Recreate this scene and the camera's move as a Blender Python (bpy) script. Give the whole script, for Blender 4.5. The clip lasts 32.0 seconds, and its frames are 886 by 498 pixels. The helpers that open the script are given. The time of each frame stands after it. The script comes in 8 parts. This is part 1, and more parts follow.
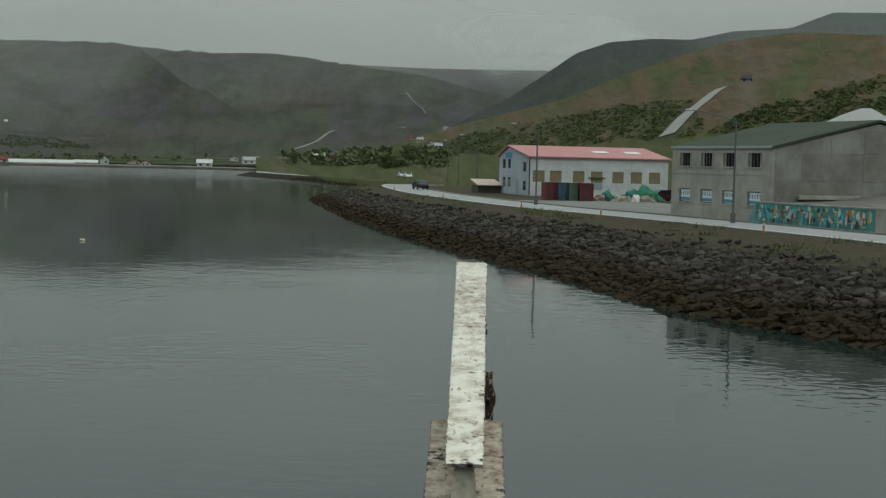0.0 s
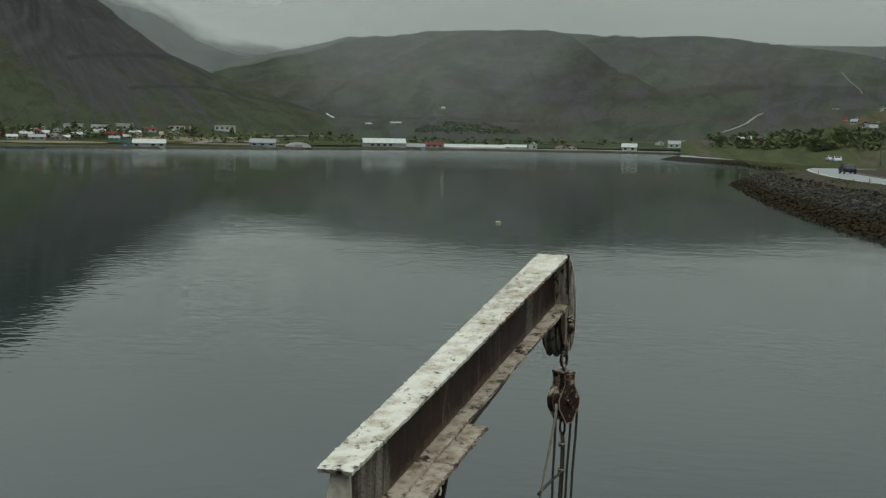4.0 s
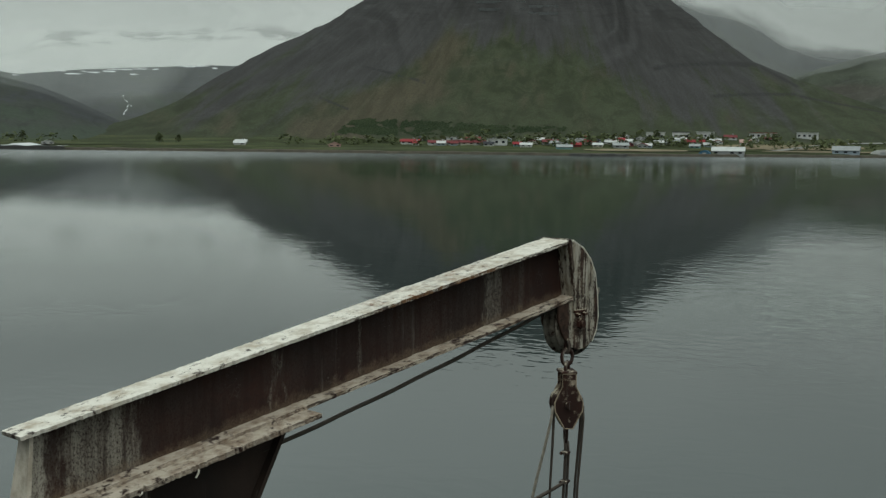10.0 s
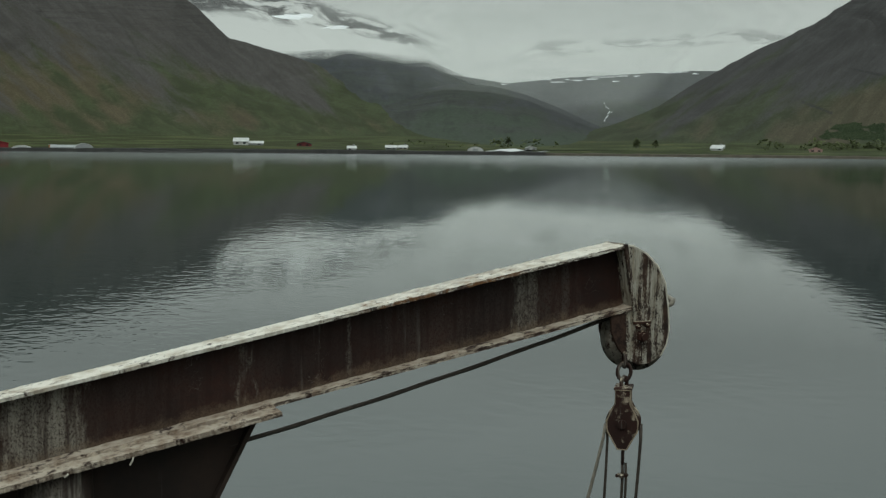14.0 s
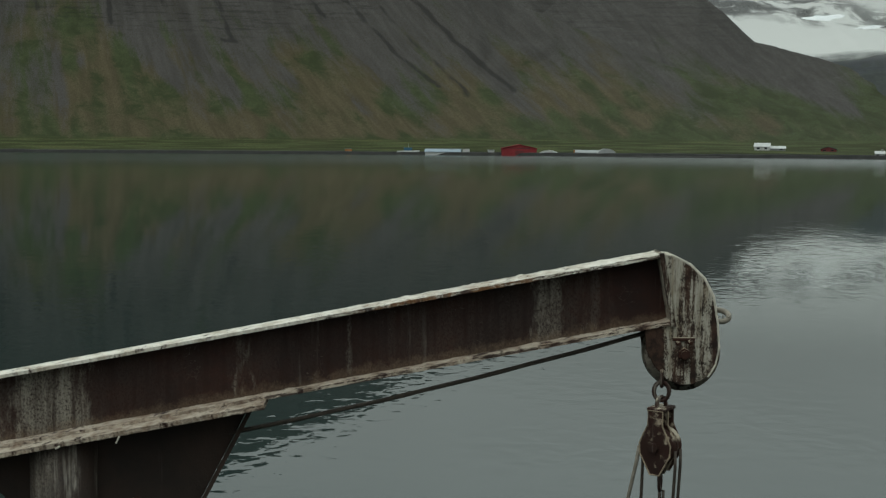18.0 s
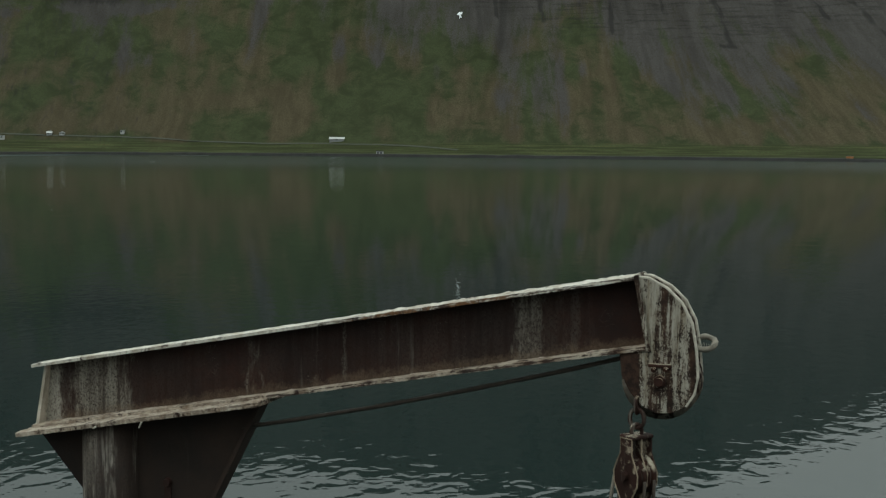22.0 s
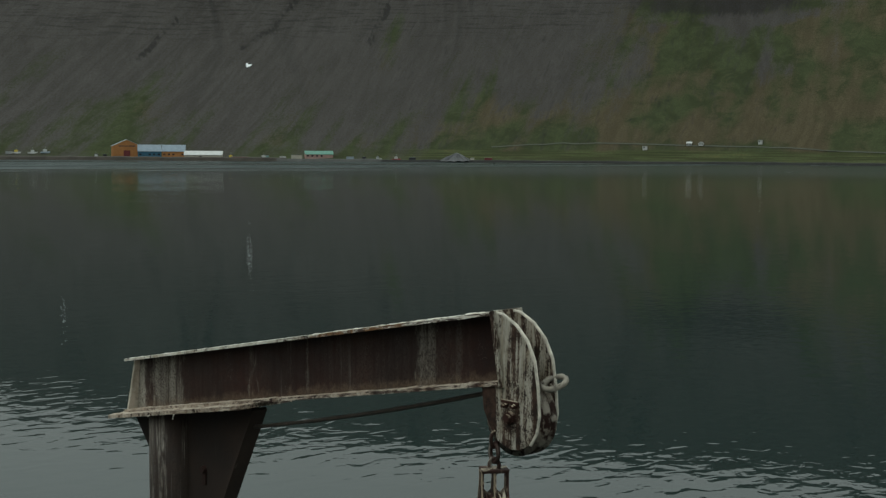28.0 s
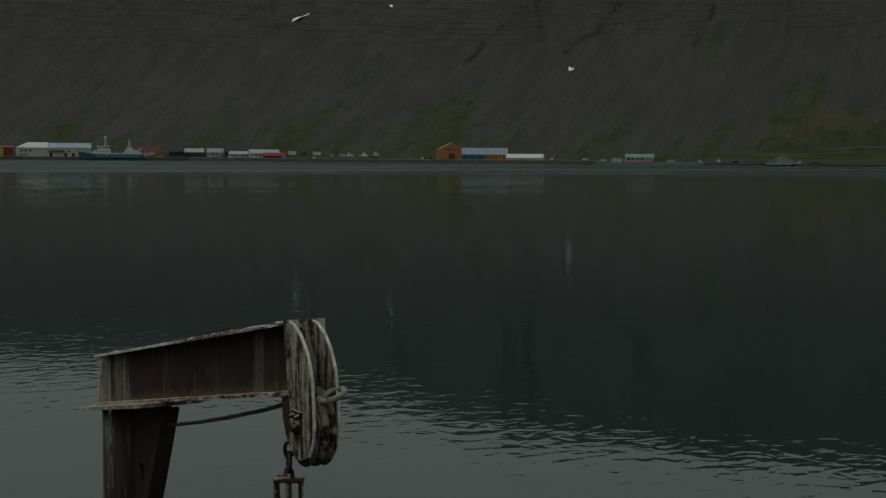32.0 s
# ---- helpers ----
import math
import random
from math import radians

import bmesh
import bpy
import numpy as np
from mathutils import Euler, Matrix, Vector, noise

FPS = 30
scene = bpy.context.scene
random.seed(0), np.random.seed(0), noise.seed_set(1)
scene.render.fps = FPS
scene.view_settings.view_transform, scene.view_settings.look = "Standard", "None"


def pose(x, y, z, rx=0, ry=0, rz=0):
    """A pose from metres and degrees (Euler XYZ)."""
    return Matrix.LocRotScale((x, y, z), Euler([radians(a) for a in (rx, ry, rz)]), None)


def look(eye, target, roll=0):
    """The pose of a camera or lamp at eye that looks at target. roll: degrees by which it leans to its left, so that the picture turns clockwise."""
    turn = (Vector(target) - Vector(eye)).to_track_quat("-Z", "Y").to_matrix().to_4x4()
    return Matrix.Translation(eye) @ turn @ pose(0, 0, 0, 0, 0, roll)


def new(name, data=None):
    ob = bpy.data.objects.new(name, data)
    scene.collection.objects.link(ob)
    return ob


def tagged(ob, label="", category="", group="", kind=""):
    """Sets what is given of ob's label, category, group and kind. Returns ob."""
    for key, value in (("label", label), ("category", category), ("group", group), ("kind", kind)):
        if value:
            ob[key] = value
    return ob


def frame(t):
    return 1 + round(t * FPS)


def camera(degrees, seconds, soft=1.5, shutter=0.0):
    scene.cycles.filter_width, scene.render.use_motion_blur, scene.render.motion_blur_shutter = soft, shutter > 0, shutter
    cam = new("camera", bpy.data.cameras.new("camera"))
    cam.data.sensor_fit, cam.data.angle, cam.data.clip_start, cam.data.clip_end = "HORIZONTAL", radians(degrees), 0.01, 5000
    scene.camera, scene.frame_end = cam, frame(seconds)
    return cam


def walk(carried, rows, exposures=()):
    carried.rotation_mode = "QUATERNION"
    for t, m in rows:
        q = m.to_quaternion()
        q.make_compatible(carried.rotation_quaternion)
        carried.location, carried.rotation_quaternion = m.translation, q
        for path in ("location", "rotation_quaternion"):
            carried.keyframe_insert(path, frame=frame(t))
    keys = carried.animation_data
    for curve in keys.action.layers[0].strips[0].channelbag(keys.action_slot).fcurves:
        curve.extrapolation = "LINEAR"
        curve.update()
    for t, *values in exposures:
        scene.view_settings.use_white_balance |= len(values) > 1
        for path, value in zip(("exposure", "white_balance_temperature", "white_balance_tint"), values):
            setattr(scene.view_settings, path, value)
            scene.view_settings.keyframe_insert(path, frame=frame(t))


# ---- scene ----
ROWS = [
    (0, 0.049, -3.222, 0.742, 86.23, -1.28, 1.93),
    (0.5, 0.218, -3.165, 0.753, 86.19, -1.27, 3.79),
    (1, 0.380, -3.110, 0.757, 86.14, -1.20, 5.87),
    (1.5, 0.521, -3.059, 0.766, 85.88, -1.17, 7.87),
    (2, 0.688, -3.014, 0.770, 85.54, -1.13, 10.38),
    (2.5, 0.840, -2.976, 0.773, 85.27, -1.02, 12.76),
    (3, 1.000, -2.936, 0.780, 85.25, -1.04, 15.28),
    (3.5, 1.133, -2.843, 0.774, 85.22, -0.96, 17.67),
    (4, 1.278, -2.754, 0.774, 85.19, -0.91, 20.24),
    (4.5, 1.412, -2.669, 0.779, 85.19, -0.85, 22.58),
    (6.5, 1.950, -2.243, 0.758, 85.22, -0.78, 30.45),
    (7, 2.086, -2.137, 0.747, 85.22, -0.80, 32.54),
    (7.5, 2.202, -2.024, 0.735, 85.22, -0.76, 34.50),
    (8, 2.330, -1.905, 0.725, 85.22, -0.80, 36.61),
    (8.5, 2.443, -1.788, 0.710, 85.22, -0.75, 38.61),
    (9, 2.556, -1.659, 0.698, 85.23, -0.72, 40.77),
    (9.5, 2.661, -1.535, 0.688, 85.22, -0.65, 42.82),
    (10, 2.782, -1.404, 0.679, 85.21, -0.61, 45.06),
    (10.5, 2.878, -1.278, 0.670, 85.22, -0.58, 47.42),
    (11, 2.979, -1.145, 0.667, 85.22, -0.57, 50.13),
    (11.5, 3.055, -1.007, 0.664, 85.22, -0.57, 52.61),
    (12, 3.139, -0.859, 0.664, 85.23, -0.63, 55.21),
    (12.5, 3.202, -0.707, 0.662, 85.24, -0.47, 57.66),
    (13, 3.273, -0.544, 0.665, 85.25, -0.41, 60.30),
    (13.5, 3.339, -0.390, 0.664, 85.26, -0.40, 62.79),
    (14, 3.408, -0.223, 0.664, 85.28, -0.38, 65.55),
    (14.5, 3.463, -0.065, 0.665, 85.27, -0.32, 68.20),
    (16.5, 3.617, 0.630, 0.665, 85.30, -0.35, 79.37),
    (17, 3.634, 0.814, 0.662, 85.31, -0.33, 82.27),
    (17.5, 3.646, 0.982, 0.660, 85.34, -0.33, 84.95),
    (18, 3.659, 1.164, 0.659, 85.38, -0.28, 87.86),
    (18.5, 3.664, 1.333, 0.660, 85.41, -0.27, 90.55),
    (19, 3.665, 1.515, 0.664, 85.43, -0.34, 93.45),
    (19.5, 3.662, 1.684, 0.670, 85.44, -0.40, 96.13),
    (20, 3.648, 1.864, 0.676, 85.46, -0.37, 98.89),
    (20.5, 3.634, 2.034, 0.683, 85.47, -0.39, 101.40),
    (21, 3.609, 2.218, 0.687, 85.50, -0.36, 104.04),
    (21.5, 3.575, 2.384, 0.692, 85.52, -0.40, 106.48),
    (22, 3.527, 2.563, 0.696, 85.55, -0.35, 109.12),
    (22.5, 3.483, 2.727, 0.702, 85.57, -0.36, 111.54),
    (23, 3.420, 2.899, 0.707, 85.59, -0.31, 114.13),
    (23.5, 3.359, 3.058, 0.714, 85.63, -0.30, 116.51),
    (24, 3.289, 3.225, 0.723, 85.65, -0.24, 119.10),
    (24.5, 3.220, 3.372, 0.730, 85.67, -0.27, 121.49),
    (25, 3.143, 3.521, 0.741, 85.70, -0.29, 123.97),
    (25.5, 3.078, 3.662, 0.752, 85.71, -0.32, 126.15),
    (27.5, 2.721, 4.241, 0.781, 85.79, -0.37, 134.23),
    (28, 2.591, 4.366, 0.781, 85.82, -0.33, 136.28),
    (28.5, 2.473, 4.479, 0.783, 85.83, -0.27, 138.18),
    (29, 2.338, 4.594, 0.782, 85.85, -0.32, 140.13),
    (29.5, 2.213, 4.701, 0.782, 85.87, -0.30, 141.88),
    (30, 2.054, 4.787, 0.778, 85.87, -0.35, 143.70),
    (30.5, 1.934, 4.916, 0.785, 85.88, -0.30, 145.31),
    (31, 1.781, 5.028, 0.792, 85.89, -0.38, 147.00),
    (31.5, 1.620, 5.105, 0.797, 85.89, -0.35, 148.55),
    (32, 1.447, 5.185, 0.808, 85.87, -0.36, 150.15)
]
ZB = 6.76  # height of the crane beam's root above the water

cam = camera(37.07, 32.0, soft=1.35)
walk(cam, [(r[0], pose(r[1], r[2], r[3] + ZB, r[4], r[5], r[6])) for r in ROWS],
     exposures=[(0, 0.0, 6500, 2), (28.0, 0.0, 6500, 2), (29.0, -0.05, 6500, 2), (30.0, -0.30, 6500, 2), (31.0, -0.62, 6500, 2), (32.0, -0.96, 6500, 2)])

# ---------------------------------------------------------------- world and light
world = bpy.data.worlds.new("overcast")
scene.world = world
world.use_nodes = True
wn, wl = world.node_tree.nodes, world.node_tree.links
wn.clear()


def wnode(kind, **kw):
    n = wn.new(kind)
    for k, v in kw.items():
        if k == "sky_type":
            n.sky_type = v
        elif k == "operation":
            n.operation = v
        elif k == "blend_type":
            n.blend_type = v
    return n


w_out = wnode("ShaderNodeOutputWorld")
w_bg = wnode("ShaderNodeBackground")
w_sky = wnode("ShaderNodeTexSky", sky_type="NISHITA")
w_sky.sun_disc = False
w_sky.sun_elevation = radians(48)
w_sky.sun_rotation = radians(30)
w_hsv = wnode("ShaderNodeHueSaturation")
w_hsv.inputs["Saturation"].default_value = 0.1
w_hsv.inputs["Value"].default_value = 0.05
w_tc = wnode("ShaderNodeTexCoord")
w_sep = wnode("ShaderNodeSeparateXYZ")
w_ramp = wnode("ShaderNodeValToRGB")
w_noise = wnode("ShaderNodeTexNoise")
w_map = wnode("ShaderNodeMapping")
w_map.inputs["Scale"].default_value = (1.0, 1.0, 4.5)
w_noise.inputs["Scale"].default_value = 3.2
w_noise.inputs["Detail"].default_value = 7
w_noise.inputs["Roughness"].default_value = 0.6
w_nr = wnode("ShaderNodeMapRange")
w_nr.inputs["From Min"].default_value = 0.3
w_nr.inputs["From Max"].default_value = 0.72
w_nr.inputs["To Min"].default_value = 0.92
w_nr.inputs["To Max"].default_value = 1.08
w_mul = wnode("ShaderNodeMix")
w_mul.data_type, w_mul.blend_type = "RGBA", "MULTIPLY"
w_mul.inputs["Factor"].default_value = 1.0
w_mix = wnode("ShaderNodeMix")
w_mix.data_type = "RGBA"
w_mix.inputs["Factor"].default_value = 0.96
w_el = w_ramp.color_ramp.elements
for pos, c in ((1.0, (1.15, 1.29, 1.31)), (0.0, (0.268, 0.286, 0.276)), (0.06, (0.276, 0.296, 0.287)), (0.10, (0.303, 0.324, 0.316)), (0.2, (0.44, 0.468, 0.467)), (0.45, (0.73, 0.793, 0.80))):
    e = w_el[-1] if pos == 1.0 else w_el[0] if pos == 0.0 else w_el.new(pos)
    e.color = (*c, 1)
wl.new(w_tc.outputs["Generated"], w_sep.inputs[0])
wl.new(w_sep.outputs["Z"], w_ramp.inputs[0])
wl.new(w_tc.outputs["Generated"], w_map.inputs[0])
wl.new(w_map.outputs[0], w_noise.inputs["Vector"])
wl.new(w_noise.outputs[0], w_nr.inputs[0])
# brighter cloud up the side valley, heavier cloud to the south
w_dot = wnode("ShaderNodeVectorMath")
w_dot.operation = "DOT_PRODUCT"
w_dot.inputs[1].default_value = (-math.sin(radians(72)), math.cos(radians(72)), 0.0)
w_dr = wnode("ShaderNodeMapRange")
w_dr.interpolation_type = "SMOOTHSTEP"
for key, val in (("From Min", 0.6), ("From Max", 1.0), ("To Min", 0.98), ("To Max", 1.85)):
    w_dr.inputs[key].default_value = val
w_m2 = wnode("ShaderNodeMix")
w_m2.data_type, w_m2.blend_type = "RGBA", "MULTIPLY"
w_m2.inputs["Factor"].default_value = 1.0
wl.new(w_tc.outputs["Generated"], w_dot.inputs[0])
wl.new(w_dot.outputs["Value"], w_dr.inputs[0])
wl.new(w_ramp.outputs[0], w_m2.inputs["A"])
w_low = wnode("ShaderNodeMapRange")
for key, val in (("From Min", 0.07), ("From Max", 0.15), ("To Min", 1.0), ("To Max", 0.0)):
    w_low.inputs[key].default_value = val
w_lm = wnode("ShaderNodeMix")
w_lm.data_type = "FLOAT"
w_lm.inputs["A"].default_value = 1.0
wl.new(w_sep.outputs["Z"], w_low.inputs[0])
wl.new(w_low.outputs[0], w_lm.inputs["Factor"])
wl.new(w_dr.outputs[0], w_lm.inputs["B"])
wl.new(w_lm.outputs[0], w_m2.inputs["B"])
# extra brightness added high over the side valley, out of view, for the water's reflection
w_dot2 = wnode("ShaderNodeVectorMath")
w_dot2.operation = "DOT_PRODUCT"
w_dot2.inputs[1].default_value = (-math.sin(radians(72)), math.cos(radians(72)), 0.0)
w_dr2 = wnode("ShaderNodeMapRange")
w_dr2.interpolation_type = "SMOOTHSTEP"
for key, val in (("From Min", 0.62), ("From Max", 0.97), ("To Min", 0.0), ("To Max", 0.34)):
    w_dr2.inputs[key].default_value = val
w_high = wnode("ShaderNodeMapRange")
w_high.interpolation_type = "SMOOTHSTEP"
for key, val in (("From Min", 0.13), ("From Max", 0.27), ("To Min", 0.0), ("To Max", 1.0)):
    w_high.inputs[key].default_value = val
w_lift, w_one = wnode("ShaderNodeMath", operation="MULTIPLY"), wnode("ShaderNodeMath", operation="ADD")
w_one.inputs[1].default_value = 1.0
w_m3 = wnode("ShaderNodeMix")
w_m3.data_type, w_m3.blend_type = "RGBA", "MULTIPLY"
w_m3.inputs["Factor"].default_value = 1.0
wl.new(w_tc.outputs["Generated"], w_dot2.inputs[0])
wl.new(w_dot2.outputs["Value"], w_dr2.inputs[0])
wl.new(w_sep.outputs["Z"], w_high.inputs[0])
wl.new(w_dr2.outputs[0], w_lift.inputs[0])
wl.new(w_high.outputs[0], w_lift.inputs[1])
wl.new(w_lift.outputs[0], w_one.inputs[0])
wl.new(w_m2.outputs["Result"], w_m3.inputs["A"])
wl.new(w_one.outputs[0], w_m3.inputs["B"])
wl.new(w_m3.outputs["Result"], w_mul.inputs["A"])
wl.new(w_nr.outputs[0], w_mul.inputs["B"])
wl.new(w_sky.outputs[0], w_hsv.inputs["Color"])
wl.new(w_hsv.outputs[0], w_mix.inputs["A"])
wl.new(w_mul.outputs["Result"], w_mix.inputs["B"])
wl.new(w_mix.outputs["Result"], w_bg.inputs["Color"])
w_bg.inputs["Strength"].default_value = 1.0
wl.new(w_bg.outputs[0], w_out.inputs[0])

sun_data = bpy.data.lights.new("sun", "SUN")
sun_data.energy, sun_data.angle, sun_data.color = 0.5, radians(25), (1.0, 0.97, 0.93)
sun = new("sun", sun_data)
sun.matrix_world = look((60, -40, 100), (0, 0, 0))


# ---------------------------------------------------------------- materials
def mat(name, base=(0.5, 0.5, 0.5), rough=0.7, metal=0.0):
    m = bpy.data.materials.new(name)
    m.use_nodes = True
    b = m.node_tree.nodes["Principled BSDF"]
    b.inputs["Base Color"].default_value = (*base, 1)
    b.inputs["Roughness"].default_value = rough
    b.inputs["Metallic"].default_value = metal
    return m


class N:
    """Short hand for the nodes of one material."""

    def __init__(self, m):
        self.t = m.node_tree
        self.b = m.node_tree.nodes["Principled BSDF"]

    def add(self, kind):
        return self.t.nodes.new(kind)

    def link(self, a, b):
        self.t.links.new(a, b)

    def coord(self, which="Object", scale=(1, 1, 1)):
        c, mp = self.add("ShaderNodeTexCoord"), self.add("ShaderNodeMapping")
        mp.inputs["Scale"].default_value = scale
        self.link(c.outputs[which], mp.inputs[0])
        return mp.outputs[0]

    def noise(self, vec, scale, detail=4, rough=0.55, warp=0.0):
        n = self.add("ShaderNodeTexNoise")
        n.inputs["Scale"].default_value, n.inputs["Detail"].default_value = scale, detail
        n.inputs["Roughness"].default_value, n.inputs["Distortion"].default_value = rough, warp
        self.link(vec, n.inputs["Vector"])
        return n.outputs[0]

    def ramp(self, fac, stops):
        r = self.add("ShaderNodeValToRGB")
        el = r.color_ramp.elements
        while len(el) < len(stops):
            el.new(0.5)
        for e, (p, c) in zip(el, stops):
            e.position = p
            e.color = (*c, 1) if len(c) == 3 else c
        self.link(fac, r.inputs[0])
        return r.outputs[0]

    def mask(self, fac, lo, hi, a=0.0, b=1.0):
        r = self.add("ShaderNodeMapRange")
        r.interpolation_type = "SMOOTHSTEP"
        for k, v in (("From Min", lo), ("From Max", hi), ("To Min", a), ("To Max", b)):
            r.inputs[k].default_value = v
        self.link(fac, r.inputs[0])
        return r.outputs[0]

    def mix(self, fac, a, b, mode="MIX"):
        x = self.add("ShaderNodeMix")
        x.data_type, x.blend_type = "RGBA", mode
        for val, key in ((fac, "Factor"), (a, "A"), (b, "B")):
            if isinstance(val, (int, float)):
                x.inputs[key].default_value = val
            elif isinstance(val, tuple):
                x.inputs[key].default_value = (*val, 1)
            else:
                self.link(val, x.inputs[key])
        return x.outputs["Result"]

    def math(self, op, a, b):
        x = self.add("ShaderNodeMath")
        x.operation = op
        for i, val in enumerate((a, b)):
            if isinstance(val, (int, float)):
                x.inputs[i].default_value = val
            else:
                self.link(val, x.inputs[i])
        return x.outputs[0]

    def sep(self, vec):
        s = self.add("ShaderNodeSeparateXYZ")
        self.link(vec, s.inputs[0])
        return s.outputs

    def bump(self, height, strength, dist, normal=None):
        x = self.add("ShaderNodeBump")
        x.inputs["Strength"].default_value, x.inputs["Distance"].default_value = strength, dist
        self.link(height, x.inputs["Height"])
        if normal is not None:
            self.link(normal, x.inputs["Normal"])
        return x.outputs[0]

    def done(self, color=None, rough=None, normal=None):
        for val, key in ((color, "Base Color"), (rough, "Roughness"), (normal, "Normal")):
            if val is not None:
                self.link(val, self.b.inputs[key])


def plain(name, base, rough=0.7, metal=0.0, vary=0.25, scale=3.0, bump=0.0):
    """A surface with two scales of uneven tone."""
    m = mat(name, base, rough, metal)
    n = N(m)
    v = n.coord("Object")
    a = n.noise(v, scale, 5)
    b = n.noise(v, scale * 9, 3)
    dark, lite = tuple(c * (1 - vary) for c in base), tuple(min(1, c * (1 + vary)) for c in base)
    c = n.mix(n.mask(a, 0.3, 0.7), dark, lite)
    c = n.mix(0.35, c, n.mix(b, dark, lite))
    n.done(c, None, n.bump(b, bump, 0.01) if bump else None)
    return m


def rust_material(name, drops_top, streaks, zones=None, orange=None, wedge=False, drab=0.0, flaky=None):
    """Old rusty steel: dark brown, orange bloom, pale droppings on upward faces and pale runs down the sides."""
    m = mat(name, (0.06, 0.035, 0.026), 0.75)
    n = N(m)
    v = n.coord("Object")
    a, b, c = n.noise(v, 5, 6, 0.65), n.noise(v, 38, 5, 0.6), n.noise(v, 160, 3)
    col = n.ramp(a, [(0.25, (0.013, 0.0065, 0.0055)), (0.5, (0.032, 0.0135, 0.0098)), (0.72, (0.056, 0.0225, 0.0155))])
    bloom = n.mask(n.noise(n.coord("Object", (1, 1, 1.6)), 9, 6, 0.7), 0.66, 0.8)
    col = n.mix(bloom, col, (0.12, 0.055, 0.028))
    col = n.mix(n.mask(b, 0.35, 0.75, 0.0, 0.5), col, (0.02, 0.013, 0.011))
    if drab:
        col = n.mix(drab, col, n.mix(n.mask(a, 0.3, 0.7), (0.017, 0.0135, 0.0115), (0.038, 0.030, 0.024)))
    g = n.add("ShaderNodeNewGeometry")
    up = n.sep(g.outputs["Normal"])[2]
    if wedge:
        # darker red-brown stretches along the web
        col = n.mix(n.mask(n.noise(n.coord("Object", (1, 0.5, 1.4)), 4.5, 4, 0.6), 0.35, 0.62, 0.15, 0.65), col, (0.0165, 0.0074, 0.0056))
    if zones:
        y = n.sep(n.coord("Object"))[1]
        wob = n.math("ADD", y, n.math("MULTIPLY", n.math("SUBTRACT", n.noise(n.coord("Object", (1, 1, 0.35)), 24, 5, 0.7), 0.5), 0.14))
        zone = n.ramp(n.math("DIVIDE", wob, 2.0), [(p, (k, k, k)) for p, k in zones])
        fine = n.noise(n.coord("Object", (1, 1, 0.7)), 170, 6, 0.8)
        spk = n.math("MULTIPLY", n.mask(fine, 0.36, 0.56), n.mask(n.noise(n.coord("Object", (1, 1, 0.1)), 42, 4, 0.6), 0.32, 0.62, 0.15, 1.0))
        col = n.mix(n.math("MULTIPLY", n.math("MULTIPLY", zone, spk), 0.85), col, (0.33, 0.30, 0.25))
        if wedge:
            zr = n.math("SUBTRACT", n.math("SUBTRACT", n.sep(n.coord("Object"))[2], ZB), n.math("MULTIPLY", y, 0.184))
            # tan dust creeps up from the lower flange
            low = n.math("ADD", zr, n.math("MULTIPLY", n.math("SUBTRACT", n.noise(v, 26, 6, 0.75), 0.5), 0.09))
            col = n.mix(n.math("MULTIPLY", n.mask(low, -0.185, -0.155, 0.55, 0.0), n.mask(fine, 0.36, 0.6, 0.4, 1.0)), col, (0.15, 0.105, 0.07))
            scar = n.noise(n.coord("Object", (1, 1, 1)), 21, 2, 0.5, 1.5)
            scar = n.mask(n.math("ABSOLUTE", n.math("SUBTRACT", scar, 0.5), 0.0), 0.0, 0.006, 1.0, 0.0)
            col = n.mix(n.math("MULTIPLY", scar, n.mask(n.noise(v, 9, 3), 0.55, 0.68, 0.0, 0.5)), col, (0.26, 0.23, 0.19))
            slant = n.math("ADD", wob, n.math("MULTIPLY", zr, 0.17))
            col = n.mix(n.math("MULTIPLY", n.mask(slant, 0.035, 0.065, 0.85, 0.0), n.mask(fine, 0.38, 0.55, 0.3, 1.0)), col, (0.36, 0.33, 0.28))
    if orange:
        y = n.sep(n.coord("Object"))[1]
        k = n.math("MULTIPLY", n.mask(y, orange[0], orange[0] + 0.1), n.mask(y, orange[1] - 0.1, orange[1], 1.0, 0.0))
        bare = n.math("MULTIPLY", k, n.mask(n.noise(v, 24, 5, 0.7), 0.44, 0.58))
        col = n.mix(n.math("MULTIPLY", k, n.mask(n.noise(v, 22, 4), 0.45, 0.6)), col, (0.16, 0.075, 0.032))
    if streaks:
        run = n.noise(n.coord("Object", (1.0, 1.0, 0.055)), streaks[0], 5, 0.6)
        brk = n.noise(n.coord("Object", (1, 1, 0.35)), 30, 5, 0.65)
        big = n.noise(n.coord("Object", (1, 1, 0.02)), streaks[1], 2)
        k = n.math("MULTIPLY", n.mask(run, streaks[2], streaks[2] + 0.16), n.mask(brk, 0.36, 0.6, 0.0, 1.0))
        k = n.math("MULTIPLY", k, n.mask(big, streaks[3], streaks[3] + 0.12))
        col = n.mix(n.math("MULTIPLY", k, streaks[4]), col, (0.42, 0.385, 0.33))
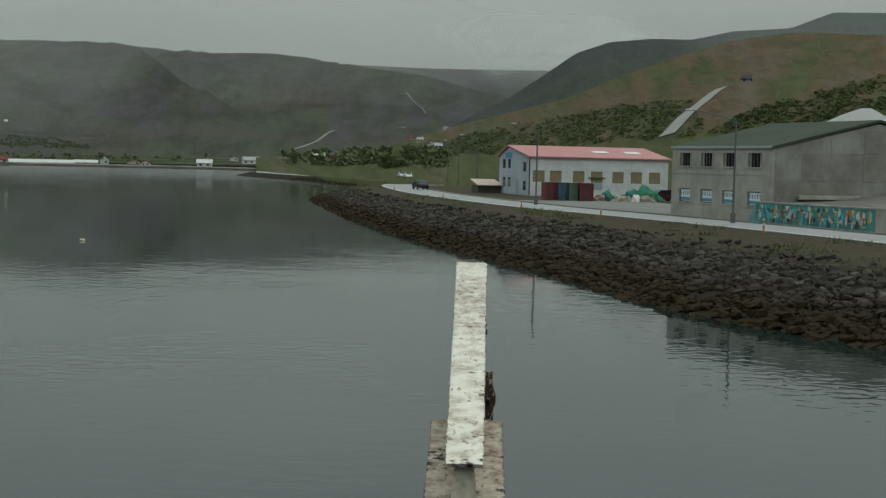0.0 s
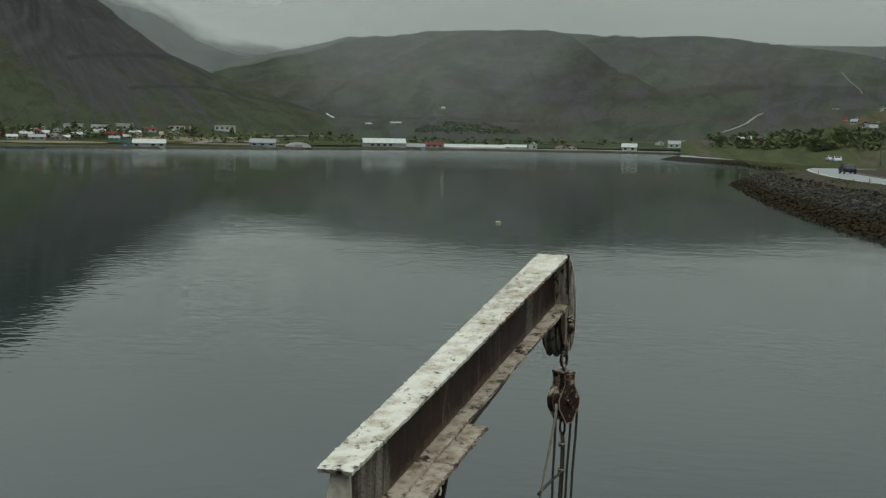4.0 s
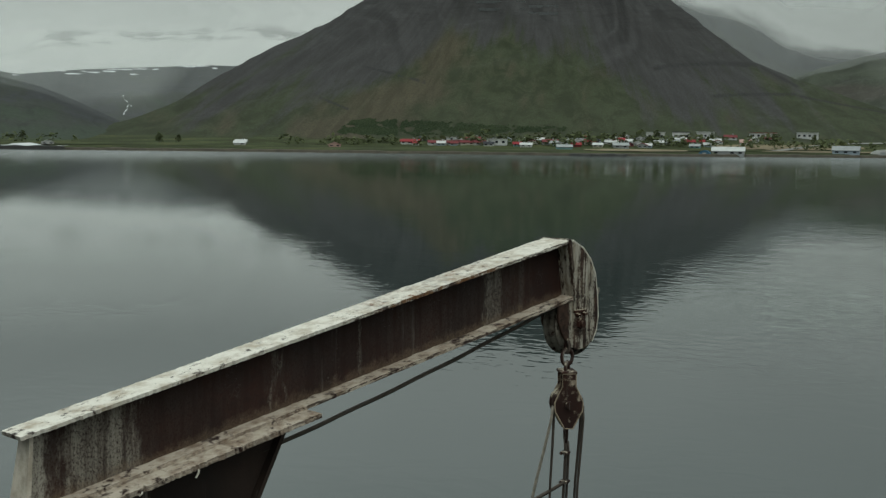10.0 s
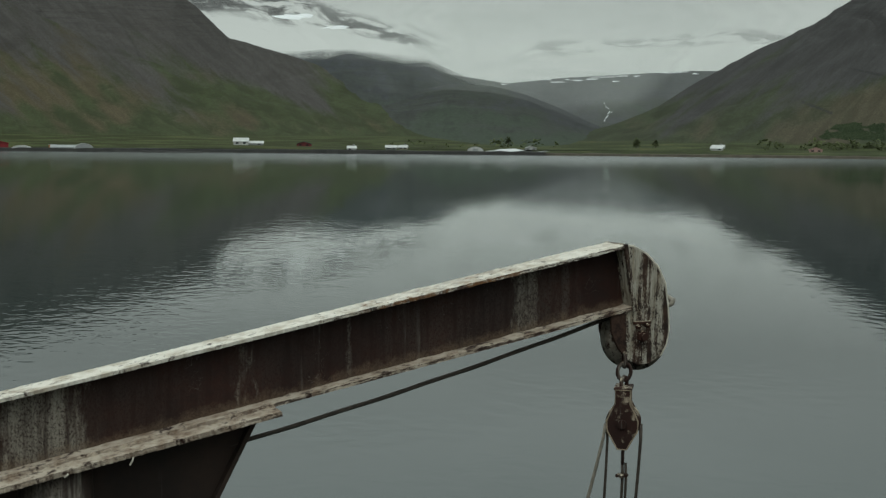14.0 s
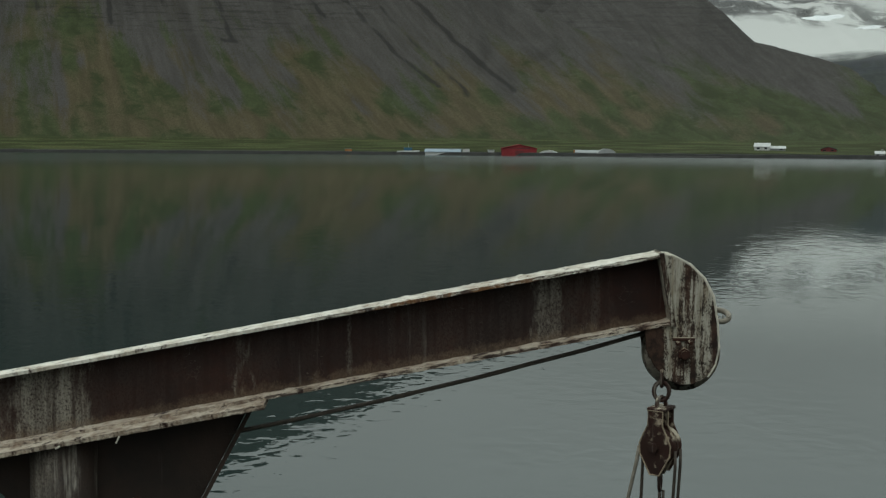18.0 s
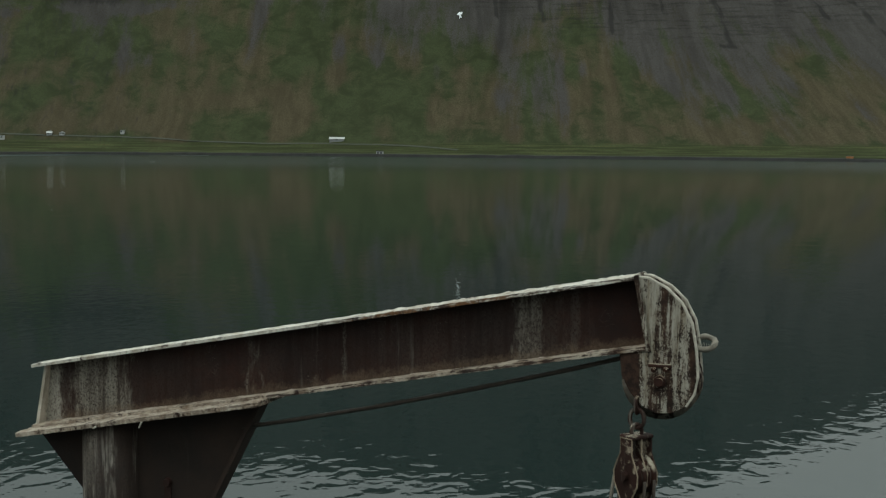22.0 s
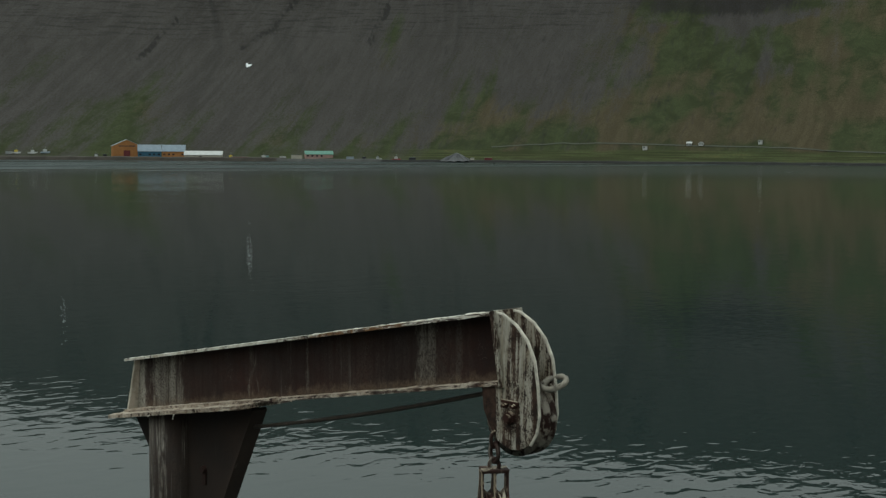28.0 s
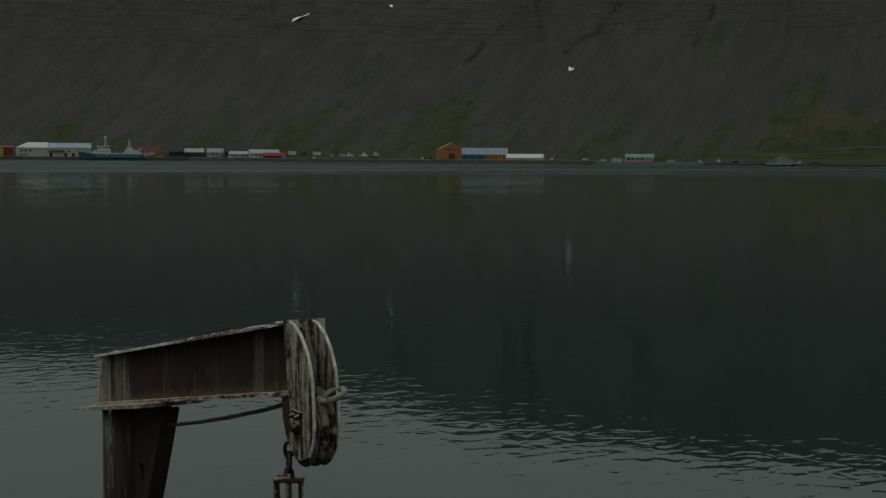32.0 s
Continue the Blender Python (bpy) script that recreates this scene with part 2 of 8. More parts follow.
    if drops_top:
        spot = n.math("ADD", n.math("MULTIPLY", a, 0.55), n.math("MULTIPLY", b, 0.6))
        chip = n.math("MULTIPLY", n.mask(n.noise(n.coord("Object", (1, 0.6, 1)), 48, 6, 0.78), 0.56, 0.62), n.mask(n.noise(v, 7, 4), 0.42, 0.6))
        k = n.math("MULTIPLY", n.mask(spot, drops_top[0], drops_top[0] + 0.1), n.math("SUBTRACT", 1.0, n.math("MULTIPLY", chip, 0.75)))
        k = n.math("MULTIPLY", k, n.mask(up, drops_top[1], drops_top[1] + 0.35))
        if flaky:
            across, along, height = n.sep(n.coord("Object"))
            lie = n.add("ShaderNodeCombineXYZ")
            n.link(across, lie.inputs[0])
            n.link(n.math("MULTIPLY", along, 0.16), lie.inputs[1])
            n.link(n.math("MULTIPLY", n.math("SUBTRACT", height, n.math("MULTIPLY", along, 0.184)), 1.5), lie.inputs[2])
            flake = n.math("ADD", n.noise(lie.outputs[0], 95, 5, 0.7), n.math("MULTIPLY", n.math("SUBTRACT", n.noise(v, 14, 3), 0.5), 0.35))
            bald = n.math("MULTIPLY", n.mask(flake, 0.47, 0.54, 1.0, 0.0), n.mask(along, flaky[0], flaky[0] + 0.3, flaky[1], 1.0))
            k = n.math("MULTIPLY", k, n.math("SUBTRACT", 1.0, n.math("MULTIPLY", bald, n.mask(up, 0.35, 0.85, 0.92, 0.12))))
        if orange:
            k = n.math("MULTIPLY", k, n.math("SUBTRACT", 1.0, n.math("MULTIPLY", bare, n.mask(up, 0.2, 0.95, 0.9, 0.35))))
        white = n.mix(n.mask(n.noise(v, 17, 5, 0.65), 0.3, 0.62), drops_top[2] if len(drops_top) > 2 else (0.46, 0.42, 0.37), drops_top[3] if len(drops_top) > 2 else (0.78, 0.765, 0.73))
        col = n.mix(k, col, white)
    n.b.inputs["Specular IOR Level"].default_value = 0.22
    h = n.math("ADD", n.math("MULTIPLY", b, 0.7), n.math("MULTIPLY", c, 0.3))
    n.done(col, n.mask(a, 0.3, 0.7, 0.62, 0.9), n.bump(h, 0.5, 0.004))
    return m


M_BEAM = rust_material("rusty_beam_steel", None, (30, 5.2, 0.56, 0.5, 0.16),
                       [(0.0, 0.3), (0.03, 0.15), (0.055, 0.15), (0.065, 0.9), (0.10, 0.55), (0.115, 0.8), (0.15, 0.75), (0.165, 0.05), (0.362, 0.03), (0.372, 0.6), (0.382, 0.05), (0.515, 0.02), (0.52, 0.35), (0.527, 0.02), (0.60, 0.08),
                        (0.775, 0.05), (0.785, 0.65), (0.815, 0.45), (0.825, 0.05), (0.86, 0.15), (0.90, 0.0), (1.0, 0.0)], None, True)
M_FLANGE = rust_material("fouled_flange", (0.42, -0.35, (0.38, 0.32, 0.25), (0.66, 0.615, 0.545)), None, None, (1.02, 1.62), flaky=(0.85, 0.15))
M_PLATE = rust_material("fouled_plate", (0.45, -0.6, (0.22, 0.155, 0.11), (0.50, 0.425, 0.345)), None, flaky=(0.6, 0.45))
M_POST = rust_material("rusty_post_steel", None, (40, 8, 0.50, 0.40, 0.55), [(0.07, 0.3), (0.09, 0.6), (0.105, 0.45), (0.12, 0.2), (0.14, 0.04), (1.0, 0.02)], None, False, 0.6)
M_GUSSET = rust_material("dark_gusset_steel", None, (30, 7, 0.6, 0.5, 0.35), None, None, False, 0.7)


def cheek_material():
    """Brown steel under a pale crust that has run down in ragged stripes."""
    m = mat("streaked_cheek_steel", (0.3, 0.27, 0.22), 0.85)
    n = N(m)
    v = n.coord("Object")
    wide = n.noise(n.coord("Object", (1, 1, 0.06)), 30, 4, 0.6, 0.25)
    slim = n.noise(n.coord("Object", (1, 1, 0.13)), 85, 6, 0.7, 0.4)
    speck = n.noise(n.coord("Object", (1, 1, 0.55)), 240, 6, 0.8)
    blot = n.noise(v, 30, 6, 0.75)
    _, y, z = n.sep(v)
    bare = n.math("MULTIPLY", n.mask(n.math("ADD", y, n.math("MULTIPLY", blot, 0.02)), 1.898, 1.935, 0.42, 0.0), n.mask(z, ZB + 0.135, ZB + 0.16, 1.0, 0.0))
    k = n.math("ADD", n.math("MULTIPLY", wide, 0.95), n.math("ADD", n.math("MULTIPLY", slim, 0.5), n.math("ADD", n.math("MULTIPLY", speck, 0.62), n.math("MULTIPLY", blot, 0.5))))
    k = n.math("SUBTRACT", k, bare)
    pale = n.mix(n.mask(slim, 0.35, 0.65), (0.21, 0.175, 0.13), (0.42, 0.385, 0.325))
    pale = n.mix(n.mask(n.noise(n.coord("Object", (1, 1, 0.1)), 40, 4, 0.6, 0.2), 0.5, 0.68, 0.0, 0.6), pale, (0.27, 0.205, 0.125))
    rust = n.mix(n.mask(blot, 0.35, 0.65), (0.020, 0.012, 0.0095), (0.066, 0.036, 0.025))
    n.b.inputs["Specular IOR Level"].default_value = 0.2
    n.done(n.mix(n.mask(k, 1.215, 1.345), rust, pale), None, n.bump(n.math("ADD", speck, blot), 0.6, 0.003))
    return m


M_CHEEK = cheek_material()
M_BLOCK = rust_material("crusted_block_plate", (0.60, -1.4, (0.20, 0.145, 0.095), (0.40, 0.33, 0.25)), (44, 14, 0.5, 0.4, 0.4))
M_IRON = rust_material("brown_iron", (0.57, 0.2, (0.26, 0.2, 0.14), (0.46, 0.40, 0.31)), (44, 14, 0.5, 0.4, 0.55))
M_ENDPLATE = rust_material("pale_fouled_end_plate", (0.36, -1.4, (0.30, 0.255, 0.20), (0.52, 0.46, 0.385)), (20, 2, 0.3, 0.1, 0.9))
M_SHEAVE = rust_material("crusted_sheave_steel", (0.50, -1.4, (0.16, 0.125, 0.095), (0.34, 0.30, 0.25)), (44, 14, 0.5, 0.4, 0.5))
M_WIRE = plain("dark_wire_rope", (0.05, 0.037, 0.028), 0.7, 0.2, 0.4, 60)
M_RIM = plain("crusted_rim", (0.52, 0.475, 0.40), 0.9, 0, 0.4, 45)
M_ROPE = plain("bleached_rope", (0.21, 0.185, 0.15), 0.9, 0, 0.35, 60)
M_ROPEB = plain("brown_rope", (0.16, 0.12, 0.09), 0.9, 0, 0.4, 60)
M_CRUST2 = plain("tan_crust", (0.26, 0.2, 0.14), 0.9, 0, 0.5, 40)


def water_material():
    m = mat("fjord_water", (0.0088, 0.0204, 0.0188), 0.02)
    n = N(m)
    n.b.inputs["IOR"].default_value = 1.333
    # the surface is stirred unevenly: calm lanes and rippled lanes
    lanes = n.mask(n.noise(n.coord("Object", (0.012, 0.03, 1)), 1.0, 4, 0.55, 0.6), 0.36, 0.64, 0.5, 1.2)
    x, y, _ = n.sep(n.coord("Object"))
    off = n.math("SQRT", n.math("ADD", n.math("MULTIPLY", x, x), n.math("MULTIPLY", y, y)), 0.0)
    lanes = n.math("MULTIPLY", lanes, n.mask(y, -60, -28, 1.45, 0.86))
    far = n.math("ADD", n.mask(off, 60, 300, 0.008, 0.03), n.mask(off, 240, 620, 0.0, 0.18))
    breeze = n.mask(n.math("ADD", n.noise(n.coord("Object", (0.0022, 0.0095, 1)), 1.0, 4, 0.6, 0.6), n.mask(y, -560, -300, 0.085, -0.14)), 0.54, 0.62, 0.0, 0.42)
    far = n.math("ADD", far, n.math("MULTIPLY", breeze, n.mask(off, 200, 420)))
    w1 = n.noise(n.coord("Object", (1.0, 1.3, 1)), 1.25, 1.6, 0.45, 0.5)
    w2 = n.noise(n.coord("Object", (1.3, 1.0, 1)), 4.5, 2, 0.5, 0.3)
    w3 = n.noise(n.coord("Object", (1.0, 1.2, 1)), 0.42, 2.5, 0.5, 0.6)
    h = n.math("ADD", n.math("MULTIPLY", w1, 1.0), n.math("MULTIPLY", w2, 0.07))
    h = n.math("ADD", h, n.math("MULTIPLY", w3, n.mask(off, 15, 110, 0.0, 2.1)))
    h = n.math("MULTIPLY", n.math("MULTIPLY", h, lanes), n.mask(off, 12, 120, 0.86, 0.3))
    n.done(None, far, n.bump(h, 0.036, 0.5))
    return m


M_WATER = water_material()


def hill_material(name, low, high, rock, mixes=(0.45, 0.6), streak=1.0, patchy=1.0, meadow=None, tall=1.0, bands=1.0, lines=0.5, fans=0.0, veil=None):
    """A mountainside. UV: u runs round in degrees, v up the slope from 0 to 1."""
    m = mat(name, low, 1.0)
    n = N(m)
    n.b.inputs["Specular IOR Level"].default_value = 0.05
    uv = n.add("ShaderNodeUVMap")
    u, up, _ = n.sep(uv.outputs[0])

    def vec(ku, kv, src=None):
        c = n.add("ShaderNodeCombineXYZ")
        n.link(n.math("MULTIPLY", u if src is None else src, ku), c.inputs[0])
        n.link(n.math("MULTIPLY", up, kv), c.inputs[1])
        return c.outputs[0]

    big = n.noise(vec(0.16 * patchy, 3.0), 1.0, 6, 0.62, 0.5)
    run = n.noise(vec(0.85 * streak, 2.6 * tall), 1.0, 5, 0.6, 0.3)
    thin = n.noise(vec(3.4 * streak, 3.6 * tall), 1.0, 5, 0.65, 0.3)
    band = n.noise(vec(0.22, 24, u), 1.0, 5, 0.6, 0.35)
    fine = n.noise(vec(6.0, 60), 1.0, 5, 0.7)
    dark = tuple(c * 0.40 for c in rock)
    k = n.math("ADD", up, n.math("MULTIPLY", n.math("SUBTRACT", big, 0.5), 2.5))
    k = n.math("ADD", k, n.math("MULTIPLY", n.math("SUBTRACT", run, 0.5), 1.5))
    col = n.mix(n.mask(k, mixes[0] - 0.16, mixes[0] + 0.12), low, high)
    if fans:
        # debris fans below the gullies: each spreads from an apex half way up
        cell = n.math("ADD", n.math("MULTIPLY", u, 0.42), n.math("MULTIPLY", n.noise(vec(0.5, 0.0), 1.0, 2), 1.2))
        tri = n.math("ABSOLUTE", n.math("SUBTRACT", n.math("FRACT", cell, 0.0), 0.5), 0.0)
        wide = n.math("MULTIPLY", n.math("SUBTRACT", 0.58, up), 0.95)
        edge = n.math("ADD", n.math("SUBTRACT", wide, tri), n.math("MULTIPLY", n.math("SUBTRACT", thin, 0.5), 0.22))
        fk = n.math("MULTIPLY", n.mask(edge, -0.02, 0.10), n.mask(big, 0.38, 0.6, 0.25, 1.0))
        fcol = n.mix(n.mask(run, 0.4, 0.6), tuple(c * 1.12 for c in high), tuple(c * 1.15 for c in low))
        col = n.mix(n.math("MULTIPLY", fk, fans), col, fcol)
    k2 = n.math("ADD", k, n.math("MULTIPLY", n.math("SUBTRACT", thin, 0.5), 0.9))
    col = n.mix(n.mask(k2, mixes[1] - 0.08, mixes[1] + 0.16), col, rock)
    # pale scree and dark runs between
    col = n.mix(n.math("MULTIPLY", n.mask(thin, 0.54, 0.68), n.mask(up, 0.12, 0.4, 0.1, 0.5)), col, tuple(min(1, c * 1.35) for c in rock))
    col = n.mix(n.mask(thin, 0.34, 0.5, 0.38, 0.0), col, tuple(c * 0.5 for c in high))
    # level beds of basalt
    bed = n.noise(vec(0.5, 95, u), 1.0, 4, 0.6, 0.2)
    col = n.mix(n.math("MULTIPLY", n.mask(bed, 0.52, 0.6), n.mask(up, 0.3, 0.55, 0.0, 0.4 * bands)), col, dark)
    # narrow gullies
    g = n.noise(vec(0.75 * streak, 0.9), 1.0, 3, 0.5, 0.25)
    cut = n.mask(n.math("ABSOLUTE", n.math("SUBTRACT", g, 0.5), 0.0), 0.0, 0.03, 1.0, 0.0)
    cut = n.math("MULTIPLY", cut, n.math("MULTIPLY", n.mask(up, 0.12, 0.4), n.mask(run, 0.42, 0.56, 0.0, lines)))
    col = n.mix(cut, col, dark)
    # cliff bands high up
    kb = n.math("MULTIPLY", n.mask(band, 0.55, 0.63), n.mask(up, 0.3, 0.6, 0, 0.75 * bands))
    col = n.mix(n.math("MULTIPLY", kb, n.mask(thin, 0.38, 0.56, 0.15, 1.0)), col, dark)
    col = n.mix(n.mask(fine, 0.35, 0.7, 0.36, 0.0), col, tuple(c * 0.5 for c in high))
    if meadow:
        mk = n.math("ADD", up, n.math("MULTIPLY", n.math("SUBTRACT", big, 0.5), 0.05))
        mcol = n.mix(n.mask(fine, 0.4, 0.65), tuple(c * 0.6 for c in meadow), meadow)
        col = n.mix(n.mask(mk, 0.075, 0.13, 0.9, 0.0), col, mcol)
    n.done(col)
    if veil:
        # the top goes up into cloud: the rock is lost to sight in ragged patches
        wisp = n.noise(vec(0.35, 7.0, u), 1.0, 6, 0.6, 0.5)
        kv = n.math("ADD", up, n.math("MULTIPLY", n.math("SUBTRACT", wisp, 0.5), veil[3]))
        keep = n.mask(kv, veil[0], veil[1], 1.0, 0.0)
        if veil[2]:
            keep = n.math("MULTIPLY", n.mask(kv, veil[2], veil[2] + 0.08), keep)
            keep = n.math("MULTIPLY", keep, n.math("MULTIPLY", n.mask(u, veil[5], veil[5] + 2.5), n.mask(u, veil[6] - 2.5, veil[6], 1.0, 0.0)))
            keep = n.math("MULTIPLY", keep, n.mask(n.noise(vec(0.5, 11.0, u), 1.0, 5, 0.6, 0.6), 0.42, 0.56))
        tr, mx = n.add("ShaderNodeBsdfTransparent"), n.add("ShaderNodeMixShader")
        n.link(n.math("MULTIPLY", keep, veil[4]), mx.inputs[0])
        n.link(tr.outputs[0], mx.inputs[1])
        n.link(n.b.outputs[0], mx.inputs[2])
        n.link(mx.outputs[0], n.t.nodes["Material Output"].inputs[0])
    return m


def cover_material(name, green, brown, rock, dark, meadow=None, coarse=1.0, grain=0.5, level_lie=False, until=None):
    """Land under a ground cover that each vertex names: bare rock, brown heath, dark gullies or scrub, level beds; the rest is green.
    UV: u runs round in degrees along the fall of the slope, v is the height in degrees."""
    m = mat(name, green, 1.0)
    n = N(m)
    n.b.inputs["Specular IOR Level"].default_value = 0.05
    uv = n.add("ShaderNodeUVMap")
    u, e, _ = n.sep(uv.outputs[0])

    def vec(ku, kv):
        c = n.add("ShaderNodeCombineXYZ")
        n.link(n.math("MULTIPLY", u, ku / coarse), c.inputs[0])
        n.link(n.math("MULTIPLY", e, kv / coarse), c.inputs[1])
        return c.outputs[0]

    at = n.add("ShaderNodeAttribute")
    at.attribute_name = "cover"
    rgb = n.add("ShaderNodeSeparateColor")
    n.link(at.outputs["Color"], rgb.inputs[0])
    run = n.noise(vec(1.1, 1.9) if level_lie else vec(2.0, 0.7), 1.0, 6, 0.66, 0.45)
    thin = n.noise(vec(3.0, 6.0) if level_lie else vec(6.0, 2.2), 1.0, 5, 0.68, 0.5)
    blot = n.noise(vec(1.1, 1.7), 1.0, 6, 0.68, 0.6)
    fine = n.noise(vec(15.0, 17.0), 1.0, 5, 0.72, 0.3)

    def off(x, k):
        return n.math("MULTIPLY", n.math("SUBTRACT", x, 0.5), k)

    jog = n.math("ADD", n.math("ADD", off(run, 1.05), off(thin, 0.5)), off(fine, 0.4))
    spread = n.math("ADD", off(blot, 1.5), off(fine, 0.5))
    g = n.mix(n.mask(blot, 0.36, 0.62), tuple(c * 0.78 for c in green), tuple(c * 1.2 for c in green))
    b = n.mix(n.mask(run, 0.36, 0.64), tuple(c * 0.84 for c in brown), tuple(c * 1.16 for c in brown))
    r = n.mix(n.mask(run, 0.38, 0.62), tuple(c * 0.86 for c in rock), tuple(c * 1.12 for c in rock))
    r = n.mix(n.mask(thin, 0.5, 0.75, 0.0, 0.3), r, tuple(min(1, c * 1.35) for c in rock))
    kb = n.mask(n.math("ADD", n.math("ADD", rgb.outputs[1], spread), n.math("MULTIPLY", jog, 0.22)), 0.2, 0.8)
    kr = n.mask(n.math("ADD", n.math("ADD", rgb.outputs[0], jog), n.math("MULTIPLY", spread, 0.4)), 0.22, 0.78)
    col = n.mix(kr, n.mix(kb, g, b), r)
    bed = n.noise(vec(0.55, 8.5), 1.0, 5, 0.65, 0.25)
    kbed = n.math("MULTIPLY", n.mask(bed, 0.5, 0.6), n.mask(thin, 0.34, 0.56, 0.25, 0.75))
    col = n.mix(n.math("MULTIPLY", kbed, at.outputs["Alpha"]), col, dark)
    kd = n.mask(n.math("ADD", rgb.outputs[2], n.math("ADD", n.math("ADD", off(thin, 0.9), off(fine, 0.8)), off(run, 0.9))), 0.34, 0.78, 0.0, 0.8)
    col = n.mix(kd, col, n.mix(n.mask(fine, 0.35, 0.65), tuple(c * 0.75 for c in dark), tuple(c * 1.3 for c in dark)))
    if meadow:
        top = meadow[3] if len(meadow) > 3 else 0.05
        meadow = meadow[:3]
        lane = n.noise(vec(0.35, 13.0), 1.0, 4, 0.6, 0.2)
        mcol = n.mix(n.mask(lane, 0.42, 0.6), tuple(c * 0.6 for c in meadow), tuple(c * 1.15 for c in meadow))
        mcol = n.mix(n.mask(lane, 0.6, 0.66, 0.0, 0.6), mcol, (meadow[0] * 1.9, meadow[1] * 1.35, meadow[2] * 1.3))
        lim = n.math("ADD", e, n.math("ADD", off(blot, 0.35), off(fine, 0.15)))
        km = n.mask(lim, top, top + 0.16, 0.9, 0.0)
        col = n.mix(n.math("MULTIPLY", km, n.mask(u, until - 5, until, 1.0, 0.15)) if until else km, col, mcol)
    col = n.mix(n.mask(fine, 0.34, 0.62, grain, 0.0), col, tuple(c * 0.45 for c in brown))
    n.done(col)
    return m


M_SLOPE = cover_material("green_scree_slope", (0.042, 0.052, 0.024), (0.073, 0.060, 0.036), (0.061, 0.056, 0.054), (0.020, 0.019, 0.020), (0.058, 0.069, 0.029), until=140)
M_DARKMT = cover_material("dark_basalt_mountain", (0.042, 0.050, 0.028), (0.064, 0.056, 0.037), (0.050, 0.048, 0.049), (0.028, 0.028, 0.029), (0.060, 0.072, 0.031, -0.12))
M_SOUTH = cover_material("heathery_plateau", (0.052, 0.058, 0.042), (0.060, 0.056, 0.046), (0.058, 0.055, 0.055), (0.038, 0.040, 0.038), (0.056, 0.066, 0.034, -0.1), 1.3, 0.3, True)
M_HEATH = cover_material("heath_hillside", (0.058, 0.068, 0.028), (0.092, 0.066, 0.040), (0.096, 0.076, 0.060), (0.030, 0.039, 0.021), None, 0.8, 0.55, True)
M_FARMT = hill_material("far_mountain", (0.060, 0.069, 0.045), (0.064, 0.061, 0.051), (0.058, 0.055, 0.058), (0.42, 0.62), 0.5, 1.4, (0.070, 0.080, 0.040), 2.4, 0.7, 0.4, 0.4, (0.82, 1.18, 0, 0.3, 1.0))
M_RIDGE = hill_material("dark_green_ridge", (0.048, 0.059, 0.044), (0.050, 0.056, 0.047), (0.050, 0.052, 0.052), (0.5, 0.75), 0.5, 1.4, None, 2.4, 0.08, 0.3, 0.3)
# blue-grey of the valley haze is put into these base colours
M_VALLEY = hill_material("valley_side", (0.050, 0.062, 0.045), (0.051, 0.055, 0.047), (0.050, 0.051, 0.054), (0.45, 0.75), 0.5, 1.5, (0.064, 0.080, 0.038), 2.2, 0.4, 0.3, 0.3)
M_CLOUDED = hill_material("snow_streaked_rock", (0.06, 0.06, 0.06), (0.062, 0.06, 0.06), (0.06, 0.058, 0.06), (0.4, 0.6), 1.0, veil=(0.86, 0.98, 0.74, 0.2, 0.85, 65.0, 80.0))
M_FAINT = hill_material("faint_clouded_rock", (0.06, 0.06, 0.06), (0.062, 0.06, 0.06), (0.06, 0.058, 0.06), (0.4, 0.6), 1.0, veil=(0.86, 0.97, 0.78, 0.2, 0.4, 49.5, 63.0))
# greyed: distance haze put into the mountain's base colours
M_FARCLOUD = hill_material("far_clouded_mountain", (0.058, 0.063, 0.056), (0.058, 0.058, 0.056), (0.054, 0.054, 0.058), (0.45, 0.65), 0.5, 1.5, None, 2.0, 0.5, 0.3, 0.0, (0.78, 0.97, 0, 0.22, 1.0))
M_SHOULDER = hill_material("clouded_shoulder", (0.052, 0.060, 0.050), (0.052, 0.056, 0.052), (0.050, 0.052, 0.057), (0.45, 0.75), 0.5, 1.5, None, 2.0, 0.4, 0.3, 0.0, (0.8, 1.0, 0, 0.25, 1.0))
M_SNOW = plain("old_snow", (0.75, 0.76, 0.77), 0.9, 0, 0.1, 0.05)


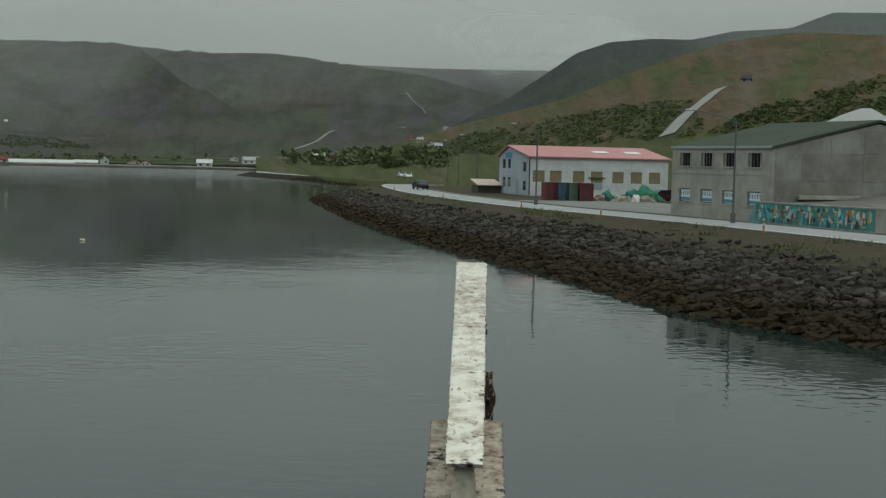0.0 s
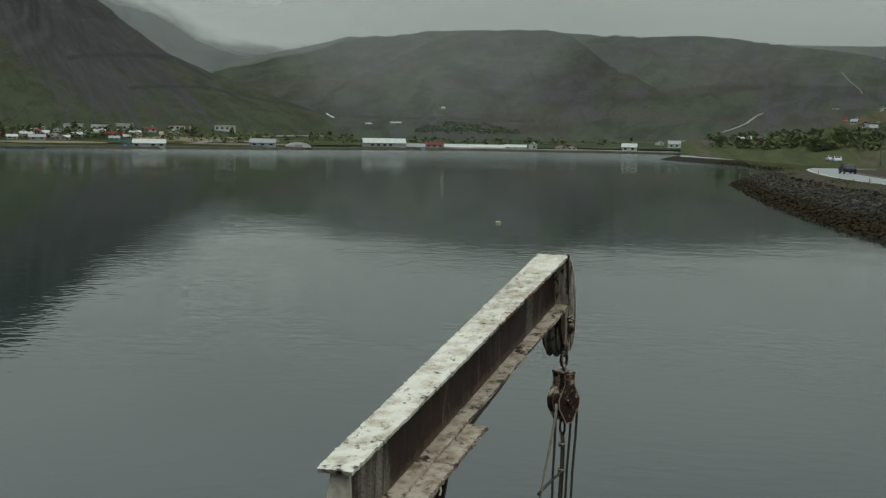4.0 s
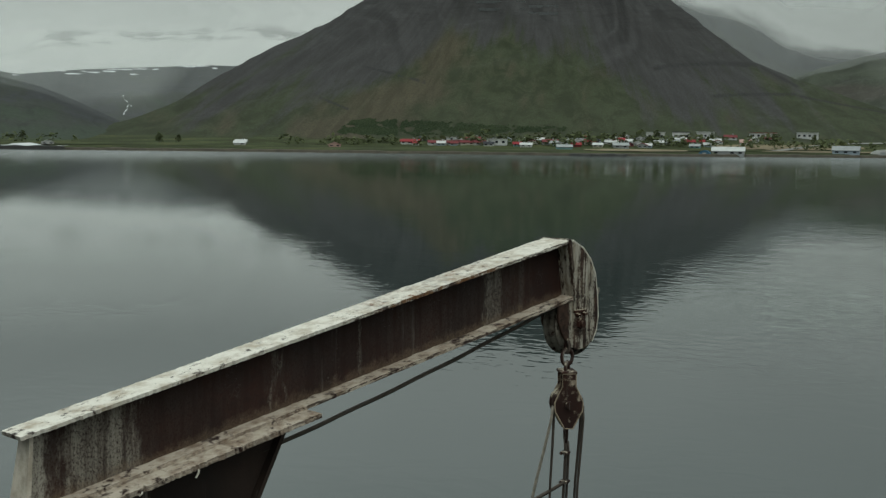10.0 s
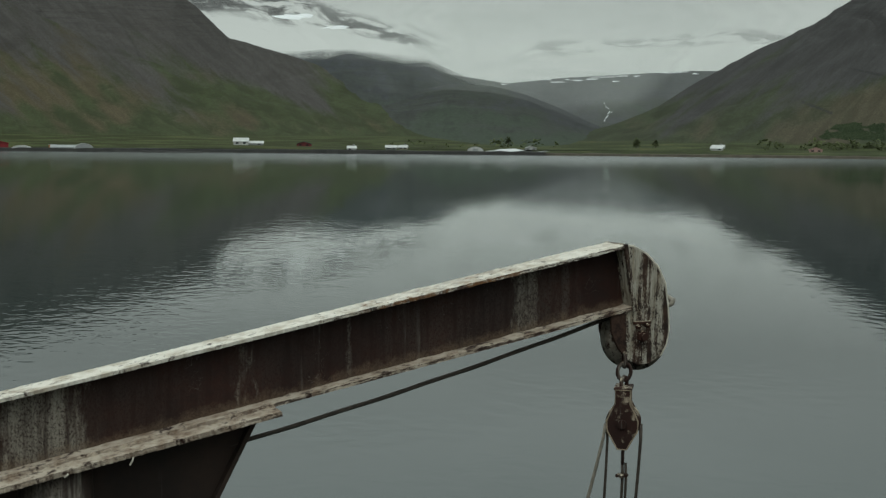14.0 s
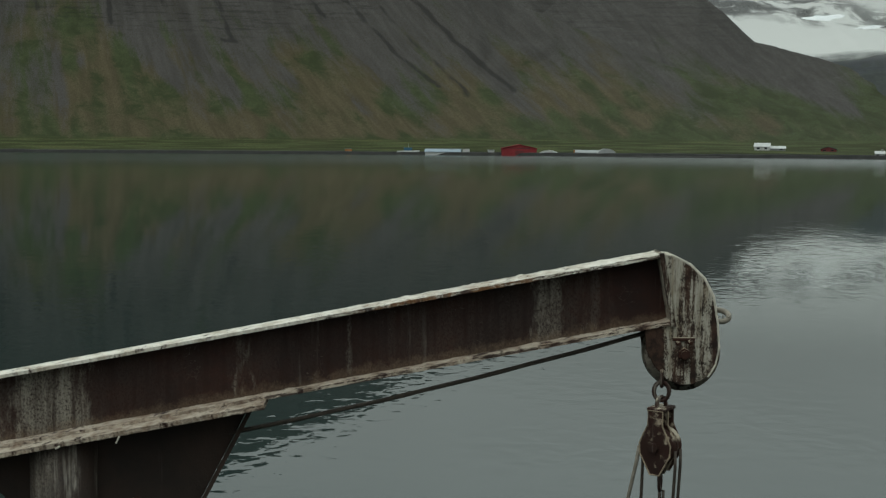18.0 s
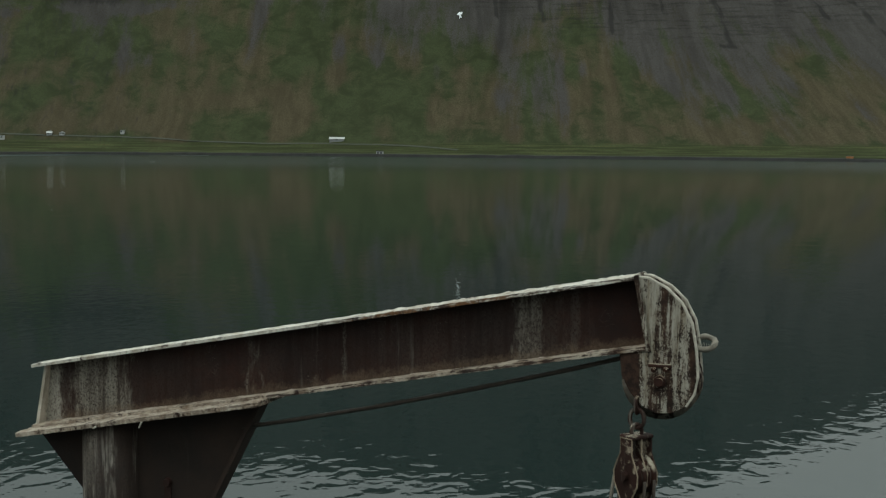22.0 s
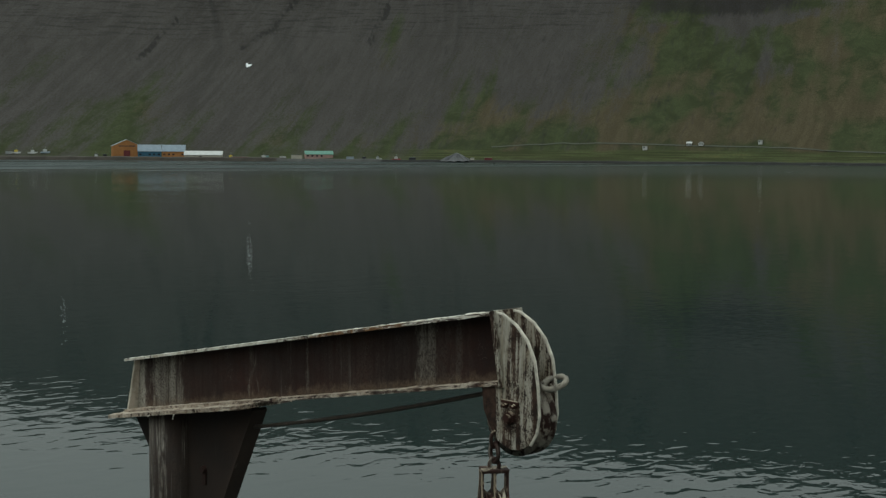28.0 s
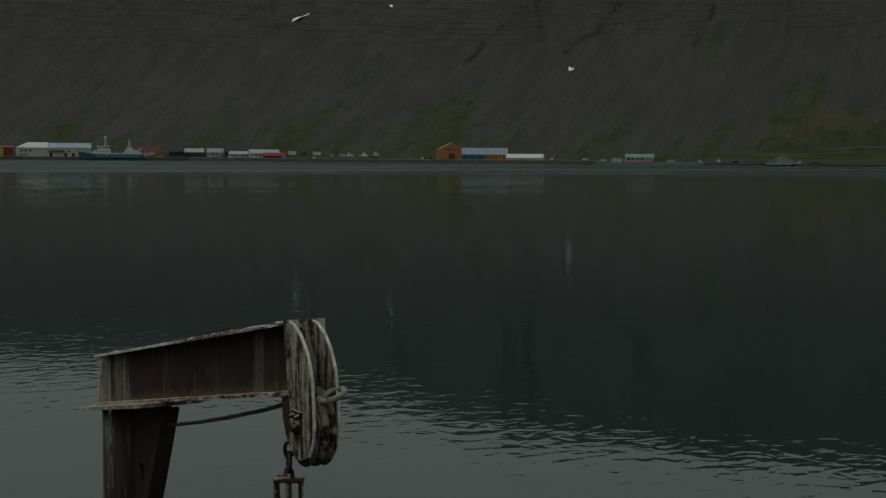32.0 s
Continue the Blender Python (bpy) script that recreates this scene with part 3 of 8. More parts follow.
def mist_material(name, dens, lo, hi, holes=None):
    """Cloud or haze. UV: u runs round in degrees, v up; it thickens from v = lo to hi, and may be torn open."""
    m = mat(name, (0.8, 0.8, 0.79), 1.0)
    n = N(m)
    t = n.t
    uv = n.add("ShaderNodeUVMap")
    s = n.sep(uv.outputs[0])
    mp = n.add("ShaderNodeMapping")
    n.link(uv.outputs[0], mp.inputs[0])
    mp.inputs["Scale"].default_value = (0.16, 5.0, 1)
    a = n.noise(mp.outputs[0], 1.0, 4, 0.55, 0.3)
    body = n.mask(n.math("ADD", n.math("MULTIPLY", n.math("SUBTRACT", a, 0.5), (hi - lo) * 0.9), s[1]), lo, hi)
    if holes:
        mp2 = n.add("ShaderNodeMapping")
        n.link(uv.outputs[0], mp2.inputs[0])
        mp2.inputs["Scale"].default_value = (0.12, 9.0, 1)
        h = n.noise(mp2.outputs[0], 1.0, 6, 0.6, 0.7)
        band = n.math("MULTIPLY", n.mask(s[1], holes[0], holes[0] + 0.04), n.mask(s[1], holes[1] - 0.05, holes[1], 1.0, 0.0))
        gap = n.math("MULTIPLY", n.mask(h, holes[2], holes[2] + 0.13), band)
        body = n.math("MULTIPLY", body, n.math("SUBTRACT", 1.0, n.math("MULTIPLY", gap, 0.8)))
    body = n.math("MULTIPLY", body, dens)
    tr = n.add("ShaderNodeBsdfTransparent")
    df = n.add("ShaderNodeBsdfDiffuse")
    df.inputs[0].default_value = (0.88, 0.90, 0.87, 1)
    tl = n.add("ShaderNodeBsdfTranslucent")
    tl.inputs[0].default_value = (0.88, 0.90, 0.87, 1)
    mx0, mx = n.add("ShaderNodeMixShader"), n.add("ShaderNodeMixShader")
    mx0.inputs[0].default_value = 0.5
    n.link(df.outputs[0], mx0.inputs[1])
    n.link(tl.outputs[0], mx0.inputs[2])
    n.link(body, mx.inputs[0])
    n.link(tr.outputs[0], mx.inputs[1])
    n.link(mx0.outputs[0], mx.inputs[2])
    n.link(mx.outputs[0], t.nodes["Material Output"].inputs[0])
    return m


# ---------------------------------------------------------------- mesh helpers
def mesh_from(name, verts, faces, material, smooth=False):
    me = bpy.data.meshes.new(name)
    me.from_pydata(verts, [], faces)
    me.materials.append(material)
    if smooth:
        me.polygons.foreach_set("use_smooth", [True] * len(me.polygons))
    me.update()
    return me


def part(name, bm, material, parent=None, label="", smooth=False):
    me = bpy.data.meshes.new(name)
    bm.normal_update()
    bm.to_mesh(me)
    bm.free()
    me.materials.append(material)
    if smooth:
        me.polygons.foreach_set("use_smooth", [True] * len(me.polygons))
    ob = new(name, me)
    if parent is not None:
        ob.parent = parent
    if label:
        ob["label"] = label
    return ob


def thing(name, label, category, at=(0, 0, 0), turn=0.0, group=""):
    ob = new(name)
    ob.empty_display_size = 0.2
    ob.matrix_basis = pose(*at, 0, 0, turn)
    return tagged(ob, label, category, group)


def box(bm, lo, hi, m=None, bevel=0.0):
    """A block between two corners, under the transform m."""
    vs = bmesh.ops.create_cube(bm, size=1.0)["verts"]
    c = [(a + b) / 2 for a, b in zip(lo, hi)]
    d = [abs(b - a) for a, b in zip(lo, hi)]
    bmesh.ops.transform(bm, matrix=Matrix.Translation(c) @ Matrix.Diagonal((*d, 1)), verts=vs)
    if bevel:
        es = list({e for v in vs for e in v.link_edges})
        r = bmesh.ops.bevel(bm, geom=es, offset=bevel, segments=2, affect="EDGES", profile=0.5)
        vs = list({v for f in r["faces"] for v in f.verts} | {v for v in vs if v.is_valid})
    if m is not None:
        bmesh.ops.transform(bm, matrix=m, verts=[v for v in vs if v.is_valid])
    return vs


def prism(bm, outline, axis, lo, hi, m=None):
    """Extrude a flat outline (pairs) along an axis ('x', 'y' or 'z') from lo to hi."""
    def put(p, h):
        return {"x": (h, p[0], p[1]), "y": (p[0], h, p[1]), "z": (p[0], p[1], h)}[axis]
    a = [bm.verts.new(put(p, lo)) for p in outline]
    b = [bm.verts.new(put(p, hi)) for p in outline]
    n = len(outline)
    bm.faces.new(a)
    bm.faces.new(list(reversed(b)))
    for i in range(n):
        bm.faces.new((a[i], b[i], b[(i + 1) % n], a[(i + 1) % n]))
    bmesh.ops.recalc_face_normals(bm, faces=bm.faces[:])
    if m is not None:
        bmesh.ops.transform(bm, matrix=m, verts=a + b)
    return a + b


def tube(bm, pts, r, sides=8, closed=False, twist=0.0, strands=0):
    """A round (or stranded) rod along points."""
    pts = [Vector(p) for p in pts]
    rings, n = [], len(pts)
    ref = Vector((0.31, 0.2, 0.93)).normalized()
    for i, p in enumerate(pts):
        q0 = pts[(i - 1) % n] if closed or i else pts[0]
        q1 = pts[(i + 1) % n] if closed or i < n - 1 else pts[-1]
        d = (q1 - q0).normalized()
        u = d.cross(ref)
        if u.length < 1e-3:
            u = d.cross(Vector((1, 0, 0)))
        u.normalize()
        w = d.cross(u)
        ring = []
        for k in range(sides):
            a = 2 * math.pi * k / sides
            rr = r * (1 + 0.16 * math.cos(strands * a + twist * i)) if strands else r
            ring.append(bm.verts.new(p + rr * (math.cos(a) * u + math.sin(a) * w)))
        rings.append(ring)
    for i in range(n if closed else n - 1):
        a, b = rings[i], rings[(i + 1) % n]
        for k in range(sides):
            bm.faces.new((a[k], a[(k + 1) % sides], b[(k + 1) % sides], b[k]))
    if not closed:
        bm.faces.new(list(reversed(rings[0])))
        bm.faces.new(rings[-1])


def disc(bm, centre, axis, r0, h, r1=None, sides=24):
    """A short cylinder or cone about an axis."""
    m = Matrix.Translation(centre) @ Vector(axis).to_track_quat("Z", "Y").to_matrix().to_4x4()
    return bmesh.ops.create_cone(bm, cap_ends=True, segments=sides, radius1=r0, radius2=r0 if r1 is None else r1, depth=h, matrix=m)["verts"]


def polar(az, d, z=0.0):
    """A place by compass: degrees to the left of the beam's line, metres from its root."""
    a = radians(az)
    return (-math.sin(a) * d, math.cos(a) * d, z)


def table(pairs, x):
    """Smooth interpolation in a short table."""
    xs = [p[0] for p in pairs]
    if x <= xs[0]:
        return pairs[0][1]
    if x >= xs[-1]:
        return pairs[-1][1]
    for (x0, y0), (x1, y1) in zip(pairs, pairs[1:]):
        if x <= x1:
            k = (x - x0) / (x1 - x0)
            return y0 + (y1 - y0) * k


EYE = 7.5  # the height of the flight above the water
SHORE = [(-60, 60), (5, 660), (12, 780), (20, 790), (27, 690), (38, 610), (52, 640), (65, 670), (80, 720), (93, 780), (105, 850),
         (120, 960), (135, 1000), (150, 1040), (165, 1220), (200, 1300), (260, 1500)]


def smooth(x, a, b):
    k = max(0.0, min(1.0, (x - a) / (b - a)))
    return k * k * (3 - 2 * k)


def cut(az, e, line, width):
    """How near a direction lies to a broken line of directions: 1 on it, 0 beyond its width."""
    best = 9e9
    for (a0, e0), (a1, e1) in zip(line, line[1:]):
        da, de = a1 - a0, e1 - e0
        t = max(0.0, min(1.0, ((az - a0) * da + (e - e0) * de) / (da * da + de * de)))
        best = min(best, math.hypot(az - a0 - t * da, e - e0 - t * de))
    return max(0.0, 1 - best / width)


def blob(az, e, a0, e0, wa, we):
    return max(0.0, 1 - math.hypot((az - a0) / wa, (e - e0) / we))


def mountain(name, label, crest, dist, foot, material, power=1.25, rough=0.1, rows=46, step=0.25, flat=0.05, shelf=3.0, gully=0.0, back=1.25, cover=None, dense=1.0):
    """A mountainside swept round the viewer: from its foot up to a crest that is seen at the given angles. cover(az, e) gives the
    place along the fall line and the ground cover (rock, brown, dark, beds)."""
    az0, az1 = crest[0][0], crest[-1][0]
    n = max(8, int((az1 - az0) / step))
    verts, faces, uvs, tone = [], [], [], []
    for i in range(n + 1):
        az = az0 + (az1 - az0) * i / n
        dc = table(dist, az) if isinstance(dist, list) else dist
        df = table(foot, az) if isinstance(foot, list) else foot
        top = dc * math.tan(radians(table(crest, az))) + EYE
        for j in range(rows + 1):
            s = back * (j / rows) ** dense
            d = df + (dc - df) * s
            if s <= 1:
                k = max(0.0, (s - flat) / (1 - flat)) ** power
            else:
                k = 1 - 0.9 * (s - 1)
            z = shelf * min(1, s / 0.006) * (1 if s < 1 else 0.5) - 1.2 + max(0, top - shelf) * k
            amp = rough * max(0, top) * min(1, k * 2.2) * (1 - 0.75 * max(0, 1 - abs(s - 1) * 6))
            x, y, _ = polar(az, d)
            q = Vector((x * 0.004, y * 0.004, 0.3))
            z += amp * (noise.fractal(q, 0.9, 2.1, 5) * 0.55)
            if gully:
                g = noise.fractal(Vector((az * 0.55 + 2 * noise.noise(Vector((az * 0.3, s * 3, 5))), s * 0.7, 7.7)), 0.8, 2.2, 4)
                z += gully * top * g * min(1, k * 1.6) * (1 - 0.6 * max(0, 1 - abs(s - 1) * 6))
            verts.append((x, y, z))
            if cover:
                e = math.degrees(math.atan2(z - EYE, d))
                along, *mixed = cover(az, e)
                uvs.append((along, e))
                tone.append(mixed)
            else:
                uvs.append((az, s))
    r = rows + 1
    for i in range(n):
        for j in range(rows):
            faces.append((i * r + j, i * r + j + 1, (i + 1) * r + j + 1, (i + 1) * r + j))
    me = mesh_from(name, verts, faces, material, True)
    lay = me.uv_layers.new(name="UVMap")
    idx = np.empty(len(me.loops), dtype=np.int32)
    me.loops.foreach_get("vertex_index", idx)
    lay.data.foreach_set("uv", np.array(uvs, dtype=np.float32)[idx].ravel())
    if cover:
        me.color_attributes.new("cover", "FLOAT_COLOR", "POINT").data.foreach_set("color", np.array(tone, dtype=np.float32).ravel())
    return tagged(new(name, me), label, "mountain", kind="structure")


def wave(x, y, z):
    return noise.noise(Vector((x, y, z)))


# the long slope: fall lines lean one way to the west and the other to the east
FALL = [(62, 1.3), (88, 1.04), (97, 0.66), (102, 0.23), (106, 0.0), (120, -0.25), (139, -0.55), (144, -0.9), (149, -1.0), (165, -1.1)]
ROCKY = [(62, 4.0), (72, 4.0), (80, 4.2), (85, 3.6), (88, 2.7), (93, 2.9), (98, 3.6), (104, 3.9), (108, 5.0), (113, 6.3), (118, 6.6), (126, 6.2), (130, 3.4), (137, 1.9), (147, 1.0), (165, 0.7)]
HEATHY = [(62, -0.25), (72, -0.2), (79, 0.0), (90, 0.16), (97, 0.1), (104, 0.02), (108, -0.12), (114, -0.08), (118, 0.05), (126, -0.02), (129, 0.16), (136, 0.08), (141, -0.22), (165, -0.3)]
BEDDED = [(62, 9), (86, 9), (91, 5.2), (96, 4.2), (103, 4.7), (108, 5.9), (116, 9), (128, 6.0), (131, 5.0), (138, 4.9), (150, 4.6), (165, 4.4)]
GULLIES = [([(92.3, 6.3), (89.7, 3.7), (88.0, 2.4)], 0.2), ([(91.1, 6.3), (88.9, 4.1), (86.6, 2.0)], 0.22), ([(89.2, 6.2), (86.8, 3.9), (84.7, 2.2)], 0.22),
           ([(97.7, 6.4), (97.1, 5.0), (96.85, 4.3)], 0.26), ([(97.3, 4.3), (96.6, 4.25)], 0.18), ([(101.95, 6.4), (101.8, 4.9)], 0.26), ([(104.85, 6.4), (104.8, 5.4)], 0.2), ([(106.9, 6.4), (106.8, 5.6)], 0.2),
           ([(99.9, 6.4), (99.7, 5.7)], 0.16), ([(93.8, 6.4), (92.9, 5.3)], 0.16), ([(147.6, 5.5), (149.2, 3.9)], 0.2), ([(142.6, 6.4), (143.6, 5.2), (144.9, 4.4)], 0.24), ([(138.5, 6.3), (139.4, 4.7)], 0.18)]
PALE = [(113.5, 4.1), (111.9, 3.6), (109.35, 3.15), (103.1, 3.2), (99.4, 2.8), (97.0, 2.35), (94.2, 2.6), (106.5, 2.0), (91.5, 1.6)]


def slope_cover(az, e):
    lean = table(FALL, az)
    w = az - lean * e
    n1, n2, n3 = wave(w * 0.45, e * 0.2, 1.3), wave(w * 1.25, e * 0.35, 5.1), wave(az * 0.5, e * 0.8, 9.0)
    rock = 0.5 + (e - table(ROCKY, az)) * 0.2 + n1 * 0.8 + n2 * 0.5
    brown = 0.52 + table(HEATHY, az) + n3 * 0.8 + n2 * 0.6 - abs(e - 1.9) * 0.05 - smooth(-e, -0.7, 0.2) * 0.25
    bare = smooth(az, 138, 149)
    rock, brown = rock + 0.2 * bare, brown - 0.2 * bare
    for a, h in PALE:
        rock += 0.75 * blob(w, e, a - lean * h, h, 0.55, 1.0)
    rock += 0.9 * blob(az, e, 121.7, 3.5, 2.0, 1.3) + 0.5 * blob(az, e, 131.5, 3.8, 4.0, 2.4)
    rock -= 1.0 * blob(az, e, 125.6, 4.4, 2.2, 2.0) + 0.7 * blob(az, e, 118.6, 5.2, 1.6, 2.0) + 0.8 * blob(az, e, 112.0, 2.0, 2.4, 1.9)
    brown -= 0.7 * blob(az, e, 125.0, 4.6, 3.4, 2.2) + 0.6 * blob(az, e, 112.0, 1.8, 2.6, 1.9)
    brown += 0.6 * blob(az, e, 121.8, 0.95, 2.2, 0.7) + 0.5 * blob(az, e, 126.4, 0.8, 1.6, 1.4) + 0.4 * blob(w, e, 116.2, 1.2, 1.4, 2.4)
    lip = cut(az, e, [(127.3, 5.3), (126.0, 5.6), (124.5, 5.62), (121.7, 5.6), (120.6, 5.9)], 0.28)
    rock, brown = rock + 0.7 * lip, brown + 0.5 * lip
    dark = 1.1 * blob(az, e, 124.2, 6.45, 4.2, 0.8) * (1 - lip) + 0.36 * smooth(az, 114, 124) - 0.26 * smooth(az, 138, 148)
    jog = 0.16 * wave(e * 2.2, az * 0.3, 3.0)
    for line, width in GULLIES:
        if abs(az - line[0][0]) < 6:
            dark = max(dark, 1.15 * cut(az + jog, e, line, width) * (0.75 + 0.6 * n2 + 0.5 * wave(e * 1.7, az, 8.8)))
    return w, rock, brown, dark, 0.75 * smooth(e, table(BEDDED, az) - 0.35, table(BEDDED, az) + 0.6)


def west_cover(az, e):
    w, rock, brown, dark, beds = slope_cover(az, e)
    return w, rock + 0.42 * smooth(e, 0.8, 2.6), brown - 0.2, dark, 0.5 * smooth(e, 3.6, 5.0)


def peak_cover(az, e):
    w = 41 + (az - 41) * 11.5 / (11.5 - min(e, 9))
    n1, n2, n3 = wave(w * 0.5, e * 0.25, 2.3), wave(w * 1.4, e * 0.4, 6.1), wave(az * 0.6, e * 0.9, 8.0)
    rock = 0.5 + (e - table([(20, 3.0), (30, 1.9), (36, 1.5), (39, 3.6), (44, 4.2), (45.5, 3.4), (48, 2.0), (53, 1.4), (60, 1.2)], az)) * 0.24 + n1 * 0.5 + n2 * 0.42
    spur = cut(az, e, [(44.6, 3.9), (46.0, 2.3), (47.6, 1.2), (49.6, 0.3)], 1.5)
    brown = 0.18 + n3 * 0.5 + n2 * 0.3 + 0.75 * spur + 0.35 * blob(az, e, 50.5, 0.3, 3.0, 0.8)
    rock -= 0.75 * spur + 0.6 * blob(az, e, 42.5, 2.2, 3.6, 2.2)
    dark = 0.0
    for line, width in (([(36.0, 3.05), (35.3, 3.18), (33.7, 3.27), (31.8, 3.2)], 0.2), ([(33.5, 1.9), (32.0, 1.98), (30.2, 1.98)], 0.15), ([(48.5, 3.05), (47.2, 2.75), (45.8, 2.4)], 0.12), ([(50.3, 1.67), (49.1, 1.2)], 0.12), ([(31.6, 3.1), (30.1, 2.3)], 0.12), ([(30.0, 1.9), (25.7, 1.05)], 0.08)):
        dark = max(dark, 0.95 * cut(az, e, line, width))
    rock += 0.5 * cut(az, e, [(35.6, 3.45), (33.6, 3.5), (31.6, 3.4)], 0.22)
    return w, rock, brown, dark, 0.6 * smooth(e, 4.2, 5.4) + 0.35 * smooth(e, 2.6, 3.4) * smooth(-az, -37, -34)


def south_cover(az, e):
    n1, n2, n3 = wave(az * 0.3, e * 0.5, 3.3), wave(az * 0.9, e * 1.2, 6.6), wave(az * 0.2, e * 1.6, 1.1)
    rock = 0.24 + e * 0.07 + n1 * 0.85 + n2 * 0.5 + 0.9 * blob(az, e, 11.8, 1.9, 1.0, 0.5) + 0.6 * blob(az, e, 16.2, 1.8, 1.0, 0.45)
    brown = 0.40 + n3 * 1.0 + n2 * 0.45 + 0.4 * cut(az, e, [(17.5, 3.0), (14.0, 2.8), (11.9, 2.75)], 0.3)
    dark = 0.85 * cut(az, e, [(25.8, 0.95), (24.0, 0.85), (21.0, 0.82), (16.3, 0.78)], 0.16) + 0.5 * cut(az, e, [(15.0, 4.4), (13.9, 3.7), (12.9, 3.0)], 0.3)
    return az + 0.3 * e, rock, brown, dark, 0.5 * smooth(e, 1.6, 3.6)


def heath_cover(az, e):
    n1, n2, n3 = wave(az * 0.5, e * 0.9, 4.3), wave(az * 1.3, e * 2.4, 6.2), wave(az * 3.0, e * 5.0, 2.2)
    upper = table([(-16.5, 4.0), (-11.5, 2.7), (-9.6, 1.7), (-9.0, 1.3), (-8.9, 3.0), (-6.1, 2.75), (-3.4, 2.2), (0.0, 1.5), (2.0, 0.95), (6.0, 0.5)], az)
    lower = table([(-16.5, 2.3), (-12, 1.6), (-9.0, 1.2), (-7.5, 1.1), (-5, 0.9), (-1, 0.35), (3, 0.1)], az)
    scrub = smooth(e, lower - 0.1, lower + 0.25) * smooth(-e, -upper - 0.2, -upper + 0.25)
    rock = 0.06 + 0.16 * smooth(e, 1.5, 4.0) + n1 * 0.75 + n2 * 0.5
    brown = 0.40 + 0.25 * smooth(e, 1.4, 2.6) + n1 * 0.5 + wave(az * 0.8, e * 1.1, 7.7) * 0.6 - 0.6 * smooth(-e, -1.0, -0.2) - n2 * 0.3
    return az - 0.5 * e, rock, brown, scrub * (0.72 + n2 * 0.6 + n3 * 0.45 + n1 * 0.5), 0.0


def curtain(name, label, az0, az1, dist, e0, e1, material, n=40):
    """A bank of low cloud: a standing sheet of mist far off, ragged where it thins."""
    verts, faces, uvs = [], [], []
    for i in range(n + 1):
        az = az0 + (az1 - az0) * i / n
        for j in range(7):
            e = e0 + (e1 - e0) * j / 6
            d = dist * (1 + 0.03 * math.sin(az * 0.4) + 0.02 * j / 6)
            verts.append(polar(az, d, EYE + d * math.tan(radians(e))))
            side = min(1, (i / n) / 0.4, (1 - i / n) / 0.4)
            uvs.append((az, (j / 6 if j < 5 else 0.4 if j == 5 else -0.5) - (1 - side) * 1.5))
    for i in range(n):
        for j in range(6):
            a = i * 7 + j
            faces.append((a, a + 1, a + 8, a + 7))
    me = mesh_from(name, verts, faces, material, True)
    lay = me.uv_layers.new(name="UVMap")
    idx = np.empty(len(me.loops), dtype=np.int32)
    me.loops.foreach_get("vertex_index", idx)
    lay.data.foreach_set("uv", np.array(uvs, dtype=np.float32)[idx].ravel())
    ob = tagged(new(name, me), label, "cloud", kind="structure")
    ob.visible_shadow = False
    return ob


# ---------------------------------------------------------------- water and land
def water_sheet():
    rings = [0.0, 6, 14, 30, 60, 110, 200, 400, 800, 1600, 3200, 4800]
    verts, faces, seg = [(0, 0, 0)], [], 72
    for r in rings[1:]:
        for k in range(seg):
            a = 2 * math.pi * k / seg
            verts.append((r * math.cos(a), r * math.sin(a), 0))
    for k in range(seg):
        faces.append((0, 1 + k, 1 + (k + 1) % seg))
    for i in range(len(rings) - 2):
        for k in range(seg):
            a, b = 1 + i * seg + k, 1 + i * seg + (k + 1) % seg
            faces.append((a, a + seg, b + seg, b))
    return tagged(new("water", mesh_from("water", verts, faces, M_WATER, True)), "calm grey-green fjord water with fine ripples", "water", kind="structure")


water_sheet()

mountain("mountain_south_far", "faint flat plateau far up the fjord valley", [(-12, 4.05), (-2, 4.08), (3, 4.07), (6, 4.14), (9, 3.6), (12, 2.5)], 4200, 3000, M_SOUTH, power=1.2, rough=0.04, cover=south_cover)
mountain("mountain_south", "hazy flat-topped mountain plateau behind the fjord head",
         [(9, 3.6), (12, 4.2), (14, 4.5), (15.9, 4.62), (20.9, 4.57), (24.8, 4.17), (27.6, 3.58), (30, 2.85), (36, 2.0)],
         3300, [(-8, 700), (5, 700), (12, 785), (20, 792), (36, 640)], M_SOUTH, power=1.75, rough=0.10, flat=0.12, gully=0.05, rows=80, step=0.15, cover=south_cover)
mountain("mountain_south_ridge", "hazy dark ridge that falls into the fjord valley",
         [(-5, 1.6), (-2.5, 2.5), (-0.4, 3.03), (1.0, 3.28), (3.15, 3.81), (5.9, 4.07), (7.3, 4.32), (9.35, 4.51), (11.7, 4.44), (12.8, 4.5), (15, 4.2), (18, 3.6)],
         2900, [(-8, 700), (5, 700), (12, 785), (18, 792)], M_SOUTH, power=2.0, rough=0.08, flat=0.15, gully=0.05, rows=80, step=0.15, cover=south_cover)
mountain("mountain_headland", "stepped dark headland before the hazy plateau",
         [(5.5, 0.0), (7.5, 0.52), (9.4, 1.33), (10.7, 1.99), (12.0, 2.81), (12.8, 3.01), (13.3, 3.34), (14.1, 4.02), (14.9, 4.55), (16.1, 4.74), (18.9, 4.66), (20.2, 4.4), (21.7, 3.8), (23.5, 2.9), (26, 1.6), (28.5, 0.4)],
         2150, [(5, 700), (12, 785), (20, 792), (29, 660)], M_SOUTH, power=1.7, rough=0.09, flat=0.12, gully=0.05, rows=80, step=0.15, cover=south_cover)
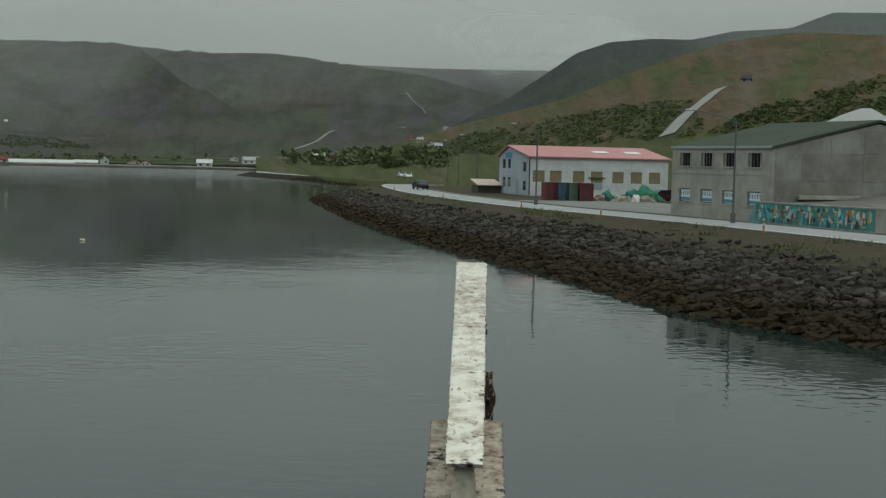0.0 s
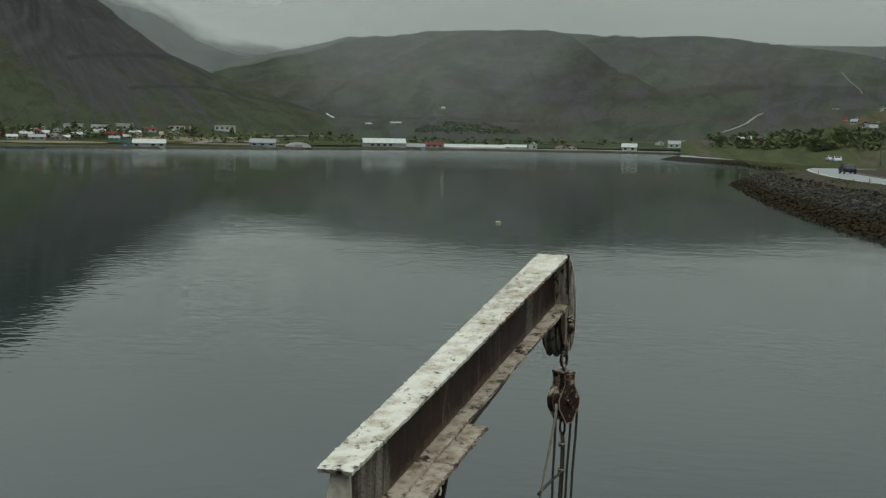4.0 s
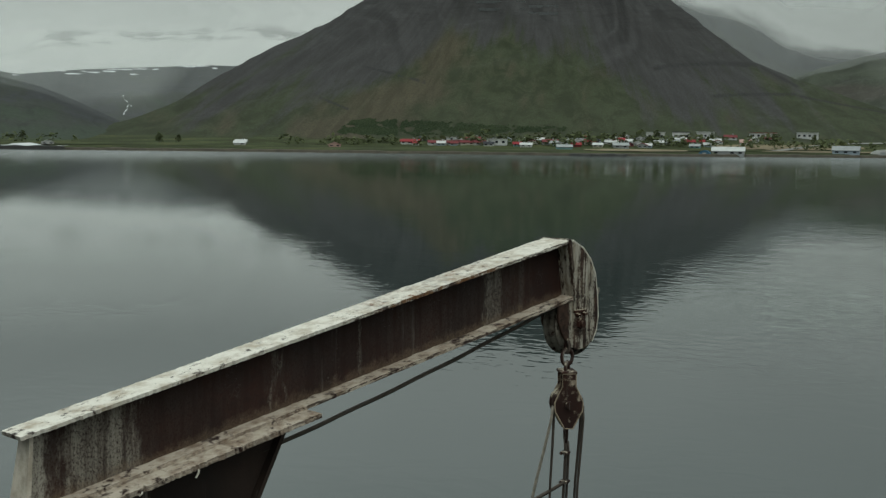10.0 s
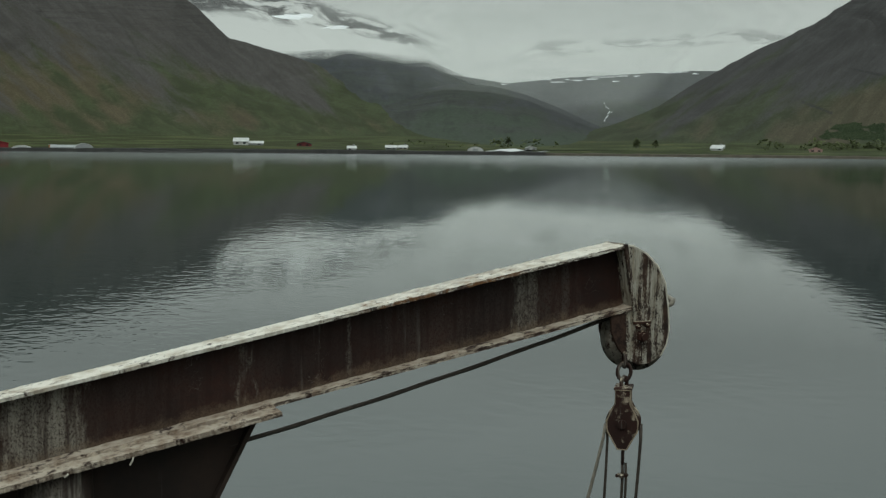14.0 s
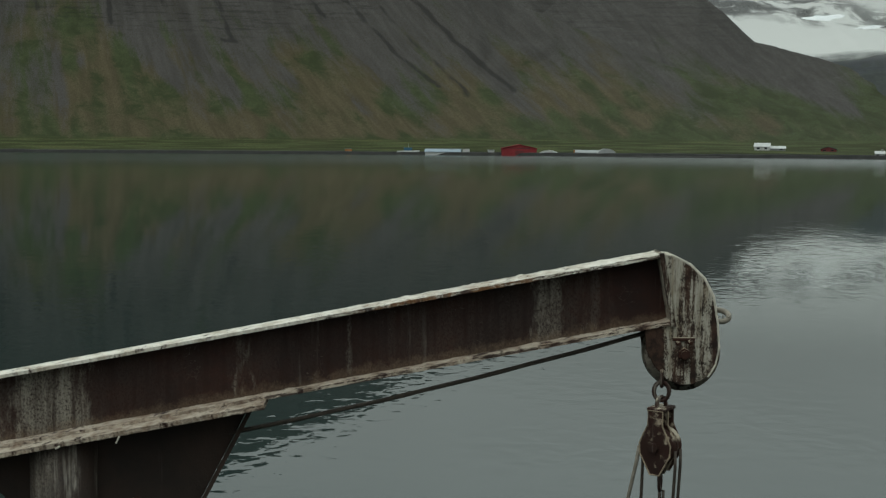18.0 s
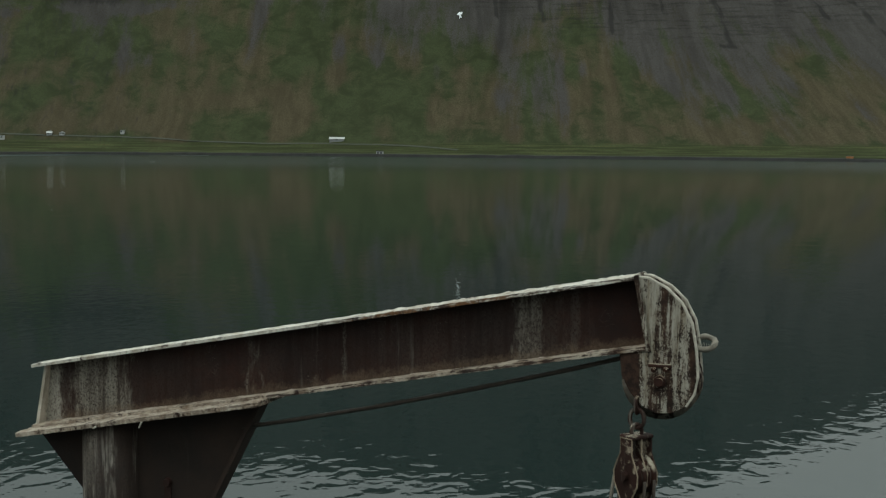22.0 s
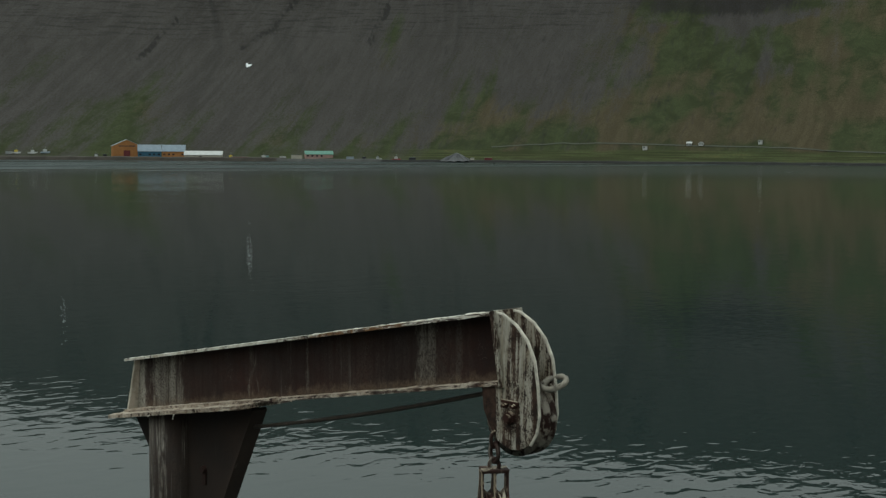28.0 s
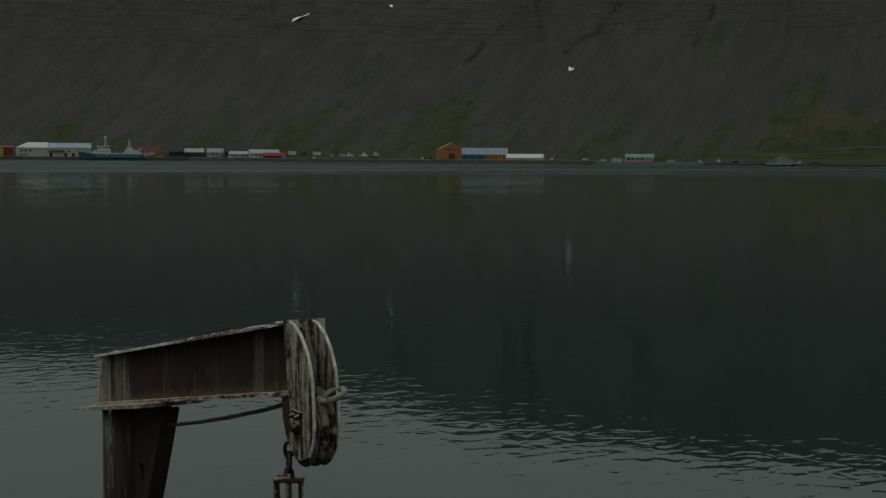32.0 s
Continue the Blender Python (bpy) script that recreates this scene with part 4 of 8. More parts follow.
mountain("mountain_far", "distant cloud-capped mountain behind the dark peak",
         [(22, 3.7), (24, 3.95), (26.2, 4.0), (27.2, 4.06), (28.4, 4.24), (29.5, 4.46), (30.5, 4.75), (31.2, 5.15), (32.0, 5.7), (33.3, 6.3), (36, 6.8), (46, 6.8)], 4300, 3250, M_FARCLOUD, power=1.2, rough=0.05)
mountain("mountain_peak", "dark pyramid-shaped basalt mountain above the village",
         [(20, 0.05), (22, 0.3), (24.2, 0.64), (25.7, 1.1), (28.3, 2.0), (30.4, 2.8), (31.9, 3.35), (33.2, 4.35), (34.6, 5.45), (36.5, 7), (38, 8.2), (40.5, 8.9), (43.5, 8.5), (46.5, 7.2), (48.6, 5.8), (50.2, 4.8), (52.2, 3.95), (54.5, 2.7), (56.3, 1.5), (57.5, 1.02), (58.4, 0.68), (60.0, 0.3), (61.9, 0.0)],
         1750, [(20, 792), (27, 690), (38, 610), (52, 640), (62, 662)], M_DARKMT, power=1.3, rough=0.10, flat=0.12, gully=0.06, rows=110, step=0.11, dense=1.15, cover=peak_cover)
mountain("valley_wall", "far valley headwall with snow along its rim",
         [(48, 3.0), (52, 3.02), (55, 3.05), (60.4, 2.75), (62.8, 2.5), (66, 3.0), (72, 3.2)], 3700, [(48, 690), (58, 660), (65, 672), (72, 695)], M_VALLEY, power=2.3, rough=0.05, flat=0.2)
mountain("mountain_clouded", "snow-streaked mountain top half hidden in cloud",
         [(62, 3.0), (64.5, 4.4), (67, 5.2), (70, 5.9), (72, 6.3), (75, 6.7), (79, 6.6)], 4500, 3500, M_CLOUDED, power=1.0, rough=0.05)
mountain("ridge_clouded", "dark rock ridge showing faintly through cloud",
         [(46, 4.2), (50, 4.9), (53, 5.0), (56, 4.7), (59, 4.6), (61.5, 4.5), (63, 3.6), (65, 2.5)], 4700, 3700, M_FAINT, power=1.0, rough=0.05)
mountain("valley_hill_far", "grey-green rounded mountain shoulder in the valley",
         [(59.4, 0.4), (62.3, 1.95), (64.3, 2.67), (66.2, 3.6), (69.6, 4.0), (71.7, 3.8), (77, 3.8)], 2700, 1300, M_SHOULDER, power=1.1, rough=0.07)
mountain("valley_hill", "low green hill at the valley mouth",
         [(57.4, 0.1), (58.3, 0.42), (59.3, 0.9), (60.5, 1.47), (61.9, 2.04), (63.5, 2.43), (65.3, 2.5), (66.9, 2.17), (72, 1.5)], 2100, 900, M_VALLEY, power=1.3, rough=0.09)
mountain("mountain_slope_west", "steep mountain face of streaked scree behind the green spur",
         [(61.6, 0.0), (62.3, 0.15), (64.8, 1.1), (67.2, 1.9), (69.6, 2.84), (71.9, 3.55), (74.7, 4.3), (76, 5.6), (77, 6.3), (80, 7.0), (86, 8.5), (92, 9)],
         [(61, 2500), (70, 2400), (80, 2200), (92, 2000)], [(61, 665), (65, 670), (80, 720), (93, 780)], M_SLOPE, power=1.3, rough=0.07, rows=90, step=0.13, flat=0.08, gully=0.05, cover=west_cover)
mountain("mountain_slope", "long steep mountainside of green gullies and grey scree",
         [(67.5, 0.0), (69.1, 0.15), (72.6, 1.3), (78.3, 3.42), (84.8, 6.05), (88, 9.0), (91, 11), (94, 12.2), (98, 13.9), (103, 15.2), (107, 14.8), (112, 14.0), (117, 13.6), (126, 13.2), (131, 12.8), (134, 12.5), (140, 12.4), (147, 11.8), (153, 10.6), (160, 9.2), (165, 8.5), (175, 8), (200, 8), (230, 8)],
         [(67, 1500), (75, 1450), (85, 1400), (95, 1500), (140, 1750), (180, 2000), (230, 2300)],
         [(61, 665), (65, 670), (80, 720), (93, 780), (105, 850), (120, 960), (135, 1000), (150, 1040), (165, 1220), (230, 1400)], M_SLOPE, power=1.18, rough=0.07, rows=110, step=0.13, flat=0.08, gully=0.05, dense=1.3, cover=slope_cover)
# unseen hills, added to close the ring for the reflections
mountain("mountain_behind", "plain far hills added behind the flight, out of view",
         [(226, 8), (240, 4), (260, 3), (280, 3), (300, 4)], 3500, 1500, M_FARMT, power=1.2, rough=0.08, step=1.0)
mountain("hill_ridge", "dark rounded mountain ridge above the heath",
         [(-20, 5.8), (-14, 5.8), (-9, 5.5), (-7, 5.55), (-5.1, 5.4), (-3.7, 4.9), (-2.3, 3.9), (-0.83, 2.9), (0.85, 2.0), (2.5, 1.2), (6, 0.3)], 1500, 600, M_RIDGE, power=1.1, rough=0.05)
mountain("hill_ridge_high", "distant grey mountain top over the heath",
         [(-60, 3), (-40, 5), (-22, 6), (-16.3, 6.56), (-14.3, 6.6), (-12.6, 5.97), (-10.3, 5.86), (-9.1, 5.6), (-6, 5.0)], 2300, 1200, M_RIDGE, power=1.1, rough=0.04)
mountain("heath_hill", "heath-covered hillside of rust-brown and green above the road",
         [(-60, 5), (-30, 6), (-16.3, 5.72), (-12.7, 5.81), (-10.3, 5.5), (-8, 4.8), (-5.6, 3.94), (-3.3, 2.94), (-0.85, 2.3), (1.6, 1.64), (4, 0.8), (7, 0.3), (10, 0.1)],
         [(-60, 500), (-16, 620), (0, 800), (10, 900)], [(-60, 150), (-16, 150), (-8, 185), (-2, 230), (3, 300), (7, 420), (10, 600)], M_HEATH, power=1.15, rough=0.07, flat=0.04, rows=110, step=0.15, cover=heath_cover)

M_PLUME = mist_material("drifting_cloud", 0.8, 0.1, 0.6)
M_RAINCLOUD = mist_material("rain_cloud", 0.5, 0.05, 0.55)
M_HAZE2 = mist_material("valley_haze", 0.17, -0.4, 0.9)
M_FARHAZE = mist_material("far_haze", 0.26, -0.6, 0.5)
M_HAZE = mist_material("thin_haze", 0.10, -0.4, 0.9)
M_NEARHAZE = mist_material("near_haze", 0.15, 0.0, 0.4)
M_HAZE3 = mist_material("rain_haze", 0.22, -0.5, 0.7)
curtain("cloud_south", "pale cloud lying on the mountain tops", 21, 37, 3700, 4.3, 8, M_PLUME)
curtain("cloud_south", "grey cloud hanging over the far plateau", -14, 9, 3900, 2.6, 7, M_RAINCLOUD)
curtain("haze", "thin rain haze before the headland", 2, 40, 815, -0.2, 9, M_NEARHAZE)
curtain("haze", "thin haze before the ridge above the heath", -42, 5, 1000, 1.0, 9, M_NEARHAZE)
curtain("haze", "thin rain haze before the far mountains", -16, 36, 2300, -0.4, 9, M_HAZE)
curtain("haze", "grey rain haze before the farthest plateau", -16, 36, 3450, -0.4, 9, M_HAZE3)
for k in range(3):
    curtain("haze", "thin haze in the side valley", 44, 78, 1900 + 600 * k, -0.3, 8, M_HAZE2)
curtain("haze", "blue-grey haze before the cloud-capped mountain", 14, 56, 3200, -0.3, 9, M_FARHAZE)


# ---------------------------------------------------------------- the davit crane
ROOT = Vector((0.010, 0.0, ZB + 0.004))
TIP = Vector((-0.003, 1.9, ZB + 0.354))
AXIS = (TIP - ROOT).normalized()
BEAM_L = (TIP - ROOT).length
SIDE = AXIS.cross(Vector((0, 0, 1))).normalized()
UPB = SIDE.cross(AXIS).normalized()
BEAM = Matrix((SIDE, AXIS, UPB)).transposed().to_4x4()
BEAM.translation = ROOT
BH = 0.200  # height of the beam

crane = thing("davit_crane", "rusty steel davit crane with a fouled I-beam arm over the water", "crane")


def flange(w0, w1, y0, y1, z, t, bits=60, seed=1, ragged=0.002, lumps=0.0, caked=0.0):
    """A flange of slightly uneven edge that widens from root to tip, lumpy with crust on top."""
    rng = random.Random(seed)
    bm = bmesh.new()
    rows = []
    cols = (-1, -0.75, -0.45, -0.15, 0.15, 0.45, 0.75, 1)
    for i in range(bits + 1):
        k = i / bits
        y, w = y0 + (y1 - y0) * k, (w0 + (w1 - w0) * k) / 2
        a, b = rng.gauss(0, ragged), rng.gauss(0, ragged)
        thick = caked * smooth(y, 1.05, 1.3)
        drip = [0.35 * thick * max(0.0, 0.3 + noise.fractal(Vector((c * 3, y * 26, seed + 4)), 0.8, 2.2, 3)) for c in (1, -1)]
        row = [bm.verts.new((w + b, y, z - t - drip[0])), bm.verts.new((-w + a, y, z - t - drip[1]))]
        for c in cols:
            h = (lumps + thick) * max(0, 0.15 + noise.fractal(Vector((c * w * 45, y * 30, seed)), 0.8, 2.2, 3)) if abs(c) < 1 else -0.0008 + 0.45 * thick * max(0, 0.4 + noise.fractal(Vector((c * w * 45, y * 30, seed)), 0.8, 2.2, 3))
            row.append(bm.verts.new((c * w + (a if c < 0 else b), y, z + h)))
        rows.append(row)
    n = len(rows[0])
    for r, q in zip(rows, rows[1:]):
        for k in range(n):
            bm.faces.new((r[k], r[(k + 1) % n], q[(k + 1) % n], q[k]))
    bm.faces.new(list(reversed(rows[0])))
    bm.faces.new(rows[-1])
    bmesh.ops.recalc_face_normals(bm, faces=bm.faces[:])
    bmesh.ops.transform(bm, matrix=BEAM, verts=bm.verts[:])
    return bm


part("top_flange", flange(0.092, 0.116, -0.012, BEAM_L, 0, 0.010, 260, 2, 0.0014, 0.0018, 0.0030), M_FLANGE, crane, "top flange caked white with bird droppings")
part("bottom_flange", flange(0.096, 0.110, -0.045, BEAM_L, -BH + 0.011, 0.011, 200, 3, 0.0012, 0.0032), M_PLATE, crane, "bottom flange caked pale on its upper face")
bm = bmesh.new()
prism(bm, [(0.028, -0.006), (BEAM_L, -0.006), (BEAM_L, -BH + 0.004), (-0.026, -BH + 0.004)], "x", -0.004, 0.004, BEAM)
part("web", bm, M_BEAM, crane, "dark rusty web with pale runs")
bm = bmesh.new()
prism(bm, [(0.022, -0.010), (0.032, -0.010), (-0.022, -BH + 0.011), (-0.034, -BH + 0.011)], "x", -0.042, 0.042, BEAM)
for v in bm.verts:
    # narrower at the top
    q = BEAM.inverted() @ v.co
    q.x *= 0.55 if q.z > -0.1 else 1.0
    v.co = BEAM @ q
part("end_plate", bm, M_ENDPLATE, crane, "pale grey streaked end plate")
part("cap_plate", flange(0.214, 0.214, -0.068, 0.79, -BH - 0.001, 0.014, 160, 5, 0.0020, 0.0048), M_PLATE, crane, "wide cap plate with thick pale crust")

# post and its gussets
bm = bmesh.new()
tube(bm, [(0.0, 0.25, ZB - 0.205), (0.0, 0.25, ZB - 0.56), (0.0, 0.25, -2.5)], 0.094, 32)
for v in bm.verts:
    if v.co.z > ZB - 0.25:
        # cut to the slant of the plate
        v.co.z = ZB + 0.004 + v.co.y * AXIS.z / AXIS.y - (BH + 0.013) / UPB.z
part("post", bm, M_POST, crane, "rusty tubular post with pale runs", True)
bm = bmesh.new()
tube(bm, [(0.0, 0.25, ZB - 0.60), (0.0, 0.25, ZB - 0.68)], 0.115, 32)
part("collar", bm, M_POST, crane, "rusty collar round the post")
bm = bmesh.new()
prism(bm, [(0.33, ZB - 0.155), (0.765, ZB - 0.075), (0.335, ZB - 0.90)], "x", -0.006, 0.006)
part("gusset", bm, M_GUSSET, crane)
bm = bmesh.new()
prism(bm, [(0.17, ZB - 0.20), (-0.012, ZB - 0.226), (0.17, ZB - 0.425)], "x", -0.006, 0.006)
part("gusset", bm, M_GUSSET, crane)
for a, b, name in (((0.770, -0.082), (0.338, -0.905), "edge_strip"), ):
    bm = bmesh.new()
    d = Vector((0, b[0] - a[0], b[1] - a[1])).normalized()
    q = Vector((0, d.z, -d.y)) * 0.006
    prism(bm, [(a[0] - q.y, ZB + a[1] - q.z), (a[0] + q.y, ZB + a[1] + q.z), (b[0] + q.y, ZB + b[1] + q.z), (b[0] - q.y, ZB + b[1] - q.z)], "x", -0.030, 0.030)
    part(name, bm, M_GUSSET, crane, "rusty strip welded along the gusset's edge")
bm = bmesh.new()
disc(bm, (0.012, 0.45, ZB - 0.345), (1, 0, 0), 0.016, 0.016, 0.012, 10)
box(bm, (0.006, 0.438, ZB - 0.40), (0.012, 0.462, ZB - 0.345), None, 0.003)
part("lug", bm, M_IRON, crane)
for y, s in ((0.364, 0.022), (0.20, 0.007)):
    bm = bmesh.new()
    base = BEAM @ Vector((0.106, y + 0.03, -BH - 0.012))
    tube(bm, [base, base + Vector((0.004, -0.004, -s * 0.5)), base + Vector((0.002, -0.010, -s))], 0.0026, 6)
    part("crust_drip", bm, M_RIM, crane, "drip of pale crust")

# head with the sheaves
bm = bmesh.new()
box(bm, (-0.060, BEAM_L - 0.002, -BH - 0.006), (0.060, BEAM_L + 0.011, 0.002), BEAM, 0.002)
part("head_plate", bm, M_CHEEK, crane, "pale streaked head plate")
CHEEK = [(1.897, 0.352), (1.935, 0.349), (1.985, 0.324), (2.025, 0.286), (2.052, 0.235), (2.065, 0.16), (2.070, 0.09), (2.061, 0.045), (2.040, 0.010), (2.005, -0.010), (1.962, -0.013),
         (1.922, 0.004), (1.890, 0.042), (1.868, 0.085), (1.860, 0.155), (1.935, 0.158)]
for x in (0.040, -0.030):
    bm = bmesh.new()
    vs = prism(bm, [(y, ZB + z) for y, z in CHEEK], "x", x - 0.005, x + 0.005)
    es = [e for e in bm.edges if abs(e.verts[0].co.x - e.verts[1].co.x) < 1e-5]
    bmesh.ops.bevel(bm, geom=es, offset=0.0018, segments=1, affect="EDGES")
    cheek = part("cheek", bm, M_CHEEK, crane, "head cheek with white and rust-brown streaks")
    # a white-crusted rim on the outer edge
    bm = bmesh.new()
    tube(bm, [(x + 0.001, y + 0.001, ZB + z) for y, z in CHEEK[0:9]], 0.0046, 7)
    part("crusted_rim", bm, M_RIM, cheek, "pale crusted rim")
for x in (0.018, -0.010):
    bm = bmesh.new()
    c = Vector((x, 1.972, ZB + 0.075))
    disc(bm, c + Vector((0.007, 0, 0)), (1, 0, 0), 0.086, 0.010, 0.106, 40)
    disc(bm, c - Vector((0.007, 0, 0)), (1, 0, 0), 0.106, 0.010, 0.086, 40)
    disc(bm, c, (1, 0, 0), 0.084, 0.010, None, 40)
    part("sheave", bm, M_SHEAVE, crane, "rusty grooved sheave with pale crust", True)
bm = bmesh.new()
disc(bm, (0, 1.972, ZB + 0.075), (1, 0, 0), 0.011, 0.13, None, 14)
part("axle", bm, M_IRON, crane)
for y, z, r in ((1.972, 0.075, 0.019), (1.955, 0.106, 0.008), (1.988, 0.108, 0.008)):
    bm = bmesh.new()
    disc(bm, (0.050, y, ZB + z), (1, 0, 0), r, 0.012, r * 0.9, 6)
    disc(bm, (0.058, y, ZB + z), (1, 0, 0), r * 0.55, 0.012, None, 10)
    part("nut", bm, M_IRON, crane)
bm = bmesh.new()
box(bm, (0.045, 1.940, ZB + 0.112), (0.051, 2.003, ZB + 0.122), None, 0.002)
part("locking_bar", bm, M_IRON, crane)

# guy wire under the arm
bm = bmesh.new()
pts = []
for i in range(31):
    k = i / 30
    pts.append((0.0, 0.705 + (1.90 - 0.705) * k, ZB - 0.155 + (0.135 + 0.155) * k - 0.012 * 4 * k * (1 - k)))
tube(bm, pts, 0.0062, 8, False, 0.9, 3)
part("guy_wire", bm, M_WIRE, crane, "dark steel wire under the arm", True)

# eye of old rope on the head
rope_eye = []
for i in range(28):
    a = 2 * math.pi * i / 28
    rope_eye.append((-0.008 + 0.030 * math.sin(a), 2.078 + 0.031 * math.cos(a), ZB + 0.176 - 0.013 * math.sin(a)))
bm = bmesh.new()
tube(bm, rope_eye, 0.0078, 9, True, 1.2, 3)
frng = random.Random(8)
for k in range(22):
    q = Vector(rope_eye[frng.randrange(3, 11)])
    d = Vector((frng.uniform(-0.4, 0.6), frng.uniform(-0.2, 1.0), frng.uniform(0.3, 1.0))).normalized() * frng.uniform(0.010, 0.024)
    tube(bm, [q, q + d * 0.6 + Vector((0, 0, 0.002)), q + d], 0.0011, 4)
tagged(part("rope_eye", bm, M_ROPE, None, "", True), "frayed bleached rope eye on the crane head", "rope")

# hanging tackle: shackle, block, falls
BX, BY = 0.045, 1.912
tackle = thing("tackle_block", "rusty two-sheave tackle block hanging from a shackle", "pulley", (BX, BY, ZB - 0.06))


def ring_pts(c, r1, r2, turn, n=18):
    return [Vector(c) + Matrix.Rotation(radians(turn), 3, "Z") @ Vector((r1 * math.cos(2 * math.pi * i / n), 0, r2 * math.sin(2 * math.pi * i / n))) for i in range(n)]


bm = bmesh.new()
tube(bm, ring_pts((0, 0, 0.030), 0.021, 0.026, 75), 0.0062, 8, True)
part("shackle", bm, M_IRON, tackle, "worn iron shackle", True)
bm = bmesh.new()
tube(bm, ring_pts((0, 0, 0.066), 0.011, 0.022, 165), 0.0055, 8, True)
part("link", bm, M_IRON, tackle, "", True)
bm = bmesh.new()
tube(bm, ring_pts((0, 0, -0.006), 0.014, 0.020, 110), 0.006, 8, True)
part("swivel", bm, M_IRON, tackle, "", True)
TURN = Matrix.Rotation(radians(53), 4, "Z")
PEAR = [(x * 0.86, z) for x, z in [(-0.026, -0.02), (0.026, -0.02), (0.026, -0.062), (0.040, -0.085), (0.055, -0.115), (0.052, -0.145), (0.034, -0.172), (0.016, -0.200), (-0.016, -0.200), (-0.034, -0.172), (-0.052, -0.145), (-0.055, -0.115), (-0.040, -0.085), (-0.026, -0.062)]]
for y, w in ((-0.034, 0.006), (0.0, 0.006), (0.034, 0.006)):
    bm = bmesh.new()
    prism(bm, PEAR, "y", y - w / 2, y + w / 2, TURN)
    es = [e for e in bm.edges if e.calc_length() > 0.012]
    bmesh.ops.bevel(bm, geom=es, offset=0.0012, segments=1, affect="EDGES")
    plate = part("side_plate", bm, M_BLOCK, tackle, "rusty pear-shaped side plate")
    if y < 0.03:
        bm = bmesh.new()
        tube(bm, [TURN @ Vector((px, y - 0.003, pz)) for px, pz in PEAR], 0.0024, 6, True)
        part("crusted_edge", bm, M_CRUST2, plate, "pale crust along the edge")
bm = bmesh.new()
box(bm, (-0.027, -0.038, -0.022), (0.027, 0.038, -0.012), TURN, 0.003)
part("crosshead", bm, M_IRON, tackle)
for y in (-0.017, 0.017):
    bm = bmesh.new()
    for s in (1, -1):
        disc(bm, TURN @ Vector((0, y + 0.005 * s, -0.122)), TURN.to_3x3() @ Vector((0, s, 0)), 0.042, 0.010, 0.052, 26)
    part("block_sheave", bm, M_IRON, tackle, "", True)
bm = bmesh.new()
disc(bm, TURN @ Vector((0, 0, -0.122)), TURN.to_3x3() @ Vector((0, 1, 0)), 0.013, 0.10, None, 12)
part("pin", bm, M_IRON, tackle, "worn pin head")
bm = bmesh.new()
tube(bm, ring_pts((0, 0, -0.222), 0.012, 0.030, -28), 0.0045, 8, True)
part("becket", bm, M_IRON, tackle, "", True)


def fall(x, y, lean, r, material, z0=-0.13, name="wire_fall", label="dark steel wire running down from the block"):
    bm = bmesh.new()
    p = TURN @ Vector((x, y, z0))
    top = Vector((BX, BY, ZB - 0.06)) + p
    pts = []
    for i in range(25):
        k = (i / 24) ** 1.6
        drop = k * (top.z + 0.6)
        pts.append(top + Vector((lean[0] * drop + 0.004 * math.sin(i * 1.3), lean[1] * drop + 0.003 * math.sin(i * 0.9 + 1), -drop)))
    tube(bm, pts, r, 7, False, 0.8, 3)
    tagged(part(name, bm, material, None, "", True), label, "rope", group="falls of the tackle")


fall(-0.050, -0.017, (0.004, -0.004), 0.0045, M_WIRE)
fall(0.050, -0.017, (-0.02, -0.02), 0.0045, M_WIRE)
fall(0.050, 0.017, (-0.016, -0.026), 0.0045, M_WIRE)
fall(-0.004, 0.0, (0.002, -0.002), 0.005, M_WIRE, -0.24)
fall(0.006, 0.003, (0.004, 0.002), 0.0045, M_WIRE, -0.25)
fall(-0.053, -0.03, (-0.10, -0.17), 0.0050, M_ROPE, -0.125, "old_rope", "bleached old rope trailing from the block")
for z, s in ((-0.288, 0.012), (-0.385, 0.013)):
    clamp = thing("wire_clamp", "rusty clamp on the wire falls", "clamp", (BX, BY - 0.002, ZB - 0.06 + z), 15, "clamps on the falls")
    bm = bmesh.new()
    box(bm, (-s, -0.009, -0.006), (s, 0.009, 0.006), None, 0.003)
    part("saddle", bm, M_IRON, clamp)
    for sx in (-1, 1):
        bm = bmesh.new()
        disc(bm, (sx * s * 0.6, 0, 0), (0, 1, 0), 0.006, 0.032, None, 6)
        part("bolt", bm, M_IRON, clamp)
bm = bmesh.new()
p = Vector((BX, BY, ZB - 0.44))
tube(bm, [p + Vector((0.01, 0.0, 0.0)), p + Vector((-0.02, -0.05, -0.03)), p + Vector((-0.04, -0.105, -0.055)), p + Vector((-0.05, -0.13, -0.07))], 0.006, 7, False, 0.9, 3)
tagged(part("rope_tail", bm, M_WIRE, None, "", True), "stiff dark rope end lashed to the falls", "rope")


# ---------------------------------------------------------------- near shore: bank, road, yard
from mathutils.bvhtree import BVHTree

COAST = [(70, -20), (48, 18), (34, 32), (24, 44), (17.1, 53), (14.2, 57.7), (10.2, 66), (5.4, 84.5), (-2.9, 111.6), (-9.4, 134.8), (-20, 180), (-29, 225), (-33, 248),
         (-28, 268), (-24, 300), (-30, 350), (-42, 390), (-64, 445), (-87, 495), (-107, 560), (-112, 690)]
ROAD_OFF = [30, 27, 24, 21, 20, 19.5, 18.6, 17, 14.5, 11.5, 9.5, 11, 14, 10, 8, 8, 8, 8, 8, 8, 8]


